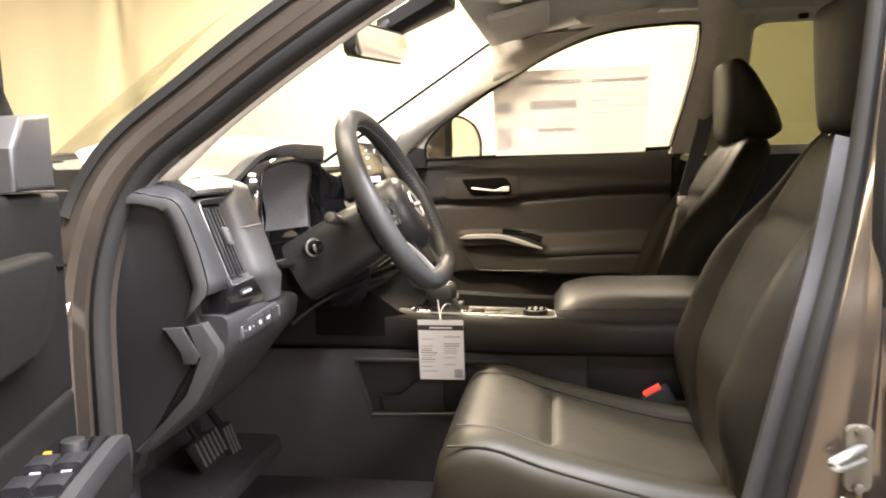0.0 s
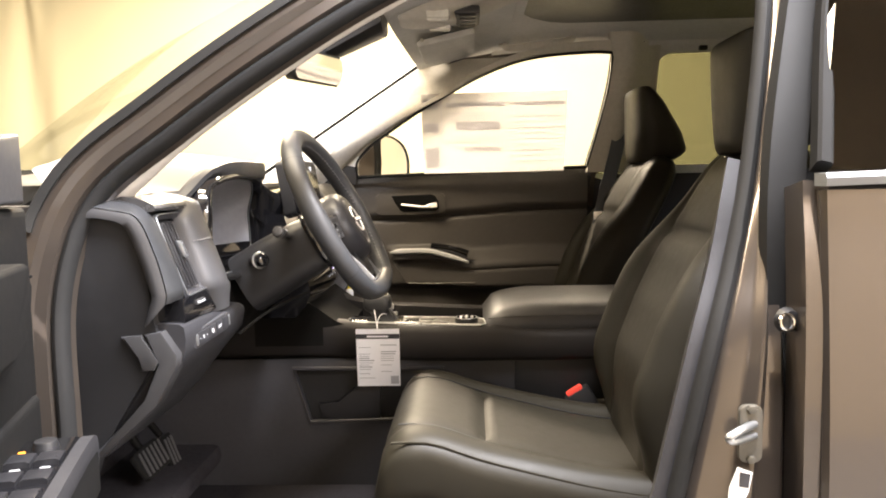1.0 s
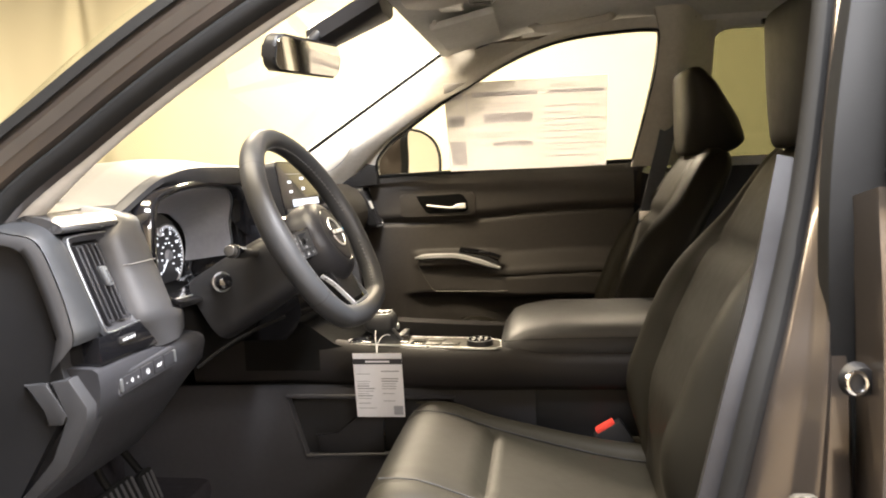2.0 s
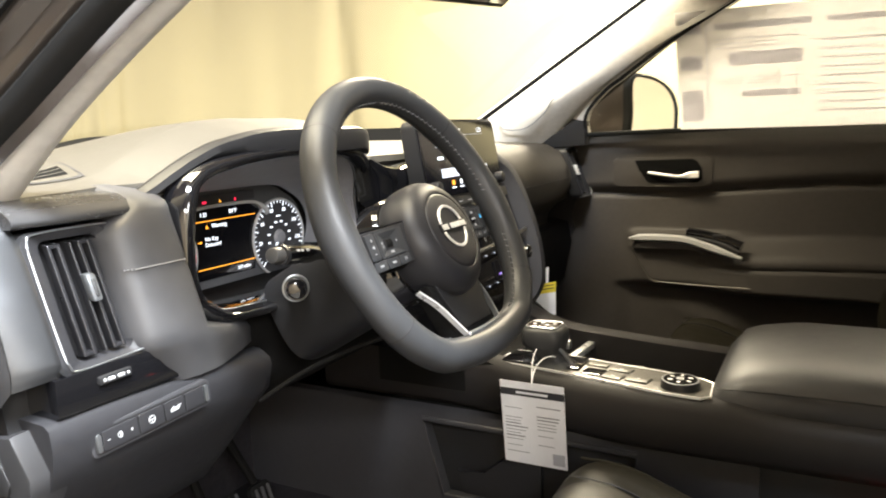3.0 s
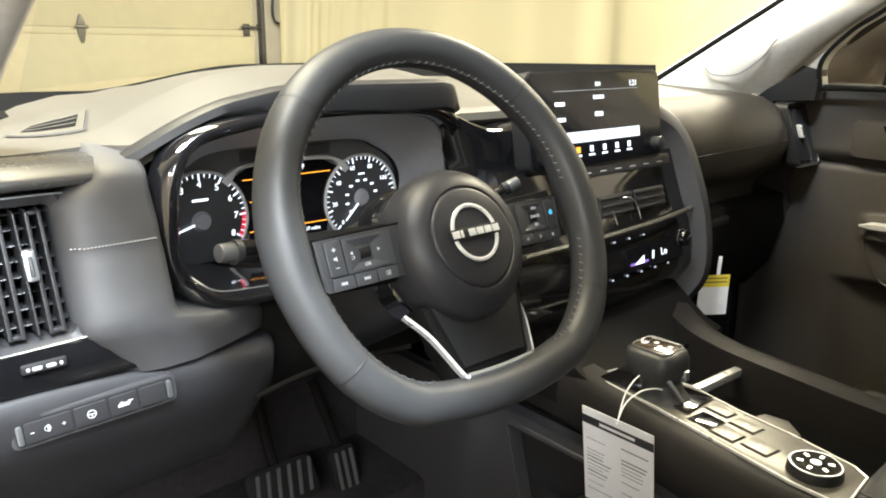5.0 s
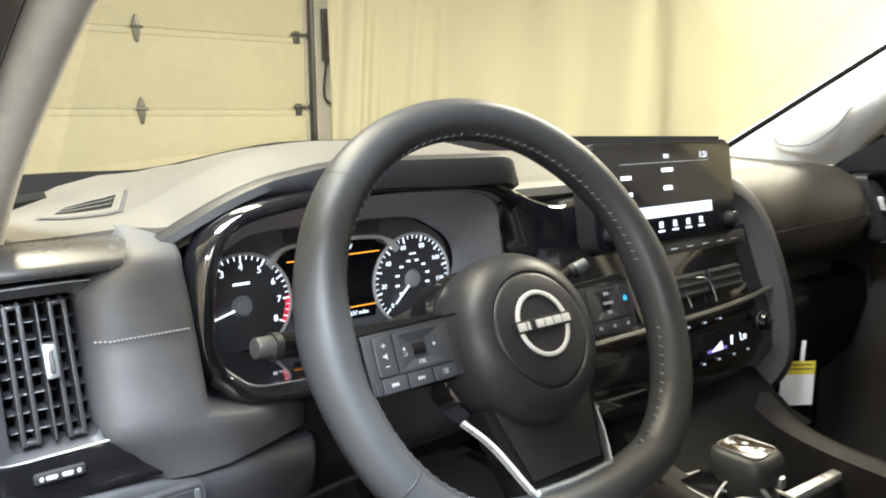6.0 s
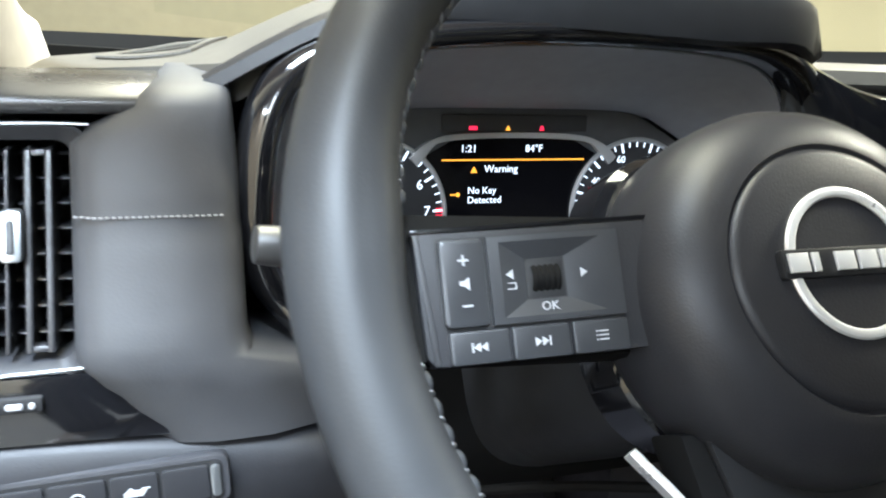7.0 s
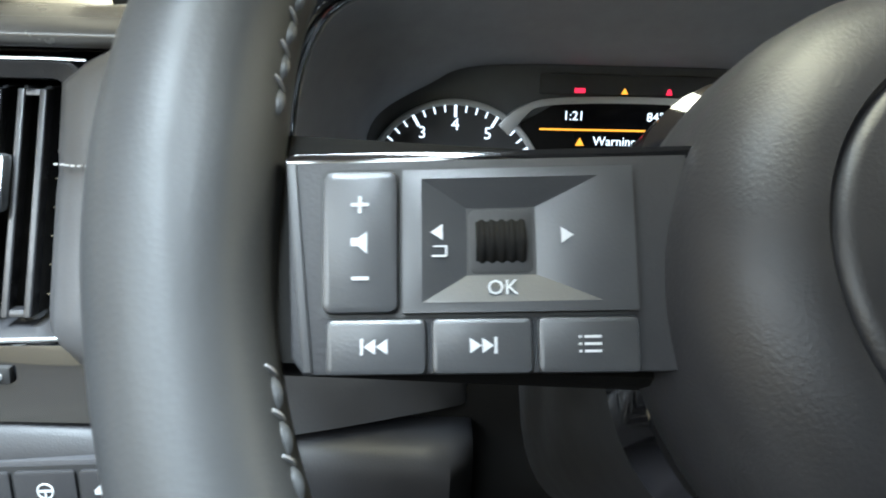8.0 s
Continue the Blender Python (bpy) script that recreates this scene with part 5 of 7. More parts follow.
rings = [[rim_point(360 * i / 180, 360 * j / 32) for j in range(32)] for i in range(180)]
part("rim", loft(B(), rings, True, True), WHEEL_LEATHER, wheel, "black grained leather rim", sharp=80)
for d in (43, 137, 215, 325):
    bm = B()
    loft(bm, [[rim_point(d + dd, 360 * j / 24, g) for j in range(24)] for dd, g in ((-0.35, 1.0), (-0.2, 1.014), (0.2, 1.014), (0.35, 1.0))], True, False, False)
    part("seam", bm, DARK, wheel, "dark leather seam")
for lo, hi in ((-64, -14), (7, 89), (91, 174), (194, 244)):
    bm, folds = B(), B()
    k = lo
    while k < hi - 2:
        tube(bm, [rim_point(k, 156, 0.990), rim_point(k + 0.2, 159, 1.006), rim_point(k + 0.5, 164, 1.006), rim_point(k + 0.7, 167, 0.990)], 0.00055, 5)
        sweep(folds, [rim_point(k + 0.9, 162, 0.960), rim_point(k + 1.4, 162, 0.978), rim_point(k + 1.9, 162, 0.983), rim_point(k + 2.5, 162, 0.978), rim_point(k + 3.0, 162, 0.960)], round_section(0.0009, 0.0018, 8), tuple(WN), scale=lambda t: 0.6 + 0.4 * math.sin(math.pi * t))
        k += 3.1
    part("stitching", bm, PALE_THREAD, wheel, "grey cross-stitching on the inside of the rim")
    part("gathered_seam", folds, WHEEL_LEATHER, wheel, "gathered leather along the stitched seam")
# airbag cover: a domed round pad with a groove round its flat middle
HA, HB = 0.0010, -0.0145
rings = []
for r, c in ((0.96, -0.034), (1.0, -0.026), (1.0, -0.016), (0.985, -0.006), (0.96, 0.002), (0.91, 0.0085), (0.83, 0.0140), (0.73, 0.0172), (0.685, 0.0179), (0.665, 0.0180), (0.655, 0.0164), (0.645, 0.0163), (0.635, 0.0178), (0.60, 0.0187), (0.4, 0.0194), (0.2, 0.0197), (0.02, 0.0198)):
    ringp = []
    for j in range(72):
        a = 2 * math.pi * j / 72
        ey = 0.0700 * (1 + 0.07 * (math.sin(a) ** 2) * (math.sin(a) < 0))
        ringp.append(W(HA + 0.0725 * r * math.cos(a), HB + ey * r * math.sin(a), c))
    rings.append(ringp)
part("airbag_cover", loft(B(), rings), HUBMAT, wheel, "dark grey grained airbag cover", sharp=60)
# badge: ring cut by a bar, in plain shapes
bx, by = 0.001, -0.0125
bm = B()
ring(bm, W(bx, by, 0.0205), WN, 0.0252, 0.0019, 64, 8, 0.8)
badge = part("badge", bm, BRIGHT, wheel, "chrome ring badge with a cross bar")
part("bar_backing", prism(B(), rrect(bx - 0.0305, by - 0.0050, bx + 0.0305, by + 0.0050, 0.001), 0.0195, 0.0222, "xy", 0.0006, m=WM), HARD, badge, "dark backing of the bar")
for k in range(6):
    x0 = bx - 0.0285 + 0.0096 * k
    w = 0.0028 if k == 1 else 0.0080
    part("bar_block", prism(B(), [(x0, by - 0.0033), (x0 + w, by - 0.0033), (x0 + w, by + 0.0033), (x0, by + 0.0033)], 0.0222, 0.0236, "xy", 0.0005, m=WM), BRIGHT, badge, "plain bright block")

# spokes behind the cover and the lower forked spoke
bm = B()
for s in (-1, 1):
    prism(bm, [(s * 0.06, 0.018), (s * 0.150 + RA, 0.022), (s * 0.156 + RA, -0.030), (s * 0.06, -0.034)][:: s], -0.034, -0.014, "xy", 0.005, m=WM)
prism(bm, [(-0.058, -0.062), (-0.046, -0.134), (-0.036, -0.158), (0.046, -0.158), (0.056, -0.134), (0.066, -0.062)], -0.034, -0.012, "xy", 0.005, m=WM)
# Shade behind the airbag cover is painted in with near-black.
part("spoke", bm, MATTE, wheel, "plastic spokes, near-black as if shaded")
bm = prism(B(), [(-0.050, -0.064), (-0.034, -0.124), (0.042, -0.124), (0.056, -0.064)], -0.013, -0.008, "xy", 0.002, m=WM)
part("spoke_panel", bm, HARD, wheel, "dark grey panel in the lower spoke")
for pts, w, c in (([(-0.076, -0.066, -0.016), (-0.060, -0.090, -0.010), (-0.043, -0.1285, -0.004), (-0.038, -0.1312, -0.004)], 0.0015, BRIGHT), ([(-0.038, -0.1312, -0.004), (0.0, -0.1330, -0.004), (0.038, -0.1322, -0.004), (0.044, -0.130, -0.004)], 0.0024, CHEVRON), ([(0.044, -0.130, -0.004), (0.049, -0.118, -0.007), (0.056, -0.098, -0.012), (0.064, -0.066, -0.022)], 0.0012, SATIN)):
    path = [W(*p) for p in pts]
    bm = sweep(B(), curve_pts([W(*p) for p in pts], 60), [(0.003, -w), (0.004, 0), (0.003, w), (-0.003, w), (-0.003, -w)], tuple(WN))
    part("spoke_trim", bm, c, wheel, "satin silver trim round the lower spoke")

# switch pods, tipped a little towards the hub


def pod_matrix(s):
    return WM @ Matrix.Translation((s * 0.105 + (0.004 if s > 0 else 0), -0.0098, -0.0065)) @ pose(0, 0, 0, 7, s * 6, 0)


def pod(s):
    """One switch pod of the wheel; s is -1 on the left."""
    m = pod_matrix(s)

    def X(x0, x1):
        return (x0, x1) if s < 0 else (-x1, -x0)

    def plate(x0, y0, x1, y1, z0, z1, r=0.0012, rr=0.002):
        x0, x1 = X(x0, x1)
        return prism(B(), rrect(x0, y0, x1, y1, rr), z0, z1, "xy", r, m=m)

    base = part("switch_pod", prism(B(), [(p if s < 0 else (-p[0], p[1])) for p in [(-0.0405, 0.0212), (0.0415, 0.0212), (0.0375, -0.0225), (-0.0365, -0.0225), (-0.039, -0.019)]][:: -s], -0.012, 0.0008, "xy", 0.001, m=m), SOFT, wheel, "dark grey switch pod")
    part("top_strip", plate(-0.0410, 0.0205, 0.050, 0.0230, -0.010, 0.0002, 0.001), PIANO, wheel, "glossy black strip over the pod")
    x0, x1 = X(-0.0405, -0.0385)
    part("edge_line", prism(B(), [(x0, 0.021), (x1, 0.021), (x1 + 0.004 * -s, -0.022), (x0 + 0.004 * -s, -0.022)], 0.0, 0.0016, "xy", 0.0004, m=m), STRIP, wheel, "dim satin edge line")
    part("volume_rocker", plate(-0.0325, -0.0105, -0.0172, 0.0185, 0.0, 0.0034, 0.0014, 0.002), BUTTON, base)
    part("rocker_gap", plate(-0.0333, -0.0113, 0.0305, 0.0193, -0.001, 0.0011, 0.0, 0.002), DARK, base, "dark gap")
    # four-way pad: a frame that slopes down to the roller
    px0, px1 = X(-0.0163, 0.0298)
    bm = B()
    outer = [(px0, -0.0105), (px1, -0.0105), (px1, 0.0185), (px0, 0.0185)]
    xa, xb = X(-0.0125, 0.0230)
    mid_ = [(xa, -0.0085), (xb, -0.0085), (xb, 0.0165), (xa, 0.0165)]
    xc, xd = X(-0.0032, 0.0098)
    inn = [(xc, -0.0028), (xd, -0.0028), (xd, 0.0104), (xc, 0.0104)]
    rings = [[m @ vec(x, y, z) for x, y in pp] for pp, z in ((outer, 0.0), (outer, 0.0030), (mid_, 0.0034), (inn, 0.0010), (inn, -0.002))]
    loft(bm, rings)
    part("four_way_pad", bm, BUTTON, base, sharp=20)
    cx = (xc + xd) / 2
    part("roller_frame", prism(B(), rrect(xc + 0.0001, -0.0027, xd - 0.0001, 0.0103, 0.0015), -0.001, 0.0013, "xy", 0.0004, m=m), DARK, base)
    bm = B()
    r = 0.0090
    rings = []
    for k in range(17):
        a = radians(lerp(-62, 62, k / 16))
        rings.append([m @ vec(cx + lerp(-0.005, 0.005, q / 20), 0.0038 + (r - 0.0004 * (q % 4 < 2)) * math.sin(a) * 0.75, -0.0054 + (r - 0.0004 * (q % 4 < 2)) * math.cos(a)) for q in range(21)])
    loft(bm, rings, False, False, False)
    part("roller", bm, MATTE, base, "ribbed black roller", sharp=15)
    for k in range(3):
        part("push_button", plate(-0.0315 + 0.0208 * k, -0.0225, -0.0118 + 0.0208 * k, -0.0116, 0.0, 0.0030, 0.001, 0.0012), BUTTON, base)
    return m, base


def icon_tri(bm, m, x, y, w, h, d=1):
    return prism(bm, [(x - d * w / 2, y - h / 2), (x + d * w / 2, y), (x - d * w / 2, y + h / 2)][::d], 0, 0.0003, "xy", 0, m=m)


def at(m, z):
    return m @ Matrix.Translation((0, 0, z))


m, base = pod(-1)
mm, low, ic = at(m, 0.0035), at(m, 0.0026), at(m, 0.0031)
plus = quad(quad(B(), mm, -0.0266, 0.0110, -0.0230, 0.0117), mm, -0.02515, 0.0096, -0.02445, 0.0131)
speaker = prism(B(), [(-0.0266, 0.0030), (-0.0252, 0.0030), (-0.0234, 0.0014), (-0.0234, 0.0058), (-0.0252, 0.0046), (-0.0266, 0.0046)], 0, 0.0002, "xy", 0, m=mm)
back = icon_tri(B(), at(m, 0.0028), -0.0095, 0.0056, 0.0024, 0.0032, -1)
for r in ((-0.0105, 0.0006, -0.0077, 0.0010), (-0.0078, 0.0008, -0.0074, 0.0026), (-0.0102, 0.0026, -0.0074, 0.0029)):
    quad(back, low, *r)
marks = [plus, quad(B(), mm, -0.0264, -0.0039, -0.0230, -0.0032), speaker, back, icon_tri(B(), low, 0.0165, 0.0046, 0.0024, 0.0032, 1), letters(B(), "OK", 0.0042, at(m, 0.0030) @ Matrix.Translation((0.0034, -0.0058, 0)), 0.0002)]
for cx, d in ((-0.0217, -1), (-0.0009, 1)):
    bm = B()
    for q in (-0.0012, 0.0012):
        icon_tri(bm, ic, cx + q, -0.0170, 0.0022, 0.0030, d)
    marks.append(quad(bm, ic, cx + d * 0.0027 - 0.00025, -0.0186, cx + d * 0.0027 + 0.00025, -0.0154))
bm = B()
for k in range(3):
    quad(bm, ic, 0.0190, -0.0186 + 0.0014 * k, 0.0222, -0.0181 + 0.0014 * k)
    quad(bm, ic, 0.0179, -0.0186 + 0.0014 * k, 0.0184, -0.0181 + 0.0014 * k)
marks.append(bm)
pieces("icon", marks, ICON, base, "white switch icon")
m, base = pod(1)
pieces("icon", [letters(B(), t, 0.0040, m @ Matrix.Translation((-0.0015, y, 0.0034)), 0.0002) for y, t in ((0.0125, "RES+"), (0.0042, "CANCEL"), (-0.0042, "SET-"))], ICON, base, "white switch word")
pieces("icon", [ring(B(), m @ vec(x, -0.0168, 0.0031), WN, 0.0012, 0.0003, 12, 5) for x in (-0.021, 0.0, 0.021)], ICON, base, "white switch icon")
part("assist_icon", disc(B(), m @ vec(0.0248, 0.006, 0.0034), WN, 0.0030, 0.0003, 20), GLOW_B, base, "blue icon")

# ---- steering column and stalks ----
col = thing("steering_column", "black steering column shroud with glossy collar", "steering column", tuple(W(0, -0.02, -0.2)))
rings = []
for c, w, t, bt in ((-0.030, 0.050, 0.040, -0.050), (-0.055, 0.056, 0.050, -0.056), (-0.10, 0.060, 0.054, -0.060), (-0.17, 0.062, 0.056, -0.064), (-0.23, 0.062, 0.054, -0.066)):
    ringp = []
    for j in range(40):
        a = 2 * math.pi * j / 40
        cc, ss = math.cos(a), math.sin(a)
        x = w * math.copysign(abs(cc) ** 0.6, cc)
        y = (t if ss > 0 else -bt) * math.copysign(abs(ss) ** 0.6, ss)
        ringp.append(W(x, y - 0.01, c))
    rings.append(ringp)
part("shroud", loft(B(), rings), HARD, col, "black plastic shroud", sharp=60)
bm = B()
rings = []
for c, g in ((-0.034, 1.04), (-0.038, 1.10), (-0.060, 1.13), (-0.068, 1.02)):
    rings.append([W(0.060 * g * math.copysign(abs(math.cos(a)) ** 0.7, math.cos(a)), -0.010 + 0.058 * g * math.copysign(abs(math.sin(a)) ** 0.7, math.sin(a)), c) for a in (2 * math.pi * j / 48 for j in range(48))])
part("collar", loft(B(), rings), PIANO, col, "glossy black collar")
for s in (-1, 1):
    st = thing("stalk", "black column stalk with black end cap and white symbols" if s < 0 else "black wiper stalk with grey end knob", "stalk", tuple(W(s * 0.1, 0.02, -0.09)), "column stalks")
    c0, c1 = (W(-0.055, 0.022, -0.10), W(-0.178, 0.030, -0.080)) if s < 0 else (W(0.055, 0.018, -0.10), W(0.138, 0.040, -0.054))
    ax = (c1 - c0).normalized()
    bm = sweep(B(), [c0, c0.lerp(c1, 0.45), c0.lerp(c1, 0.55), c0.lerp(c1, 0.96), c1], round_section(0.0105 if s < 0 else 0.0065, 0.0105 if s < 0 else 0.0065, 24), tuple(WN), scale=lambda t: 0.75 if t < 0.3 else (0.98 if t < 0.9 else 0.92))
    part("arm", bm, PIANO, st, "glossy black arm")
    part("end_cap", disc(B(), c1, ax, 0.0088 if s < 0 else 0.0068, 0.014, 32, 0.0080 if s < 0 else 0.0060, 0.0015), CAP if s < 0 else SATIN, st, "dark grey end cap" if s < 0 else "pale grey end knob")
    part("end_ring", disc(B(), c1 - ax * 0.006, ax, 0.0108 if s < 0 else 0.0072, 0.006, 32), HARD, st)
    bm = B()
    mk = facing(c0.lerp(c1, 0.72) + WN * (0.0103 if s < 0 else 0.0064), ax if s > 0 else -ax, WM.to_3x3() @ vec(0, 1, 0))
    for q in (-0.012, -0.004, 0.007):
        quad(bm, mk, q - 0.0026, -0.0012, q + 0.0026, 0.0012)
    part("symbol", bm, ICON, st, "white symbols")

kb = thing("column_knob", "glossy black round knob at the side of the steering column", "knob", (-0.17, -0.51, 1.02))
part("neck", disc(B(), (-0.190, -0.488, 1.026), (0.72, -0.68, 0.12), 0.0095, 0.030, 24), HARD, kb)
part("head", disc(B(), (-0.170, -0.507, 1.030), (0.72, -0.68, 0.12), 0.0135, 0.017, 36, 0.0120, 0.004), PIANO, kb, "glossy black head")
part("ring", ring(B(), (-0.1705, -0.5065, 1.0300), (0.72, -0.68, 0.12), 0.0150, 0.0016, 36, 8), SATIN, kb, "grey ring round the knob")

# ---- centre stack ----
stack = thing("centre_stack", "glossy black centre stack with climate controls", "control panel", (-0.2, 0.03, 0.88))
bm = B()
PROF = [(1.10, -0.190), (1.06, -0.178), (1.02, -0.165), (0.985, -0.150), (0.95, -0.140), (0.915, -0.136), (0.885, -0.150), (0.86, -0.175)]
rows = []
for k in range(11):
    t = k / 10
    row = []
    for z, x in PROF:
        half = 0.215 - 0.01 * smooth(1.0, 0.86, z)
        row.append(vec(x - 0.012 * (2 * t - 1) ** 2, lerp(-half + 0.02, half + 0.012, t), z))
    row += [vec(-0.34, lerp(-0.19, 0.22, t), 0.86), vec(-0.34, lerp(-0.19, 0.22, t), 1.10)]
    rows.append(row)
part("face", loft(B(), rows), PIANO, stack, "glossy black face", sharp=50)


def SX(z):
    zz = [p[0] for p in PROF][::-1]
    return float(np.interp(z, zz, [p[1] for p in PROF][::-1]))


def SMx(y, z, d=0.001):
    dz = 0.01
    up = vec(SX(z + dz) - SX(z - dz), 0, 2 * dz)
    return facing((SX(z) + d, y, z), (0, 1, 0), up)


part("button_strip", prism(B(), rrect(-0.10, -0.008, 0.16, 0.010, 0.003), 0, 0.004, "xy", 0.001, m=SMx(0.02, 1.086)), HARD, stack, "black strip with dim legends")
pieces("dim_legend", [quad(B(), SMx(-0.03 + 0.036 * k, 1.086, 0.0052), -0.007, -0.0008, 0.007, 0.0008) for k in range(6)], GREYINK, stack, "small grey legend")
part("chrome_blade", sweep(B(), curve_pts([(SX(1.002) + 0.002, -0.185, 0.995), (SX(1.002) + 0.012, 0.0, 1.000), (SX(1.002) + 0.010, 0.12, 1.003), (SX(1.002) - 0.001, 0.222, 1.006)], 30), [(0.003, -0.003), (0.004, 0.0), (0.002, 0.003), (-0.004, 0.003), (-0.004, -0.003)], (1, 0, 0.2)), GREYTRIM, stack, "dim satin blade across the stack")
for y0, y1 in ((-0.015, 0.065), (0.072, 0.150)):
    part("stack_vent", prism(B(), rrect(-(y1 - y0) / 2, -0.016, (y1 - y0) / 2, 0.016, 0.004), 0, 0.003, "xy", 0.001, m=SMx((y0 + y1) / 2, 1.035)), DARK, stack, "dark outlet of the centre vent")
    for k in range(3):
        part("vane", prism(B(), rrect(-(y1 - y0) / 2 + 0.003, -0.0016, (y1 - y0) / 2 - 0.003, 0.0016, 0.001), 0.003, 0.006, "xy", 0.0006, m=SMx((y0 + y1) / 2, 1.024 + 0.011 * k)), HARD, stack)
for line in ([(1.045, 0.038), (1.043, 0.055), (1.034, 0.066), (1.022, 0.070), (1.010, 0.070)], [(1.030, 0.006), (1.020, 0.010), (1.010, 0.011)]):
    part("knob_edge", tube(B(), curve_pts([(SX(z) + 0.008, y, z) for z, y in line], 16), 0.0008, 6), SATIN, stack, "thin ribbed chrome edge")
part("climate_display", prism(B(), rrect(-0.075, -0.017, 0.075, 0.017, 0.003), 0, 0.002, "xy", 0, m=SMx(0.095, 0.955)), SCREEN, stack, "black climate display")
part("climate_legend", letters(B(), "Lo", 0.016, SMx(0.118, 0.955, 0.0033), 0.0002), GLOW_W, stack, "white lit letters")
part("fan_sign", prism(B(), [(-0.014, -0.006), (0.012, -0.006), (0.012, 0.005)], 0, 0.0004, "xy", 0, m=SMx(0.052, 0.953, 0.0033)), GLOW_W, stack, "white lit fan wedge")
part("seat_sign", prism(B(), [(-0.003, -0.006), (0.001, -0.006), (0.004, 0.006), (0.0, 0.006)], 0, 0.0004, "xy", 0, m=SMx(0.088, 0.955, 0.0033)), GLOW_W, stack, "white lit sign")
for n, y0, dy, z in ((5, -0.014, 0.036, 0.934), (3, 0.0, 0.037, 0.986)):
    pieces("key_mark", [quad(B(), SMx(y0 + dy * k, z, 0.0018), -0.0024, -0.0012, 0.0024, 0.0012) for k in range(n)], GLOW_DIM, stack, "white lit key mark")
part("climate_glow", prism(B(), rrect(-0.066, -0.002, -0.02, 0.002, 0.001), 0.0021, 0.0024, "xy", 0, m=SMx(0.095, 0.948)), glow("display_violet", (0.35, 0.2, 0.8), 0.5), stack, "violet glow of the display")
for y in (0.172,):
    kn = part("temperature_knob", disc(B(), SMx(y, 0.966, 0.0).translation, (1, 0, 0.15), 0.0140, 0.014, 40, 0.0130, 0.002), PIANO, stack, "round black temperature knob")
    part("knob_ring", ring(B(), SMx(y, 0.966, 0.004).translation, (1, 0, 0.15), 0.0142, 0.0006, 40, 6), GREYTRIM, kn, "thin grey knob ring")
# padded side wings of the stack
for s in (1,):
    bm = sweep(B(), curve_pts([(-0.245, 0.190, 1.165), (-0.205, 0.222, 1.125), (-0.178, 0.238, 1.06), (-0.155, 0.245, 0.98), (-0.145, 0.240, 0.90), (-0.165, 0.222, 0.85)], 30), [(0.014, -0.014), (0.020, 0.0), (0.014, 0.016), (-0.02, 0.02), (-0.02, -0.016)], (1, 0.3, 0))
    part("side_wing", bm, SOFT2, stack, "charcoal padded side wing", sharp=60)

# touch screen
ts = thing("touch_screen", "standing centre touch screen showing the radio page", "screen", (-0.2, 0.0, 1.1))
TM = facing((-0.192, -0.003, 1.162), (0, 1, 0), (-0.16, 0, 1))
part("housing", prism(B(), rrect(-0.147, -0.068, 0.160, 0.066, 0.014, 6), -0.028, 0.0, "xy", 0.004, m=TM), HARD, ts, "black housing with rounded corners")
part("glass_face", prism(B(), rrect(-0.144, -0.064, 0.157, 0.063, 0.012, 6), 0.0, 0.0018, "xy", 0.0006, m=TM), SCREEN, ts, "glossy black face")
t2 = TM @ Matrix.Translation((0, 0, 0.0019))
bm = B()
quad(bm, t2, -0.085, -0.0325, 0.100, -0.0175, 0.0003)
part("pale_bar", bm, GLOW_BAR, ts, "pale lit bar of preset keys")
pieces("preset_mark", [quad(B(), t2, -0.070 + 0.038 * k, -0.027, -0.062 + 0.038 * k, -0.022, 0.0005) for k in range(5)], GLOW_DIM, ts, "grey preset mark")
part("clock", letters(B(), "1:21", 0.012, t2 @ Matrix.Translation((0.089, 0.046, 0)), 0.0002), GLOW_W, ts, "white lit clock")
part("page_title", letters(B(), "FM", 0.009, t2 @ Matrix.Translation((0.004, 0.046, 0)), 0.0002), GLOW_W, ts, "white lit title")
part("title_rule", quad(B(), t2, -0.093, 0.0385, 0.100, 0.0389), GLOW_DIM, ts, "thin grey rule")
keys = [(-0.008, 0.026, 0.016, 0.031), (-0.006, 0.002, 0.012, 0.008), (-0.092, 0.019, -0.072, 0.024), (-0.092, -0.002, -0.072, 0.003)]
for k in range(5):
    keys.append((-0.055 + 0.03 * k, -0.0520, -0.042 + 0.03 * k, -0.0495))
    if k:
        keys.append((-0.052 + 0.03 * k, -0.0465, -0.045 + 0.03 * k, -0.0385))
pieces("screen_key", [quad(B(), t2, *r) for r in keys], GLOW_W, ts, "white lit key or bar of writing")
part("active_key", quad(B(), t2, -0.053, -0.0465, -0.044, -0.0385), GLOW_O, ts, "amber active key")
for y in (0.137, -0.124):
    part("knob", disc(B(), TM @ vec(y, -0.047, 0.0), TM.to_3x3() @ vec(0, 0, 1), 0.0105, 0.016, 28, 0.0098, 0.0015), HARD, ts, "small black knob")

# ---- centre console ----
con = thing("centre_console", "charcoal centre console with grey switch plate, cup holders and armrest box", "console", (0.2, 0, 0.44))
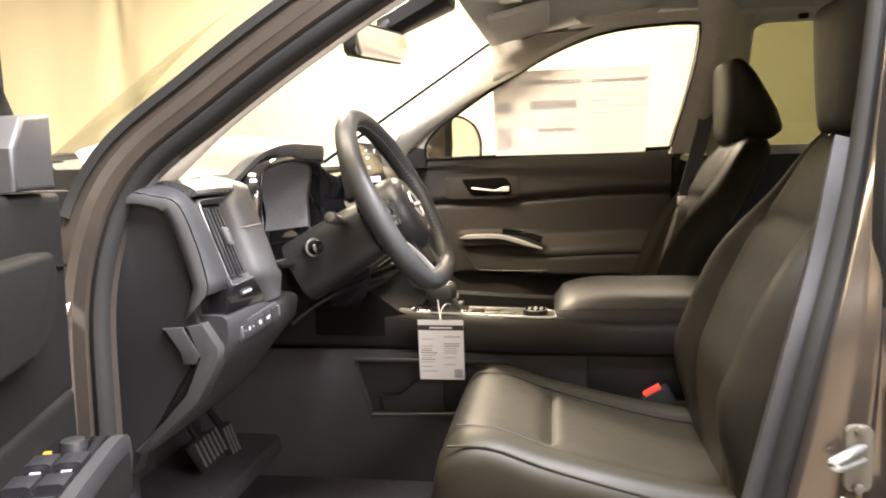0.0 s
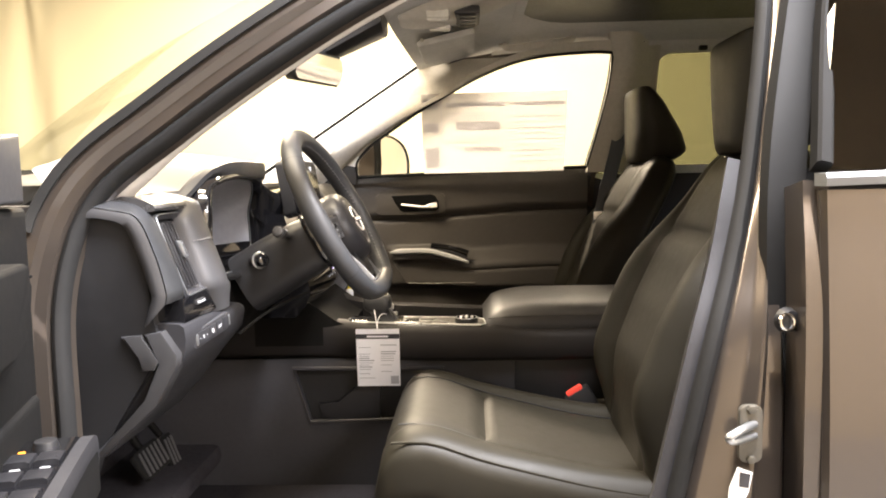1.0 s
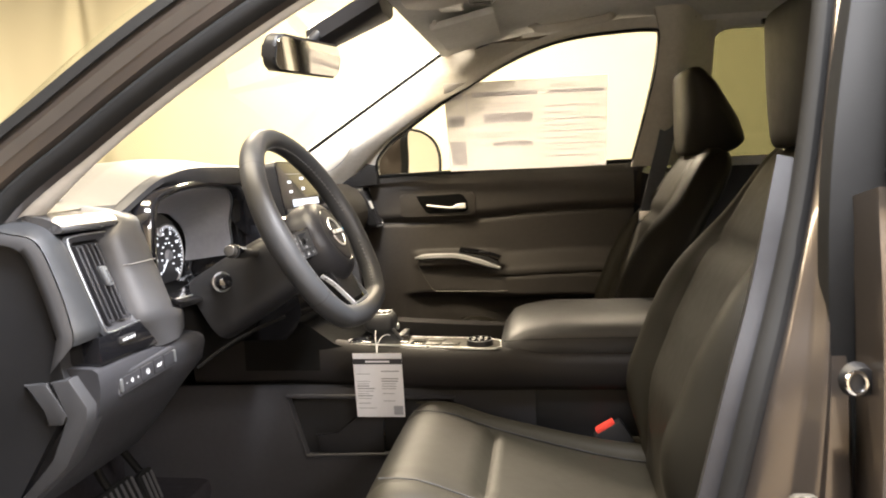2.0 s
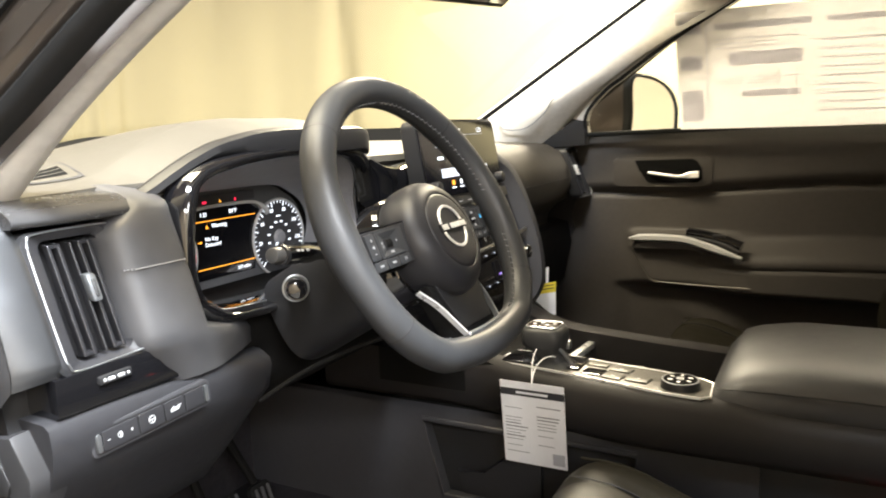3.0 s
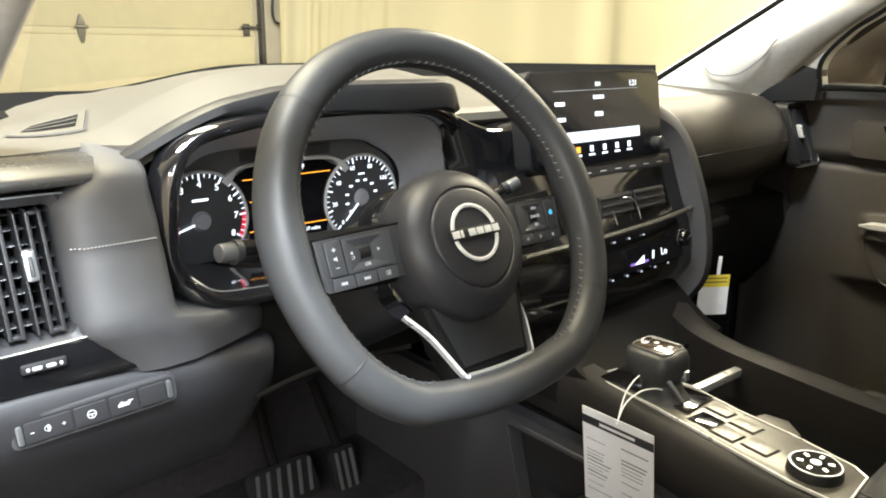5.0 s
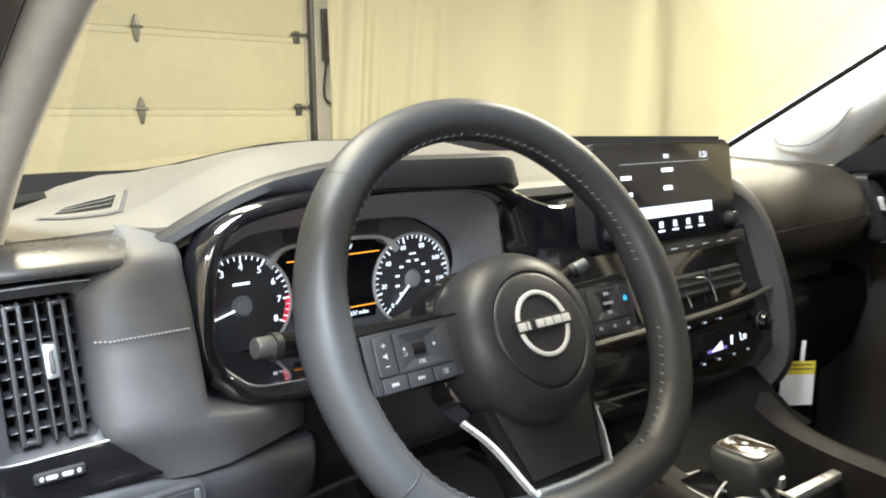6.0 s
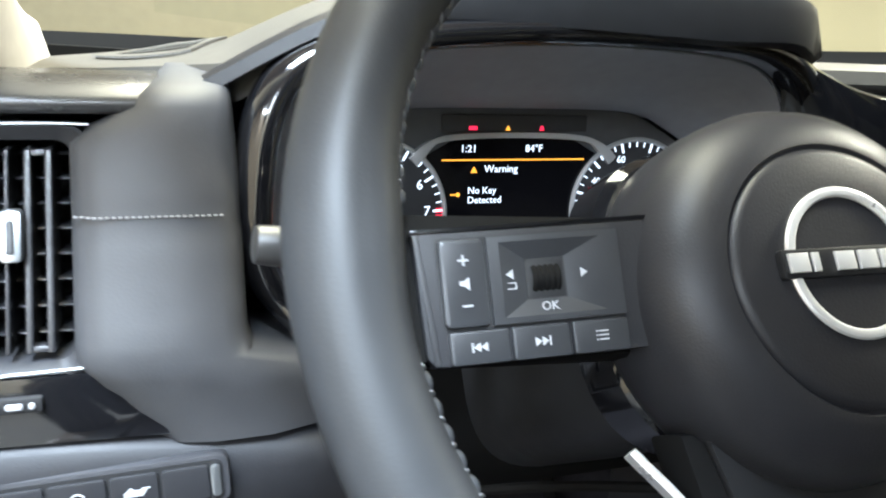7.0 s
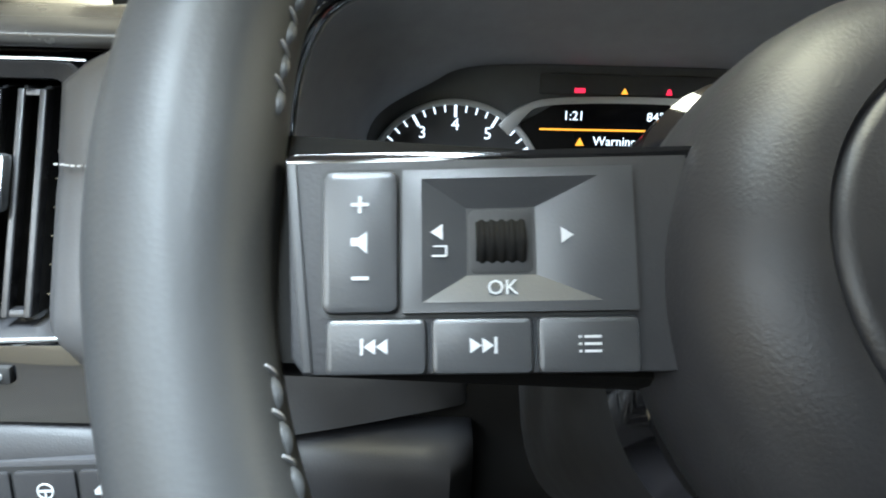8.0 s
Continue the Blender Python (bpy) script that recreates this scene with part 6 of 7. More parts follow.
# side walls: padded upper band over a plain lower panel with an open pocket
rows = []
for k in range(30):
    t = k / 29
    x = lerp(-0.42, 0.56, t)
    zt = lerp(0.865, 0.833, smooth(0, 0.46, t)) + 0.03 * smooth(0.12, 0, t) - 0.012 * smooth(0.70, 0.80, t)
    y = lerp(-0.118, -0.170, smooth(0.25, 0.63, t))
    zb = 0.750
    rows.append([vec(x, y + 0.03, zt), vec(x, y + 0.006, zt), vec(x, y - 0.004, zt - 0.006), vec(x, y - 0.010, zt - 0.018), vec(x, y - 0.010, zb + 0.012), vec(x, y - 0.002, zb), vec(x, y + 0.03, zb)])
part("driver_side_band", loft(B(), rows), CONSOLE, con, "charcoal padded side band", sharp=60)
bm = B()
poly_i = [(-0.168, 0.598), (0.14, 0.606), (0.155, 0.728), (-0.205, 0.730)]
va = {}
for d in (-0.150, -0.128):
    o = [bm.verts.new(vec(x, d, z)) for x, z in ((-0.60, 0.44), (0.60, 0.44), (0.60, 0.748), (-0.60, 0.748))]
    i = [bm.verts.new(vec(x, d, z)) for x, z in poly_i]
    for k in range(4):
        bm.faces.new((o[k], o[(k + 1) % 4], i[(k + 1) % 4], i[k]))
    va[d] = i
for k in range(4):
    bm.faces.new((va[-0.150][k], va[-0.150][(k + 1) % 4], va[-0.128][(k + 1) % 4], va[-0.128][k]))
part("driver_side_panel", bm, SOFT2, con, "dark lower side panel with an open pocket")
bm = sweep(B(), [vec(x, -0.151, z) for x, z in poly_i], round_section(0.0030, 0.0050, 8), (0, -1, 0), closed=True)
part("pocket_rim", bm, SOFT2, con, "charcoal pocket rim")
bm = box(B(), -0.02, -0.075, 0.66, 0.40, 0.10, 0.16, 0.01)
part("pocket_lining", bm, DARK, con, "dark pocket lining")
part("pocket_insert", prism(B(), [(-0.150, 0.640), (-0.10, 0.640), (-0.05, 0.69), (0.0, 0.69), (0.0, 0.60), (-0.14, 0.60)], -0.135, -0.126, "xz", 0.003), SOFT, con, "grey insert in the pocket")
part("passenger_side_panel", box(B(), 0.0, 0.135, 0.60, 1.2, 0.03, 0.32, 0.01), CARPET, con, "dark lower side panel")
# passenger-side rail of the console
bm = sweep(B(), curve_pts([(-0.30, 0.205, 0.93), (-0.17, 0.185, 0.855), (-0.05, 0.115, 0.834), (0.10, 0.100, 0.824), (0.30, 0.095, 0.815)], 40), [(0.012, -0.020), (0.018, 0.0), (0.012, 0.022), (-0.10, 0.026), (-0.10, -0.02)], (0, 0, 1))
part("side_rail", bm, CONSOLE, con, "charcoal padded side rail", sharp=60)
bm = box(B(), 0.02, 0.0, 0.735, 0.62, 0.24, 0.06, 0.01)
# Tray and front slope are near-black to carry the console's shade.
part("tray_floor", bm, MATTE, con, "console tray, near-black as if shaded")
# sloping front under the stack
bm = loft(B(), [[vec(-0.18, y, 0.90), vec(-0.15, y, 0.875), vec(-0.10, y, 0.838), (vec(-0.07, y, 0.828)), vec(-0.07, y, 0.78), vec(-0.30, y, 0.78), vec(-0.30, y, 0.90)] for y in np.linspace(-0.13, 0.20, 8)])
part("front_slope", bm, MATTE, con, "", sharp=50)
# grey switch plate with chrome edge
TZ = 0.835
plate_pts = [(-0.085, -0.118), (0.02, -0.132), (0.20, -0.168), (0.245, -0.170), (0.256, -0.160), (0.252, -0.100), (0.235, -0.088), (0.17, -0.073), (0.09, -0.062), (0.02, -0.046), (-0.070, -0.052)]
part("switch_plate", prism(B(), plate_pts, TZ - 0.006, TZ, "xy", 0.002), GREYTRIM, con, "grey metal-look switch plate")
part("plate_edge", sweep(B(), [vec(x, y, TZ) for x, y in plate_pts], [(0.0012, -0.0011), (0.0016, 0.0), (0.0012, 0.0011), (-0.002, 0.0011), (-0.002, -0.0011)], (0, 0, 1), closed=True), BRIGHT, con, "bright edge of the switch plate")
for x, y, w, d, mt, lab in ((0.080, -0.116, 0.030, 0.028, PIANO, "glossy start button"), (0.112, -0.126, 0.030, 0.024, GREYTRIM, "grey console button"), (0.078, -0.080, 0.032, 0.018, GREYTRIM, "grey console button"), (0.150, -0.126, 0.032, 0.024, GREYTRIM, "grey console button"), (0.117, -0.092, 0.032, 0.020, GREYTRIM, "grey console button")):
    part("button_gap", box(B(), 0, 0, TZ + 0.0002, w + 0.0024, d + 0.0024, 0.001, 0, m=pose(x, y, 0, 0, 0, -9)), DARK, con, "dark gap round a button")
    part("console_button", box(B(), 0, 0, TZ + 0.0006, w, d, 0.0036, 0.0014, m=pose(x, y, 0, 0, 0, -9)), mt, con, lab)
pieces("button_mark", [box(B(), 0, 0, TZ + 0.0025, 0.005, 0.0025, 0.0005, 0, m=pose(x, y, 0, 0, 0, -9)) for x, y in ((0.112, -0.126), (0.117, -0.092), (0.150, -0.126))], ICON, con, "small pale button mark")
# drive mode dial
DX, DY = 0.211, -0.131
kn = part("mode_dial", disc(B(), (DX, DY, TZ - 0.002), (0, 0, 1), 0.0280, 0.013, 56, 0.0270, 0.003), HARD, con, "round black drive mode dial")
part("dial_ring", ring(B(), (DX, DY, TZ + 0.0105), (0, 0, 1), 0.0252, 0.0010, 56, 6), SATIN, kn, "chrome dial ring")
part("dial_top", disc(B(), (DX, DY, TZ + 0.0095), (0, 0, 1), 0.0240, 0.0022, 48, 0.0232), PIANO, kn, "glossy dial top")
for k in range(6):
    a = 2 * math.pi * k / 6 + 0.5
    part("dial_mark", box(B(), 0, 0, TZ + 0.0120, 0.0062, 0.0040, 0.0008, 0.0003, 1, m=pose(DX + 0.0150 * math.cos(a), DY + 0.0150 * math.sin(a), 0, 0, 0, math.degrees(a))), BRIGHT, kn, "bright dial symbol")
part("dial_mark", disc(B(), (DX, DY, TZ + 0.0117), (0, 0, 1), 0.0055, 0.0008, 20), SATIN, kn, "bright dial centre")
# open tray beside the plate, with a divider strip and one pale cup rim
part("divider_strip", box(B(), 0.0, 0, 0.818, 0.013, 0.108, 0.012, 0.003, m=pose(0.015, 0.032, 0, 0, 0, -4)), BRIGHT, con, "satin divider strip")
# Near-black to pass for the shade of a deep well.
part("cup_tray", box(B(), 0.10, 0.035, 0.770, 0.25, 0.10, 0.016, 0.006), VOID, con, "tray, near-black for the shade of a deep well")
part("cup_tongue", prism(B(), [(0.092, -0.052), (0.150, -0.058), (0.158, -0.034), (0.132, -0.010), (0.104, -0.014)], 0.812, 0.820, "xy", 0.003), GREYTRIM, con, "grey tongue of the cup holder")
# armrest box with padded lid
bm = B()
box(bm, 0.50, 0.0, 0.69, 0.36, 0.31, 0.25, 0.012)
part("armrest_box", bm, HARD, con, "charcoal box under the armrest")
rings = []
for t in np.linspace(0, 1, 18):
    x = lerp(0.252, 0.66, t)
    e = math.sqrt(max(0.0, 1 - (1 - min(1, t / 0.12)) ** 2)) * 0.8 + 0.2
    ringp = []
    for j in range(40):
        a = 2 * math.pi * j / 40
        cc, ss = math.cos(a), math.sin(a)
        ringp.append(vec(x, 0.0 + 0.162 * (0.9 + 0.1 * e) * math.copysign(abs(cc) ** 0.45, cc), 0.838 + 0.048 * e * math.copysign(abs(ss) ** 0.65, ss) - 0.015 * smooth(0.3, 0.0, t)))
    rings.append(ringp)
lid = part("armrest_lid", loft(B(), rings), PAD_LEATHER, con, "black leather padded armrest lid", sharp=70)
part("lid_seam", tube(B(), curve_pts([(0.262, -0.153, 0.846), (0.36, -0.1625, 0.852), (0.60, -0.1625, 0.853)], 20), 0.0011, 5), DARK, con, "sewn lid seam")
bm = prism(B(), [(0.335, 0.752), (0.66, 0.752), (0.66, 0.818), (0.31, 0.818)], -0.170, -0.150, "xz", 0.004)
part("box_side", bm, CONSOLE, con, "charcoal armrest box side")

# gear selector
gs = thing("gear_selector", "black leather gear selector with glossy top and chrome front", "gear selector", (-0.01, -0.08, TZ))
rings = []
KX, KY = -0.005, -0.095
for z, cx, cy, lx, ly, e in ((TZ, 0.020, -0.004, 0.034, 0.026, 0.8), (TZ + 0.010, 0.014, -0.002, 0.026, 0.022, 0.8), (TZ + 0.020, 0.006, 0.0, 0.024, 0.023, 0.7), (TZ + 0.026, 0.002, 0.0, 0.030, 0.029, 0.6), (TZ + 0.034, 0.001, 0.0, 0.034, 0.032, 0.5), (TZ + 0.048, 0.0, 0.0, 0.034, 0.033, 0.5), (TZ + 0.057, -0.001, 0.0, 0.032, 0.031, 0.5), (TZ + 0.061, -0.001, 0.0, 0.028, 0.027, 0.5), (TZ + 0.0622, -0.001, 0.0, 0.020, 0.020, 0.5)):
    rings.append([vec(KX + cx + lx * math.copysign(abs(math.cos(a)) ** e, math.cos(a)), KY + cy + ly * math.copysign(abs(math.sin(a)) ** e, math.sin(a)), z) for a in (2 * math.pi * j / 48 for j in range(48))])
part("knob", loft(B(), rings), WHEEL_LEATHER, gs, "black selector knob", sharp=60)
part("top_plate", prism(B(), rrect(KX - 0.026, KY - 0.022, KX + 0.024, KY + 0.022, 0.009, 5), TZ + 0.0612, TZ + 0.0634, "xy", 0.001), AMBER, gs, "glossy top plate with gear legend")
part("plate_rim", tube(B(), [vec(x, y, TZ + 0.0628) for x, y in rrect(KX - 0.0265, KY - 0.0225, KX + 0.0245, KY + 0.0225, 0.009, 5)], 0.0008, 6, True), SATIN, gs, "thin bright rim of the top plate")
for k in range(4):
    part("legend", box(B(), KX - 0.016 + 0.010 * k, KY + (0.005 if k % 2 else -0.004), TZ + 0.0636, 0.005, 0.006, 0.0005, 0), GREYINK, gs, "pale gear legend mark")
part("front_blade", sweep(B(), curve_pts([(KX + 0.028, KY - 0.022, TZ + 0.034), (KX + 0.038, KY - 0.016, TZ + 0.020), (KX + 0.046, KY - 0.010, TZ + 0.006)], 12), [(0.002, -0.0025), (0.003, 0), (0.002, 0.0025), (-0.002, 0.0025), (-0.002, -0.0025)], (1, -0.4, 0.4)), SATIN, gs, "satin blade at the knob's foot")
part("release_button", box(B(), KX + 0.034, KY + 0.012, TZ + 0.030, 0.008, 0.012, 0.014, 0.003), SATIN, gs, "pale release button")
part("base_gate", box(B(), -0.008, -0.088, TZ + 0.001, 0.13, 0.060, 0.006, 0.0025), PIANO, gs, "glossy selector gate")

# hang tag on its string
tag = thing("hang_tag", "white paper hang tag with black heading, tied to the gear selector", "tag", (0.005, -0.18, 0.69))
TG = facing((0.0035, -0.176, 0.7605), (0.100, 0.003, -0.001), (-0.004, -0.024, 0.142))
part("card", prism(B(), rrect(-0.0505, -0.0715, 0.0505, 0.0715, 0.001), 0, 0.0006, "xy", 0, m=TG), PAPER, tag)
part("heading", quad(B(), TG, -0.0503, 0.0475, 0.0503, 0.0595, 0.0008), INK, tag, "black heading band")
bm = B()
quad(bm, TG, -0.025, 0.0515, 0.025, 0.0555, 0.0010)
part("heading_bar", bm, PAPER, tag, "white bars of writing")
bm = B()
rnd = random.Random(4)
y = 0.042
while y > -0.062:
    for x0, x1 in ((-0.045, 0.0), (0.006, 0.045)):
        if x0 > 0 and y < -0.035:
            continue
        if rnd.random() > 0.4:
            quad(bm, TG, x0, y, lerp(x0, x1, rnd.uniform(0.5, 1)), y + (0.0020 if rnd.random() > 0.8 else 0.0011), 0.0008)
    y -= 0.0055
part("text_bar", bm, TAGINK, tag, "grey bars of small print")
bm = quad(B(), TG, 0.028, -0.066, 0.047, -0.046, 0.0008)
part("grey_square", bm, GREYINK, tag, "grey printed square")
part("string", tube(B(), curve_pts([TG @ vec(0, 0.066, 0.001), (0.004, -0.172, 0.846), (0.008, -0.15, 0.856), (0.014, -0.128, 0.856), (0.02, -0.110, 0.850)], 24), 0.0009, 6), PAPER, tag, "white string")
part("string", tube(B(), curve_pts([TG @ vec(0.001, 0.066, 0.0015), (-0.001, -0.168, 0.852), (-0.006, -0.145, 0.862), (-0.010, -0.122, 0.864), (-0.012, -0.106, 0.856)], 24), 0.0009, 6), PAPER, tag, "white string")
tag2 = thing("hang_tag", "yellow and white paper tag hanging by the centre stack", "tag", (-0.155, 0.32, 0.80))
T2 = facing((-0.150, 0.312, 0.848), (0.075, 0.11, 0.0), (0, 0, 1))
part("card", prism(B(), rrect(-0.028, -0.048, 0.028, 0.026, 0.001), 0, 0.0006, "xy", 0, m=T2), PAPER, tag2)
part("heading", quad(B(), T2, -0.028, 0.004, 0.028, 0.026, 0.0009), YELLOW, tag2, "yellow heading band")
bm = B()
for y in (0.019, 0.012):
    quad(bm, T2, -0.023, y, 0.023, y + 0.0018, 0.0012)
part("text_bar", bm, INK, tag2, "dark bars of writing")
part("strap", prism(B(), [(0.002, 0.024), (0.009, 0.024), (0.010, 0.06), (0.003, 0.06)], 0, 0.0006, "xy", 0, m=T2), PAPER, tag2, "white strap")

# ---- seats ----
def seat_ring(w, t, bump, n=72, under=1.0, gr=0.0):
    """A cross-section of a seat: (across, height), with raised bolsters at both sides."""
    out = []
    for k in range(n):
        a = 2 * math.pi * k / n
        c, s = math.cos(a), math.sin(a)
        u = math.copysign(abs(c) ** 0.42, c)
        h = math.copysign(abs(s) ** 0.5, s) * (t if s > 0 else t * under)
        if s > 0:
            r = abs(u)
            h += bump * smooth(0.60, 0.80, r) * (1 - 0.75 * smooth(0.86, 1.0, r)) - 0.007 * math.exp(-(((r - 0.64) / 0.035) ** 2)) - gr * (1 - smooth(0.55, 0.64, r))
        out.append((u * w, h))
    return out


def seat(name, yc, label):
    s_ = thing(name, label, "car seat", (0.35, yc, 0.44), "front seats")

    def top(x):
        return lerp(0.742, 0.645, smooth(-0.1, 1.1, (x - 0.08) / 0.46)) + 0.012 * math.exp(-(((x - 0.15) / 0.06) ** 2))

    rings = []
    for x in np.linspace(0.052, 0.60, 46):
        t = (x - 0.052) / 0.548
        e = math.sqrt(max(0.0, 1 - (1 - min(1, t / 0.13)) ** 2))
        z = top(x) - 0.06 * (1 - e)
        th = 0.06 * (0.35 + 0.65 * e)
        g = 0.016 * math.exp(-(((x - 0.243) / 0.008) ** 2))
        rings.append([vec(x, yc + u, z - 0.06 + h) for u, h in seat_ring(0.245 * (0.90 + 0.10 * e), th, lerp(0.004, 0.022, t) * e, gr=g, under=1.5)])
    part("cushion", loft(B(), rings), SEAT_LEATHER, s_, "black leather seat cushion with raised bolsters", sharp=70)
    for s in (-1, 1):
        P = [(x, yc + s * 0.232, top(x) - 0.012) for x in np.linspace(0.085, 0.54, 16)]
        part("piping", tube(B(), P, 0.0022, 6), SEAT_LEATHER, s_, "sewn edge of the bolster")
        P = [(x, yc + s * 0.157, top(x) - 0.0045) for x in np.linspace(0.09, 0.53, 16)]
        part("cushion_seam", tube(B(), P, 0.0012, 5), DARK, s_, "sewn cushion seam")
    rings = [[vec(x, yc + u * k, z) for u, z in rrect(-0.235, 0.44, 0.235, zt, 0.03)] for x, zt, k in ((0.075, 0.60, 0.94), (0.10, 0.64, 1.0), (0.35, 0.60, 1.0), (0.60, 0.58, 1.0))]
    part("base", loft(B(), rings), SOFT, s_, "charcoal plastic seat base")
    # backrest along a leaning line
    line = [(0.64, 0.520), (0.72, 0.530), (0.82, 0.546), (0.92, 0.574), (1.02, 0.618), (1.10, 0.666), (1.17, 0.702), (1.215, 0.722)]
    zs, xs = [p[0] for p in line], [p[1] for p in line]
    rings = []
    for z in np.linspace(0.62, 1.225, 44):
        t = (z - 0.62) / 0.605
        e = math.sqrt(max(0.0, 1 - max(0, (t - 0.86) / 0.14) ** 2))
        w = lerp(0.245, 0.250, smooth(0, 0.4, t)) - 0.075 * smooth(0.55, 1.0, t)
        bump = 0.040 * smooth(0.0, 0.3, t) * (1 - smooth(0.55, 0.9, t))
        lum = 0.012 * math.exp(-(((z - 0.80) / 0.09) ** 2))
        g = 0.012 * math.exp(-(((z - 1.06) / 0.010) ** 2))
        rings.append([vec(float(np.interp(z, zs, xs)) + 0.05 - lum - h * (0.25 + 0.75 * e), yc + u * (0.75 + 0.25 * e), z) for u, h in seat_ring(w, 0.05, bump, under=1.4, gr=g)])
    part("backrest", loft(B(), rings), SEAT_LEATHER, s_, "black leather backrest with side bolsters", sharp=70)
    part("headrest", B_headrest(yc), SEAT_LEATHER, s_, "black leather headrest", sharp=70)
    for s in (-1, 1):
        part("headrest_post", tube(B(), [(0.735, yc + s * 0.06, 1.19), (0.748, yc + s * 0.06, 1.27)], 0.006, 10), CHROME, s_, "chrome headrest post")
    return s_


def B_headrest(yc):
    """A wedge with an upright front face, deep at its foot and thin at its top."""
    rings = []
    for k in range(26):
        t = 0.5 - 0.5 * math.cos(math.pi * k / 25)
        z = lerp(1.210, 1.428, t)
        e = max(0.0, 1 - abs(2 * t - 1) ** 7) ** 0.5
        w = lerp(0.108, 0.132, smooth(0, 0.5, t)) * (0.84 + 0.16 * e)
        d = float(np.interp(t, (0, 0.15, 0.4, 0.8, 1.0), (0.074, 0.083, 0.072, 0.045, 0.028))) * (0.55 + 0.45 * e)
        xc = 0.706 + 0.012 * (1 - e) + d
        rings.append([vec(xc + d * math.copysign(abs(math.cos(a)) ** 0.7, math.cos(a)), yc + w * math.copysign(abs(math.sin(a)) ** 0.6, math.sin(a)), z) for a in (2 * math.pi * j / 40 for j in range(40))])
    return loft(B(), rings)


seat("driver_seat", -0.432, "black leather driver seat with bolsters and headrest")
seat("passenger_seat", 0.432, "black leather passenger seat with bolsters and headrest")

# belt buckle and webbing
bk = thing("seat_belt_buckle", "black belt buckle with a red release button beside the driver seat", "belt buckle", (0.47, -0.187, 0.58))
BM = facing((0.468, -0.188, 0.668), (0.85, 0.0, 0.53), (-0.53, 0, 0.85))
part("body", box(B(), 0, 0, 0, 0.062, 0.090, 0.026, 0.006, m=BM @ pose(0, -0.03, 0)), HARD, bk)
part("release_button", box(B(), 0, 0, 0, 0.040, 0.014, 0.020, 0.004, m=BM @ pose(-0.002, 0.016, 0.0)), RED, bk, "red release button")
part("strap", box(B(), 0.505, -0.188, 0.59, 0.05, 0.012, 0.14, 0.004), GREYTRIM, bk, "grey buckle stem")
belt = thing("seat_belt", "dark grey seat belt hanging from the passenger centre pillar", "seat belt", (0.66, 0.66, 0.7))
bm = B()
sweep(bm, curve_pts([(0.725, 0.612, 1.36), (0.705, 0.615, 1.25), (0.668, 0.595, 1.12), (0.640, 0.545, 1.02), (0.630, 0.60, 0.80), (0.63, 0.68, 0.50)], 30), [(0.0009, -0.023), (0.0009, 0.023), (-0.0009, 0.023), (-0.0009, -0.023)], (0.15, -1, 0))
part("webbing", bm, BELT, belt)
part("upper_anchor", box(B(), 0.728, 0.612, 1.375, 0.05, 0.016, 0.07, 0.006), SOFT, belt, "charcoal belt anchor")
bm = box(B(), 0.645, 0.541, 1.045, 0.050, 0.008, 0.026, 0.002)
box(bm, 0.638, 0.541, 1.02, 0.018, 0.005, 0.035, 0.002)
part("tongue", bm, BRIGHT, belt, "bright belt tongue")

# ---- passenger door ----
pd = thing("passenger_door", "charcoal passenger door card with armrest, closed", "car door", (0.2, 0.78, 0.44))


def card_depth(x, z):
    """How far the door card stands in from its base: padded roll above, insert, armrest bolster and pocket below."""
    zc = 1.034 + 0.026 * smooth(-0.05, 0.50, x)
    d = 0.010 + 0.012 * smooth(zc, zc + 0.03, z) * (1 - 0.35 * smooth(1.13, 1.195, z))
    d -= 0.010 * math.exp(-(((z - zc) / 0.007) ** 2))
    za = 0.866 + 0.012 * smooth(0.1, 0.5, x)
    arm = smooth(0.07, 0.25, x)
    d += arm * 0.060 * smooth(za + 0.065, za + 0.005, z) * smooth(0.770, 0.800, z)
    d -= arm * 0.006 * math.exp(-(((z - za + 0.012) / 0.004) ** 2))
    pull = 1 - smooth(0.07, 0.25, x)
    d += pull * smooth(-0.075, -0.035, x) * (0.030 * smooth(0.945, 0.925, z) * smooth(0.880, 0.900, z) + 0.012 * smooth(0.905, 0.880, z) * smooth(0.790, 0.815, z))
    d -= 0.022 * smooth(0.805, 0.785, z) * smooth(-0.12, -0.06, x) * smooth(0.52, 0.44, x)
    d -= 0.060 * smooth(-0.14, -0.33, x) ** 2
    return d


rows = []
for x in np.linspace(-0.33, 0.628, 80):
    lift = 0.02 * (x - 0.2) / 0.8
    zs = list(np.linspace(0.46, 0.78, 14)) + list(np.linspace(0.79, 0.96, 36)) + list(np.linspace(0.965, 1.188, 44))
    row = [vec(x, 0.742 - card_depth(x, z), z + lift * smooth(1.08, 1.19, z)) for z in zs]
    rows.append([vec(x, 0.80, 0.46)] + row + [vec(x, row[-1].y + 0.010, row[-1].z + 0.005), vec(x, 0.80, row[-1].z + 0.002)])
part("door_card", loft(B(), rows), DOORCARD, pd, "charcoal padded door card with armrest and pocket, lightened as if lit", sharp=50)
line = curve_pts([(-0.052, 0.700, 0.895), (-0.040, 0.700, 0.868), (-0.018, 0.702, 0.832), (-0.004, 0.702, 0.8145), (0.02, 0.700, 0.812), (0.12, 0.683, 0.8125), (0.232, 0.668, 0.815)], 40)
part("pocket_line", sweep(B(), line, round_section(0.0028, 0.0016, 8), (0, -1, 0)), GREYTRIM, pd, "thin pale edge of the door pocket")
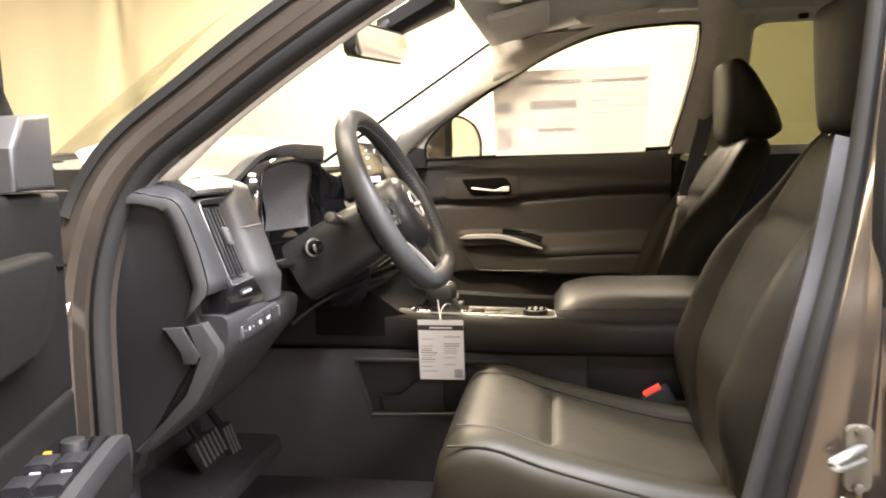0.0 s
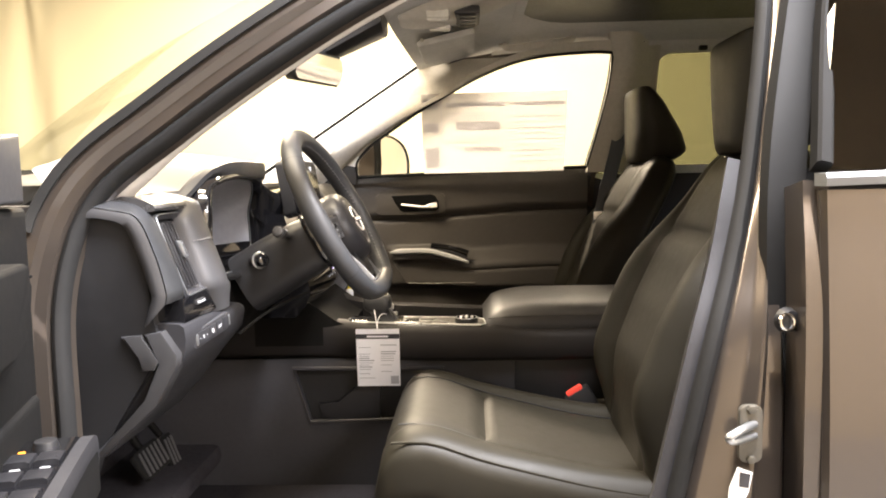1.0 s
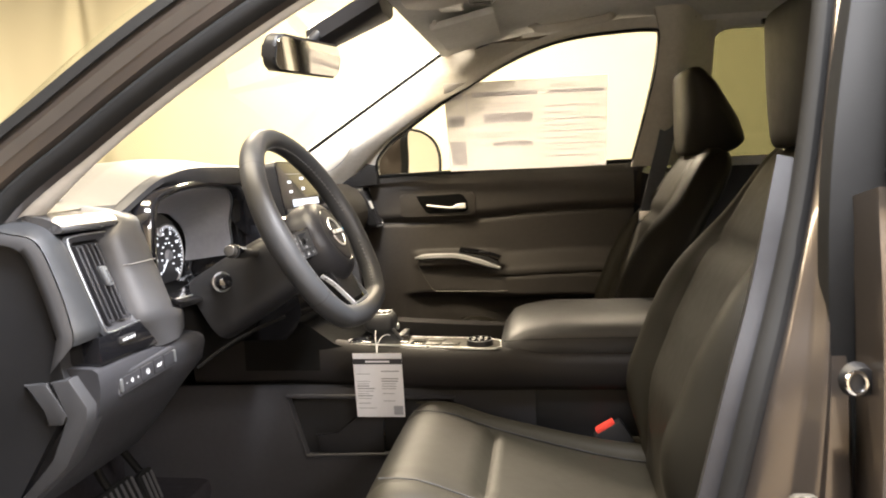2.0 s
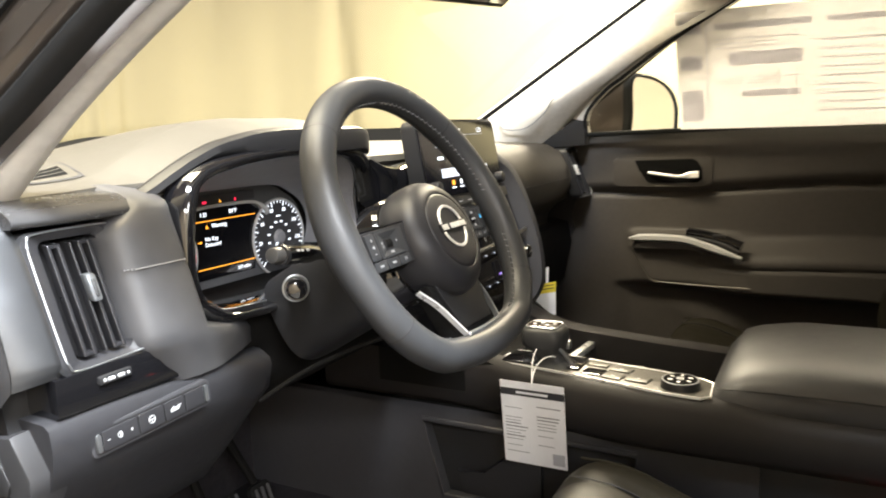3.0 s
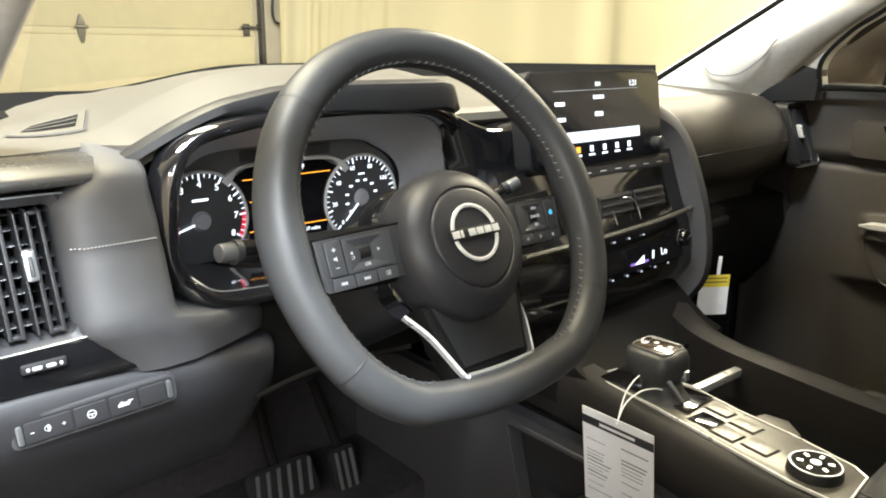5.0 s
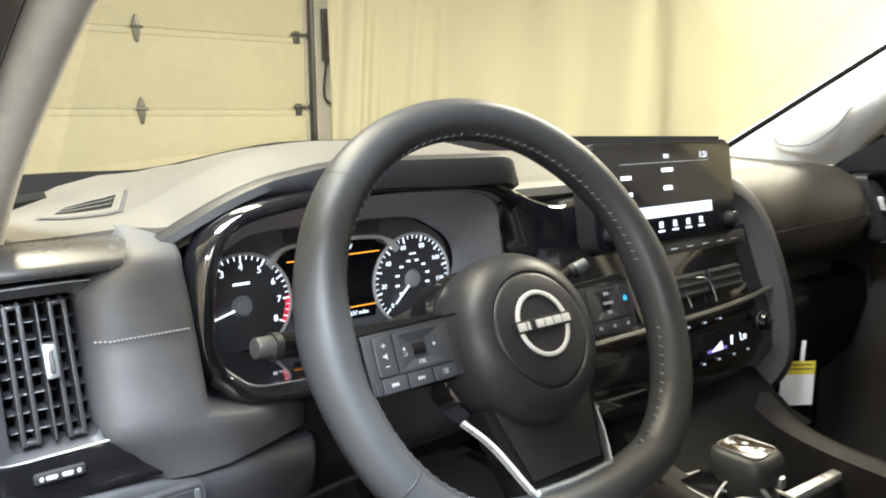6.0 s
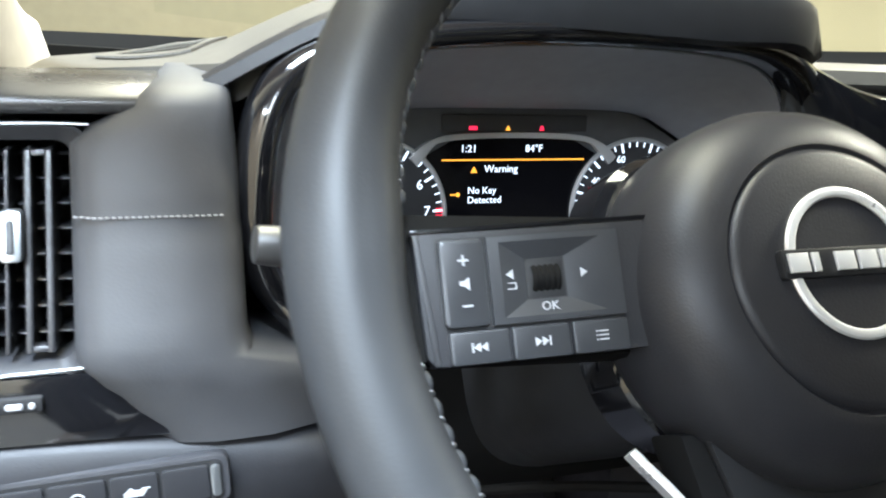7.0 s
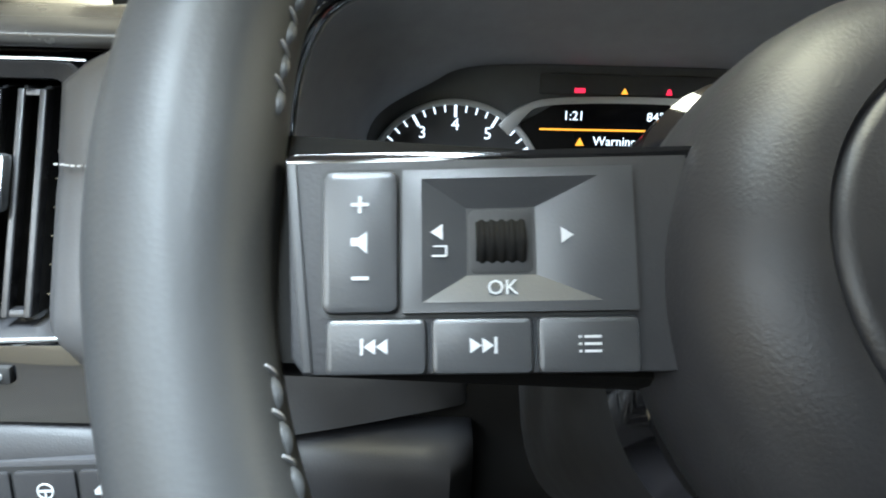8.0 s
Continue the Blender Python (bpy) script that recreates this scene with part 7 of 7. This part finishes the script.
hp = curve_pts([(-0.062, 0.703, 0.920), (-0.02, 0.699, 0.924), (0.04, 0.690, 0.926), (0.083, 0.682, 0.924), (0.13, 0.672, 0.913), (0.175, 0.662, 0.900), (0.214, 0.655, 0.888)], 44)
bm = sweep(B(), hp, [(0.006, -0.0065), (0.010, 0.0), (0.006, 0.0075), (-0.008, 0.0075), (-0.008, -0.0065)], (0, -1, 0.5), scale=lambda t: 0.35 + 0.75 * smooth(0, 0.12, t) * (1 - 0.75 * smooth(0.72, 1.0, t)))
part("pull_handle", bm, BRIGHT, pd, "satin silver pull handle")
bm = sweep(B(), curve_pts([(0.085, 0.686, 0.944), (0.13, 0.680, 0.938), (0.175, 0.672, 0.928), (0.212, 0.664, 0.916)], 20), [(0.005, -0.012), (0.007, 0.0), (0.005, 0.012), (-0.014, 0.012), (-0.014, -0.012)], (0, -0.5, 1))
ws_ = part("window_switch", bm, PIANO, pd, "glossy black window switch plate")
part("switch_key", box(B(), 0.160, 0.672, 0.938, 0.03, 0.012, 0.006, 0.002, m=None), HARD, ws_)
# inside handle in its cup
oc = rrect(-0.107, 1.052, 0.135, 1.124, 0.014, 5)
part("handle_plate", prism(B(), oc, 0.7155, 0.730, "xz", 0.003), DOORCARD, pd, "charcoal handle surround")
# Flat near-black plate: the cup's shade is painted, nothing is cut in.
part("handle_cup", prism(B(), [(-0.052, 1.117), (-0.040, 1.092), (-0.022, 1.066), (-0.010, 1.060), (0.100, 1.062), (0.113, 1.070), (0.112, 1.096), (0.100, 1.115), (0.088, 1.1205)], 0.7135, 0.7165, "xz", 0.0012), VOID, pd, "near-black plate for the shade in the handle cup")
bm = sweep(B(), curve_pts([(-0.017, 0.708, 1.087), (0.03, 0.700, 1.081), (0.060, 0.696, 1.078), (0.082, 0.697, 1.081), (0.106, 0.700, 1.083)], 20), [(0.004, -0.006), (0.006, 0), (0.004, 0.006), (-0.005, 0.005), (-0.005, -0.005)], (0, -1, 0.2), scale=lambda t: 0.45 + 0.85 * smooth(0.5, 0.85, t))
part("handle_line", tube(B(), curve_pts([(0.0, 0.7135, 1.0535), (0.06, 0.7135, 1.0525), (0.11, 0.7135, 1.0545), (0.13, 0.7135, 1.062)], 16), 0.0012, 6), GREYTRIM, pd, "pale edge of the handle surround")
part("inside_handle", bm, BRIGHT, pd, "chrome inside door handle")
# window frame with seal and glass
op = [(-0.164, 1.182), (-0.158, 1.236), (-0.106, 1.289), (-0.059, 1.319), (-0.014, 1.348), (0.066, 1.396), (0.15, 1.44), (0.244, 1.488), (0.351, 1.528), (0.45, 1.548), (0.56, 1.556), (0.655, 1.556), (0.676, 1.540), (0.670, 1.44), (0.645, 1.320), (0.618, 1.205)]


def glass_y(z, d=0.0):
    return 0.665 - 0.436 * (z - 1.212) + d


path = [vec(x, glass_y(z, -0.004), z) for x, z in op]
bm = sweep(B(), curve_pts(path, 90), [(0.003, -0.004), (0.003, 0.004), (-0.003, 0.004), (-0.003, -0.004)], (0, 1, 0.43))
part("window_seal", bm, RUBBER, pd, "black rubber window seal")
mid_x, mid_z = 0.30, 1.34
outer = [(mid_x + (x - mid_x) * 1.13 + 0.01, mid_z + (z - mid_z) * 1.16) for x, z in op]
rings = []
for pts, d in ((op, 0.0), (outer, 0.004), (outer, 0.045), (op, 0.035)):
    rings.append(curve_pts([vec(x, glass_y(z, d), z) for x, z in pts], 90))
part("window_frame", loft(B(), rings, False, True, False), PILLAR, pd, "light grey trim round the side window")
bm = B()
fr = [bm.verts.new(vec(x, glass_y(z, 0.004), z)) for x, z in [(-0.2, 1.17)] + op + [(0.62, 1.17)]]
bm.faces.new(fr)
gl = part("window_glass", bm, GLASS, pd, "clear side window glass")
gl.visible_shadow = False
part("sill_strip", tube(B(), [(-0.19, 0.690, 1.184), (0.22, 0.688, 1.194), (0.622, 0.685, 1.204)], 0.006, 8), RUBBER, pd, "black rubber sill strip")
# triangular inner cover ahead of the glass
part("mirror_corner", prism(B(), [(-0.30, 1.15), (-0.166, 1.160), (-0.162, 1.245), (-0.176, 1.258), (-0.26, 1.180)], 0.662, 0.70, "xz", 0.003), HARD, pd, "black corner cover")
skin = B()
rows = []
for z, y in ((0.42, 0.945), (0.6, 0.972), (0.9, 0.975), (1.1, 0.955), (1.165, 0.935)):
    rows.append([vec(-0.39, y, z), vec(0.655, y, z), vec(0.655, y - 0.03, z), vec(-0.39, y - 0.03, z)])
rows.append([vec(-0.39, 0.90, 1.175), vec(0.655, 0.90, 1.185), vec(0.655, 0.80, 1.16), vec(-0.39, 0.80, 1.15)])
part("outer_skin", loft(skin, rows), PAINT, pd, "gunmetal grey door skin")

# paper sticker on the inside of the passenger window
stk = thing("window_sticker", "large printed paper sticker fixed to the passenger window", "sticker", (0.3, 0.67, 1.19))


def ST(x0, z0, x1, z1, d):
    bm = B()
    vs = [vec(x, glass_y(z, d), z) for x, z in ((x0, z0), (x1, z0), (x1, z1), (x0, z1))]
    a = [bm.verts.new(v) for v in vs]
    b = [bm.verts.new(v + vec(0, -0.0005, 0)) for v in vs]
    bm.faces.new(a)
    bm.faces.new(b[::-1])
    for i in range(4):
        bm.faces.new((a[i], b[i], b[(i + 1) % 4], a[(i + 1) % 4]))
    return bm


part("paper", ST(0.068, 1.192, 0.540, 1.447, -0.002), STICKER, stk)
for x0, z0, x1, z1 in ((0.18, 1.330, 0.325, 1.358), (0.205, 1.262, 0.325, 1.276), (0.075, 1.325, 0.122, 1.355), (0.075, 1.40, 0.122, 1.43), (0.15, 1.405, 0.34, 1.418), (0.37, 1.405, 0.53, 1.416), (0.075, 1.21, 0.122, 1.28)):
    part("print_block", ST(x0, z0, x1, z1, -0.0035), STICKINK, stk, "pale grey printed block")
for k in range(9):
    part("print_line", ST(0.36, 1.225 + 0.018 * k, 0.36 + (0.155, 0.12, 0.165, 0.09)[k % 4], 1.2285 + 0.018 * k, -0.0035), STICKINK, stk, "pale grey line of small print")
for k in range(6):
    part("print_line", ST(0.15, 1.290 + 0.006 * k if k < 3 else 1.366 + 0.009 * (k - 3), 0.15 + (0.16, 0.13, 0.17)[k % 3], 1.292 + 0.006 * k if k < 3 else 1.3685 + 0.009 * (k - 3), -0.0035), STICKINK, stk, "pale grey line of small print")
part("print_rule", ST(0.131, 1.196, 0.134, 1.442, -0.0035), STICKINK, stk, "pale printed rule")

# outer mirror of the passenger side, turned towards the driver
om = thing("door_mirror", "gunmetal door mirror with black rim on the passenger side", "door mirror", (-0.12, 1.0, 1.15))
GD, GB = vec(0.44, 0.90, 0), vec(-1.0, 0.12, 0)
mirror_edge = curve_pts([(0, 1.150, 0), (0, 1.24, 0), (0.003, 1.328, 0), (0.06, 1.335, 0), (0.12, 1.322, 0), (0.165, 1.298, 0), (0.190, 1.262, 0), (0.195, 1.22, 0), (0.178, 1.165, 0), (0.09, 1.148, 0)], 60, True)


def mirror_ring(back, grow, side=0.095):
    """An outline of the mirror, moved back and grown about its middle."""
    c = vec(-0.116, 0.952, 0)
    return [c + GD * (side + (p.x - side) * grow) + GB * back + vec(0, 0, 1.245 + (p.y - 1.245) * grow) for p in mirror_edge]


part("housing", loft(B(), [mirror_ring(*r) for r in ((0.006, 0.99), (-0.004, 1.02), (-0.004, 1.07), (0.004, 1.10), (0.07, 1.09, 0.05), (0.15, 1.02, 0.0), (0.19, 0.94, -0.01), (0.215, 0.72, 0.0), (0.225, 0.4, 0.02))]), PAINT, om, "gunmetal mirror housing", sharp=60)
part("rim", loft(B(), [mirror_ring(b, g) for b, g in ((0.0, 1.0), (-0.006, 1.02), (-0.007, 1.07), (0.0, 1.13), (0.016, 1.13))], True, False, False), RUBBER, om, "black rim of the mirror", sharp=60)
part("mirror_glass", loft(B(), [mirror_ring(b, g) for b, g in ((0.004, 1.01), (-0.001, 1.01))]), MIRROR, om, "mirror glass")
part("foot", box(B(), -0.19, 0.95, 1.165, 0.12, 0.12, 0.04, 0.015), HARD, om, "black mirror foot")

# ---- driver door, swung open ----
DDIR = vec(0.30, -0.954, 0).normalized()
DNRM = vec(0.954, 0.30, 0).normalized()
DH = vec(-0.348, -0.955, 0)


def D(s, n, z):
    """A point of the open door: s metres out from the hinge, n metres in front of the card, z up."""
    return DH + DDIR * s + DNRM * n + vec(0, 0, z)


dd = thing("driver_door", "driver door card darkened as if shaded, with switch panel, swung wide open", "car door", tuple(D(0.3, 0, 0.42)))


def slab(pts, n0, n1, r=0.004):
    bm = B()
    a, b = [bm.verts.new(D(s, n0, z)) for s, z in pts], [bm.verts.new(D(s, n1, z)) for s, z in pts]
    bm.faces.new(a)
    bm.faces.new(b[::-1])
    for i in range(len(pts)):
        j = (i + 1) % len(pts)
        bm.faces.new((a[i], b[i], b[j], a[j]))
    if r:
        rim_ = [e for e in bm.edges if (e.verts[0] in b and e.verts[1] in b)]
        bmesh.ops.bevel(bm, geom=rim_, offset=r, segments=3, profile=0.6, affect="EDGES", clamp_overlap=True)
    return bm


part("outer_skin", slab([(0.02, 0.42), (1.05, 0.42), (1.08, 0.9), (1.06, 1.15), (0.02, 1.13)], -0.15, -0.11), PAINT, dd, "gunmetal grey door skin")
part("inner_frame", slab([(0.03, 0.44), (1.02, 0.44), (1.05, 0.9), (1.03, 1.14), (0.03, 1.12)], -0.11, -0.02), PAINT, dd, "grey painted door frame")
# Near-black where lamps over-light the open door: its shade is in the colour.
part("upper_card", slab([(-0.012, 0.90), (1.0, 0.90), (1.0, 1.160), (-0.020, 1.150)], -0.05, 0.004, 0.012), MATTE, dd, "charcoal upper door card, darkened as if shaded")
part("lower_card", slab([(0.01, 0.46), (0.98, 0.46), (1.0, 0.912), (0.01, 0.908)], -0.03, 0.012, 0.010), MATTE, dd, "lower door card, darkened as if shaded")
part("armrest", slab([(0.065, 0.79), (0.95, 0.77), (0.95, 0.835), (0.36, 0.862), (0.10, 0.866), (0.065, 0.858)], 0.0, 0.088, 0.012), MATTE, dd, "door armrest, darkened as if shaded")
sp = part("switch_panel", loft(B(), [[D(s, n, z) for s, n in ((0.085 + e, 0.006 + e), (0.36 - e, 0.006 + e), (0.36 - e, 0.074 - e), (0.085 + e, 0.070 - e))] for z, e in ((0.860, 0), (0.870, 0), (0.872, 0.003))]), PIANO, dd, "glossy window switch panel")
for j, s0 in enumerate((0.150, 0.205, 0.26)):
    for i in range(2):
        n0 = 0.012 + 0.030 * i
        part("window_switch", loft(B(), [[D(s, n, z) for s, n in ((s0 + e, n0 + e), (s0 + 0.032, n0 + e), (s0 + 0.032, n0 + 0.026 - e), (s0 + e, n0 + 0.026 - e))] for z, e in ((0.871, 0), (0.877, 0), (0.879, 0.004))]), VANE, sp, "glossy black window switch")
        if j == 0:
            part("switch_mark", loft(B(), [[D(s, n, z) for s, n in ((s0 + 0.036, n0 + 0.008), (s0 + 0.040, n0 + 0.008), (s0 + 0.040, n0 + 0.018), (s0 + 0.036, n0 + 0.018))] for z in (0.872, 0.8728)]), ICON, sp, "white switch mark")
part("mirror_knob", disc(B(), D(0.118, 0.040, 0.871), (0, 0, 1), 0.015, 0.010, 28, 0.013, 0.002), HARD, sp, "round mirror knob")
part("switch_lamp", loft(B(), [[D(s, n, z) for s, n in ((0.128, 0.014), (0.133, 0.014), (0.133, 0.021), (0.128, 0.021))] for z in (0.872, 0.8728)]), GLOW_O, sp, "amber switch lamp")
bm = sweep(B(), curve_pts([D(0.066, 0.080, 0.80), D(0.070, 0.084, 0.84), D(0.10, 0.086, 0.862), D(0.22, 0.088, 0.868), D(0.40, 0.088, 0.866)], 30), [(0.002, -0.012), (0.004, 0), (0.002, 0.012), (-0.012, 0.012), (-0.012, -0.012)], tuple(DNRM))
part("armrest_edge", bm, SOFT, dd, "charcoal edge of the door armrest")
pts = [(0.100, 1.088), (0.088, 1.066), (0.098, 1.035), (0.120, 1.010), (0.18, 0.985), (0.98, 0.975), (0.98, 1.095)]
part("pull_panel", slab([(q.x, q.y) for q in curve_pts([(a, b, 0) for a, b in pts[:5]], 24)] + pts[5:], 0.0, 0.030, 0.012), MATTE, dd, "raised charcoal grip panel, darkened as if shaded")
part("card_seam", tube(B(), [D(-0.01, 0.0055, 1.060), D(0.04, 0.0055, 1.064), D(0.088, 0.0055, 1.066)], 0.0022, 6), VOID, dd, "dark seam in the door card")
part("sail_cover", slab([(0.02, 1.155), (0.135, 1.155), (0.135, 1.20), (0.10, 1.235), (0.02, 1.242)], -0.05, 0.012, 0.006), STRIP, dd, "grey inner mirror cover")
part("window_frame", slab([(0.03, 1.235), (0.10, 1.235), (0.34, 1.50), (0.60, 1.56), (1.0, 1.56), (1.0, 1.60), (0.58, 1.60), (0.31, 1.54)], -0.06, -0.02, 0.004), MATTE, dd, "black window frame")
part("division_bar", slab([(0.055, 1.20), (0.10, 1.20), (0.125, 1.60), (0.07, 1.60)], -0.06, -0.02, 0.004), MATTE, dd, "black window bar")
bm = B()
bm.faces.new([bm.verts.new(D(s, -0.04, z)) for s, z in ((0.12, 1.15), (1.0, 1.15), (1.0, 1.57), (0.60, 1.57), (0.34, 1.51), (0.12, 1.26))])
dg = part("window_glass", bm, GLASS, dd, "clear door glass")
dg.visible_shadow = False
part("check_strap", box(B(), 0, 0, 0, 0.16, 0.03, 0.02, 0.006, m=facing(tuple(D(0.0, -0.06, 0.80)), tuple(DDIR), (0, 0, 1))), MATTE, dd, "black door check strap")

# striker, latch loop and paper label on the centre pillar
sk = thing("door_striker", "zinc-plated door striker bolted to the centre pillar", "door striker", (0.585, -0.925, 0.80))
bm = prism(B(), rrect(0.568, 0.802, 0.598, 0.878, 0.010), -0.938, -0.929, "xz", 0.002)
part("plate", bm, GREYTRIM, sk)
part("loop", tube(B(), curve_pts([(0.588, -0.935, 0.853), (0.560, -0.960, 0.852), (0.546, -0.966, 0.846), (0.554, -0.962, 0.840), (0.588, -0.935, 0.838)], 24), 0.0055, 10), SATIN, sk, "bright striker loop")
for z in (0.807, 0.873):
    part("bolt", disc(B(), (0.583, -0.938, z), (0, -1, 0), 0.0065, 0.004, 6, 0.006, 0.001), GREYTRIM, sk, "bolt head")
lb = thing("paper_label", "pale printed label stuck on the centre pillar", "label", (0.56, -0.93, 0.7))
bm = prism(B(), [(0.553, 0.735), (0.575, 0.735), (0.585, 0.79), (0.566, 0.797), (0.556, 0.77)], -0.9405, -0.9385, "xz", 0)
part("paper", bm, PAPER, lb)
part("print", prism(B(), [(0.568, 0.772), (0.580, 0.770), (0.582, 0.788), (0.569, 0.791)], -0.9415, -0.9405, "xz", 0), INK, lb, "dark printed block")
hg = thing("door_hinge_bolt", "bright hinge bolt of the rear door in its dark gap", "hinge bolt", (0.63, -0.9, 0.97))
part("head", disc(B(), (0.632, -0.918, 0.985), (0.2, -1, 0), 0.017, 0.012, 24, 0.014, 0.002), HARD, hg)
part("loop", ring(B(), (0.628, -0.932, 0.985), (0.3, -1, 0.2), 0.010, 0.0022, 28, 8), CHROME, hg, "bright ring")

# ---- ceiling things ----
mr = thing("rear_view_mirror", "black interior rear-view mirror hung from the windscreen", "mirror", (-0.13, 0, 1.36))
RM = facing((-0.118, -0.128, 1.436), (0.222, 0.974, 0.040), (0.155, -0.075, 0.985))
part("housing", prism(B(), rrect(-0.131, -0.036, 0.131, 0.036, 0.026, 6), -0.03, 0.0, "xy", 0.010, seg=4, m=RM), HARD, mr, "black mirror housing")
part("glass", prism(B(), rrect(-0.126, -0.031, 0.126, 0.031, 0.022, 6), 0.0, 0.0015, "xy", 0, m=RM), MIRROR, mr, "mirror glass")
part("stem", tube(B(), curve_pts([(-0.14, -0.11, 1.445), (-0.13, -0.05, 1.49), (-0.09, 0.0, 1.54)], 12), 0.011, 10), HARD, mr, "black mirror stem")
rings = []
for t in np.linspace(0, 1, 8):
    x = lerp(-0.15, 0.02, t)
    w = lerp(0.045, 0.085, t)
    rings.append([vec(x, u * w, 1.478 + 0.075 * t + 0.01 + h * 0.028) for u, h in ((-1, 0.6), (-0.9, -0.5), (-0.5, -1), (0.5, -1), (0.9, -0.5), (1, 0.6), (0.5, 1), (-0.5, 1))])
part("camera_cover", loft(B(), rings), SOFT, mr, "dark grey cover behind the mirror")
oc_ = thing("overhead_console", "light grey overhead console with map lamps", "overhead console", (0.2, 0, 1.53))
bm = B()
rings = []
for t in np.linspace(0, 1, 12):
    x = lerp(0.06, 0.36, t)
    e = math.sin(math.pi * lerp(0.12, 0.9, t)) ** 0.6
    z = 1.566 + 0.06 * smooth(0.0, 0.6, (x - 0.06) / 0.55)
    rings.append([vec(x, u * 0.115 * e, z - 0.026 * e * (1 - abs(u) ** 3) + (0.01 if abs(u) > 0.99 else 0)) for u in np.linspace(-1, 1, 13)] + [vec(x, 0.1 * e, z + 0.03), vec(x, -0.1 * e, z + 0.03)])
part("body", loft(B(), rings), PILLAR, oc_, "light grey plastic body", sharp=60)
part("map_lamp", box(B(), 0.155, -0.065, 1.562, 0.055, 0.05, 0.02, 0.006, m=None), LAMP_LENS, oc_, "clear map lamp lens")
part("map_lamp", box(B(), 0.155, 0.065, 1.562, 0.055, 0.05, 0.02, 0.006, m=None), LAMP_LENS, oc_, "clear map lamp lens")
part("switch_bar", box(B(), 0.225, 0.0, 1.572, 0.06, 0.15, 0.02, 0.006), SOFT2, oc_, "dark grey switch bar")
for k in range(4):
    part("switch", box(B(), 0.225, -0.054 + 0.036 * k, 1.561, 0.04, 0.028, 0.006, 0.002), HARD, oc_)
for s in (1,):
    gh = thing("grab_handle", "light grey folding grab handle over the passenger window", "grab handle", (0.46, 0.50, 1.56))
    bm = sweep(B(), curve_pts([(0.338, 0.535, 1.592), (0.350, 0.508, 1.578), (0.39, 0.497, 1.576), (0.46, 0.495, 1.584), (0.52, 0.497, 1.591), (0.545, 0.508, 1.599), (0.556, 0.535, 1.613)], 30), [(0.006, -0.010), (0.009, 0), (0.006, 0.010), (-0.006, 0.010), (-0.006, -0.010)], (0, -1, -0.3))
    part("grip", bm, PILLAR, gh, "light grey plastic grip")
    for x, z in ((0.336, 1.598), (0.558, 1.617)):
        part("foot", box(B(), x, 0.538, z, 0.032, 0.02, 0.026, 0.005), PILLAR, gh)
    sv = thing("sun_visor", "light grey cloth sun visor folded up", "sun visor", (0.2, 0.35, 1.5))
    part("panel", box(B(), 0.0, 0, 0, 0.16, 0.32, 0.018, 0.007, m=pose(0.165, 0.345, 1.556, 0, -12, 0)), HEADLINER, sv)
    part("pivot", tube(B(), [(0.10, 0.18, 1.550), (0.10, 0.52, 1.545)], 0.005, 8), PILLAR, sv)
sr = thing("sunroof_shade", "dark panoramic roof shade in the headliner", "sunroof", (0.8, 0, 1.6))
part("frame", box(B(), 0.78, 0, 1.630, 0.82, 0.80, 0.012, 0.004), HARD, sr, "dark roof shade")
part("shade_rail", box(B(), 0.365, 0, 1.622, 0.03, 0.84, 0.014, 0.005), HEADLINER, sr, "light grey front rail")
ck = thing("coat_hook", "small black hook above the rear window", "hook", (1.0, 0.61, 1.57))
part("hook", box(B(), 0.985, 0.618, 1.578, 0.026, 0.02, 0.016, 0.004), HARD, ck)
# ---- pedals ----
pdl = thing("brake_pedal", "black ribbed rubber brake pedal", "pedal", (-0.47, -0.36, 0.45))
PM = facing((-0.455, -0.385, 0.600), (0, 1, 0.0), (-0.55, 0, 0.83))
part("pad", prism(B(), rrect(-0.058, -0.032, 0.058, 0.032, 0.012), -0.008, 0.004, "xy", 0.003, m=PM), RUBBER, pdl)
for k in range(6):
    part("rib", prism(B(), [(-0.052 + 0.018 * k, -0.025), (-0.046 + 0.018 * k, -0.025), (-0.034 + 0.018 * k, 0.025), (-0.040 + 0.018 * k, 0.025)], 0.004, 0.007, "xy", 0.001, m=PM), WORN_LIT, pdl, "worn grey rib, lightened as if lit")
part("arm", tube(B(), curve_pts([PM @ vec(0, 0, -0.006), (-0.50, -0.385, 0.66), (-0.54, -0.385, 0.80), (-0.55, -0.385, 0.90)], 16), 0.008, 8), MATTE, pdl, "black pedal arm")
pd2 = thing("accelerator_pedal", "black ribbed accelerator pedal", "pedal", (-0.45, -0.27, 0.45))
PM = facing((-0.470, -0.262, 0.580), (0.05, 1, 0.0), (-0.35, 0, 0.93))
part("pad", prism(B(), rrect(-0.024, -0.055, 0.024, 0.030, 0.01), -0.008, 0.004, "xy", 0.003, m=PM), RUBBER, pd2)
for k in range(3):
    part("rib", prism(B(), rrect(-0.016 + 0.014 * k, -0.046, -0.010 + 0.014 * k, 0.022, 0.002), 0.004, 0.007, "xy", 0.001, m=PM), WORN_LIT, pd2, "worn grey rib, lightened as if lit")
part("arm", tube(B(), [PM @ vec(0, 0.03, -0.008), vec(-0.56, -0.262, 0.70)], 0.008, 8), MATTE, pd2, "black pedal arm")
solo("floor_mat", box(B(), -0.26, -0.475, 0.445, 0.66, 0.62, 0.010, 0.004), CARPET, "black carpet floor mat in the driver footwell", "floor mat")
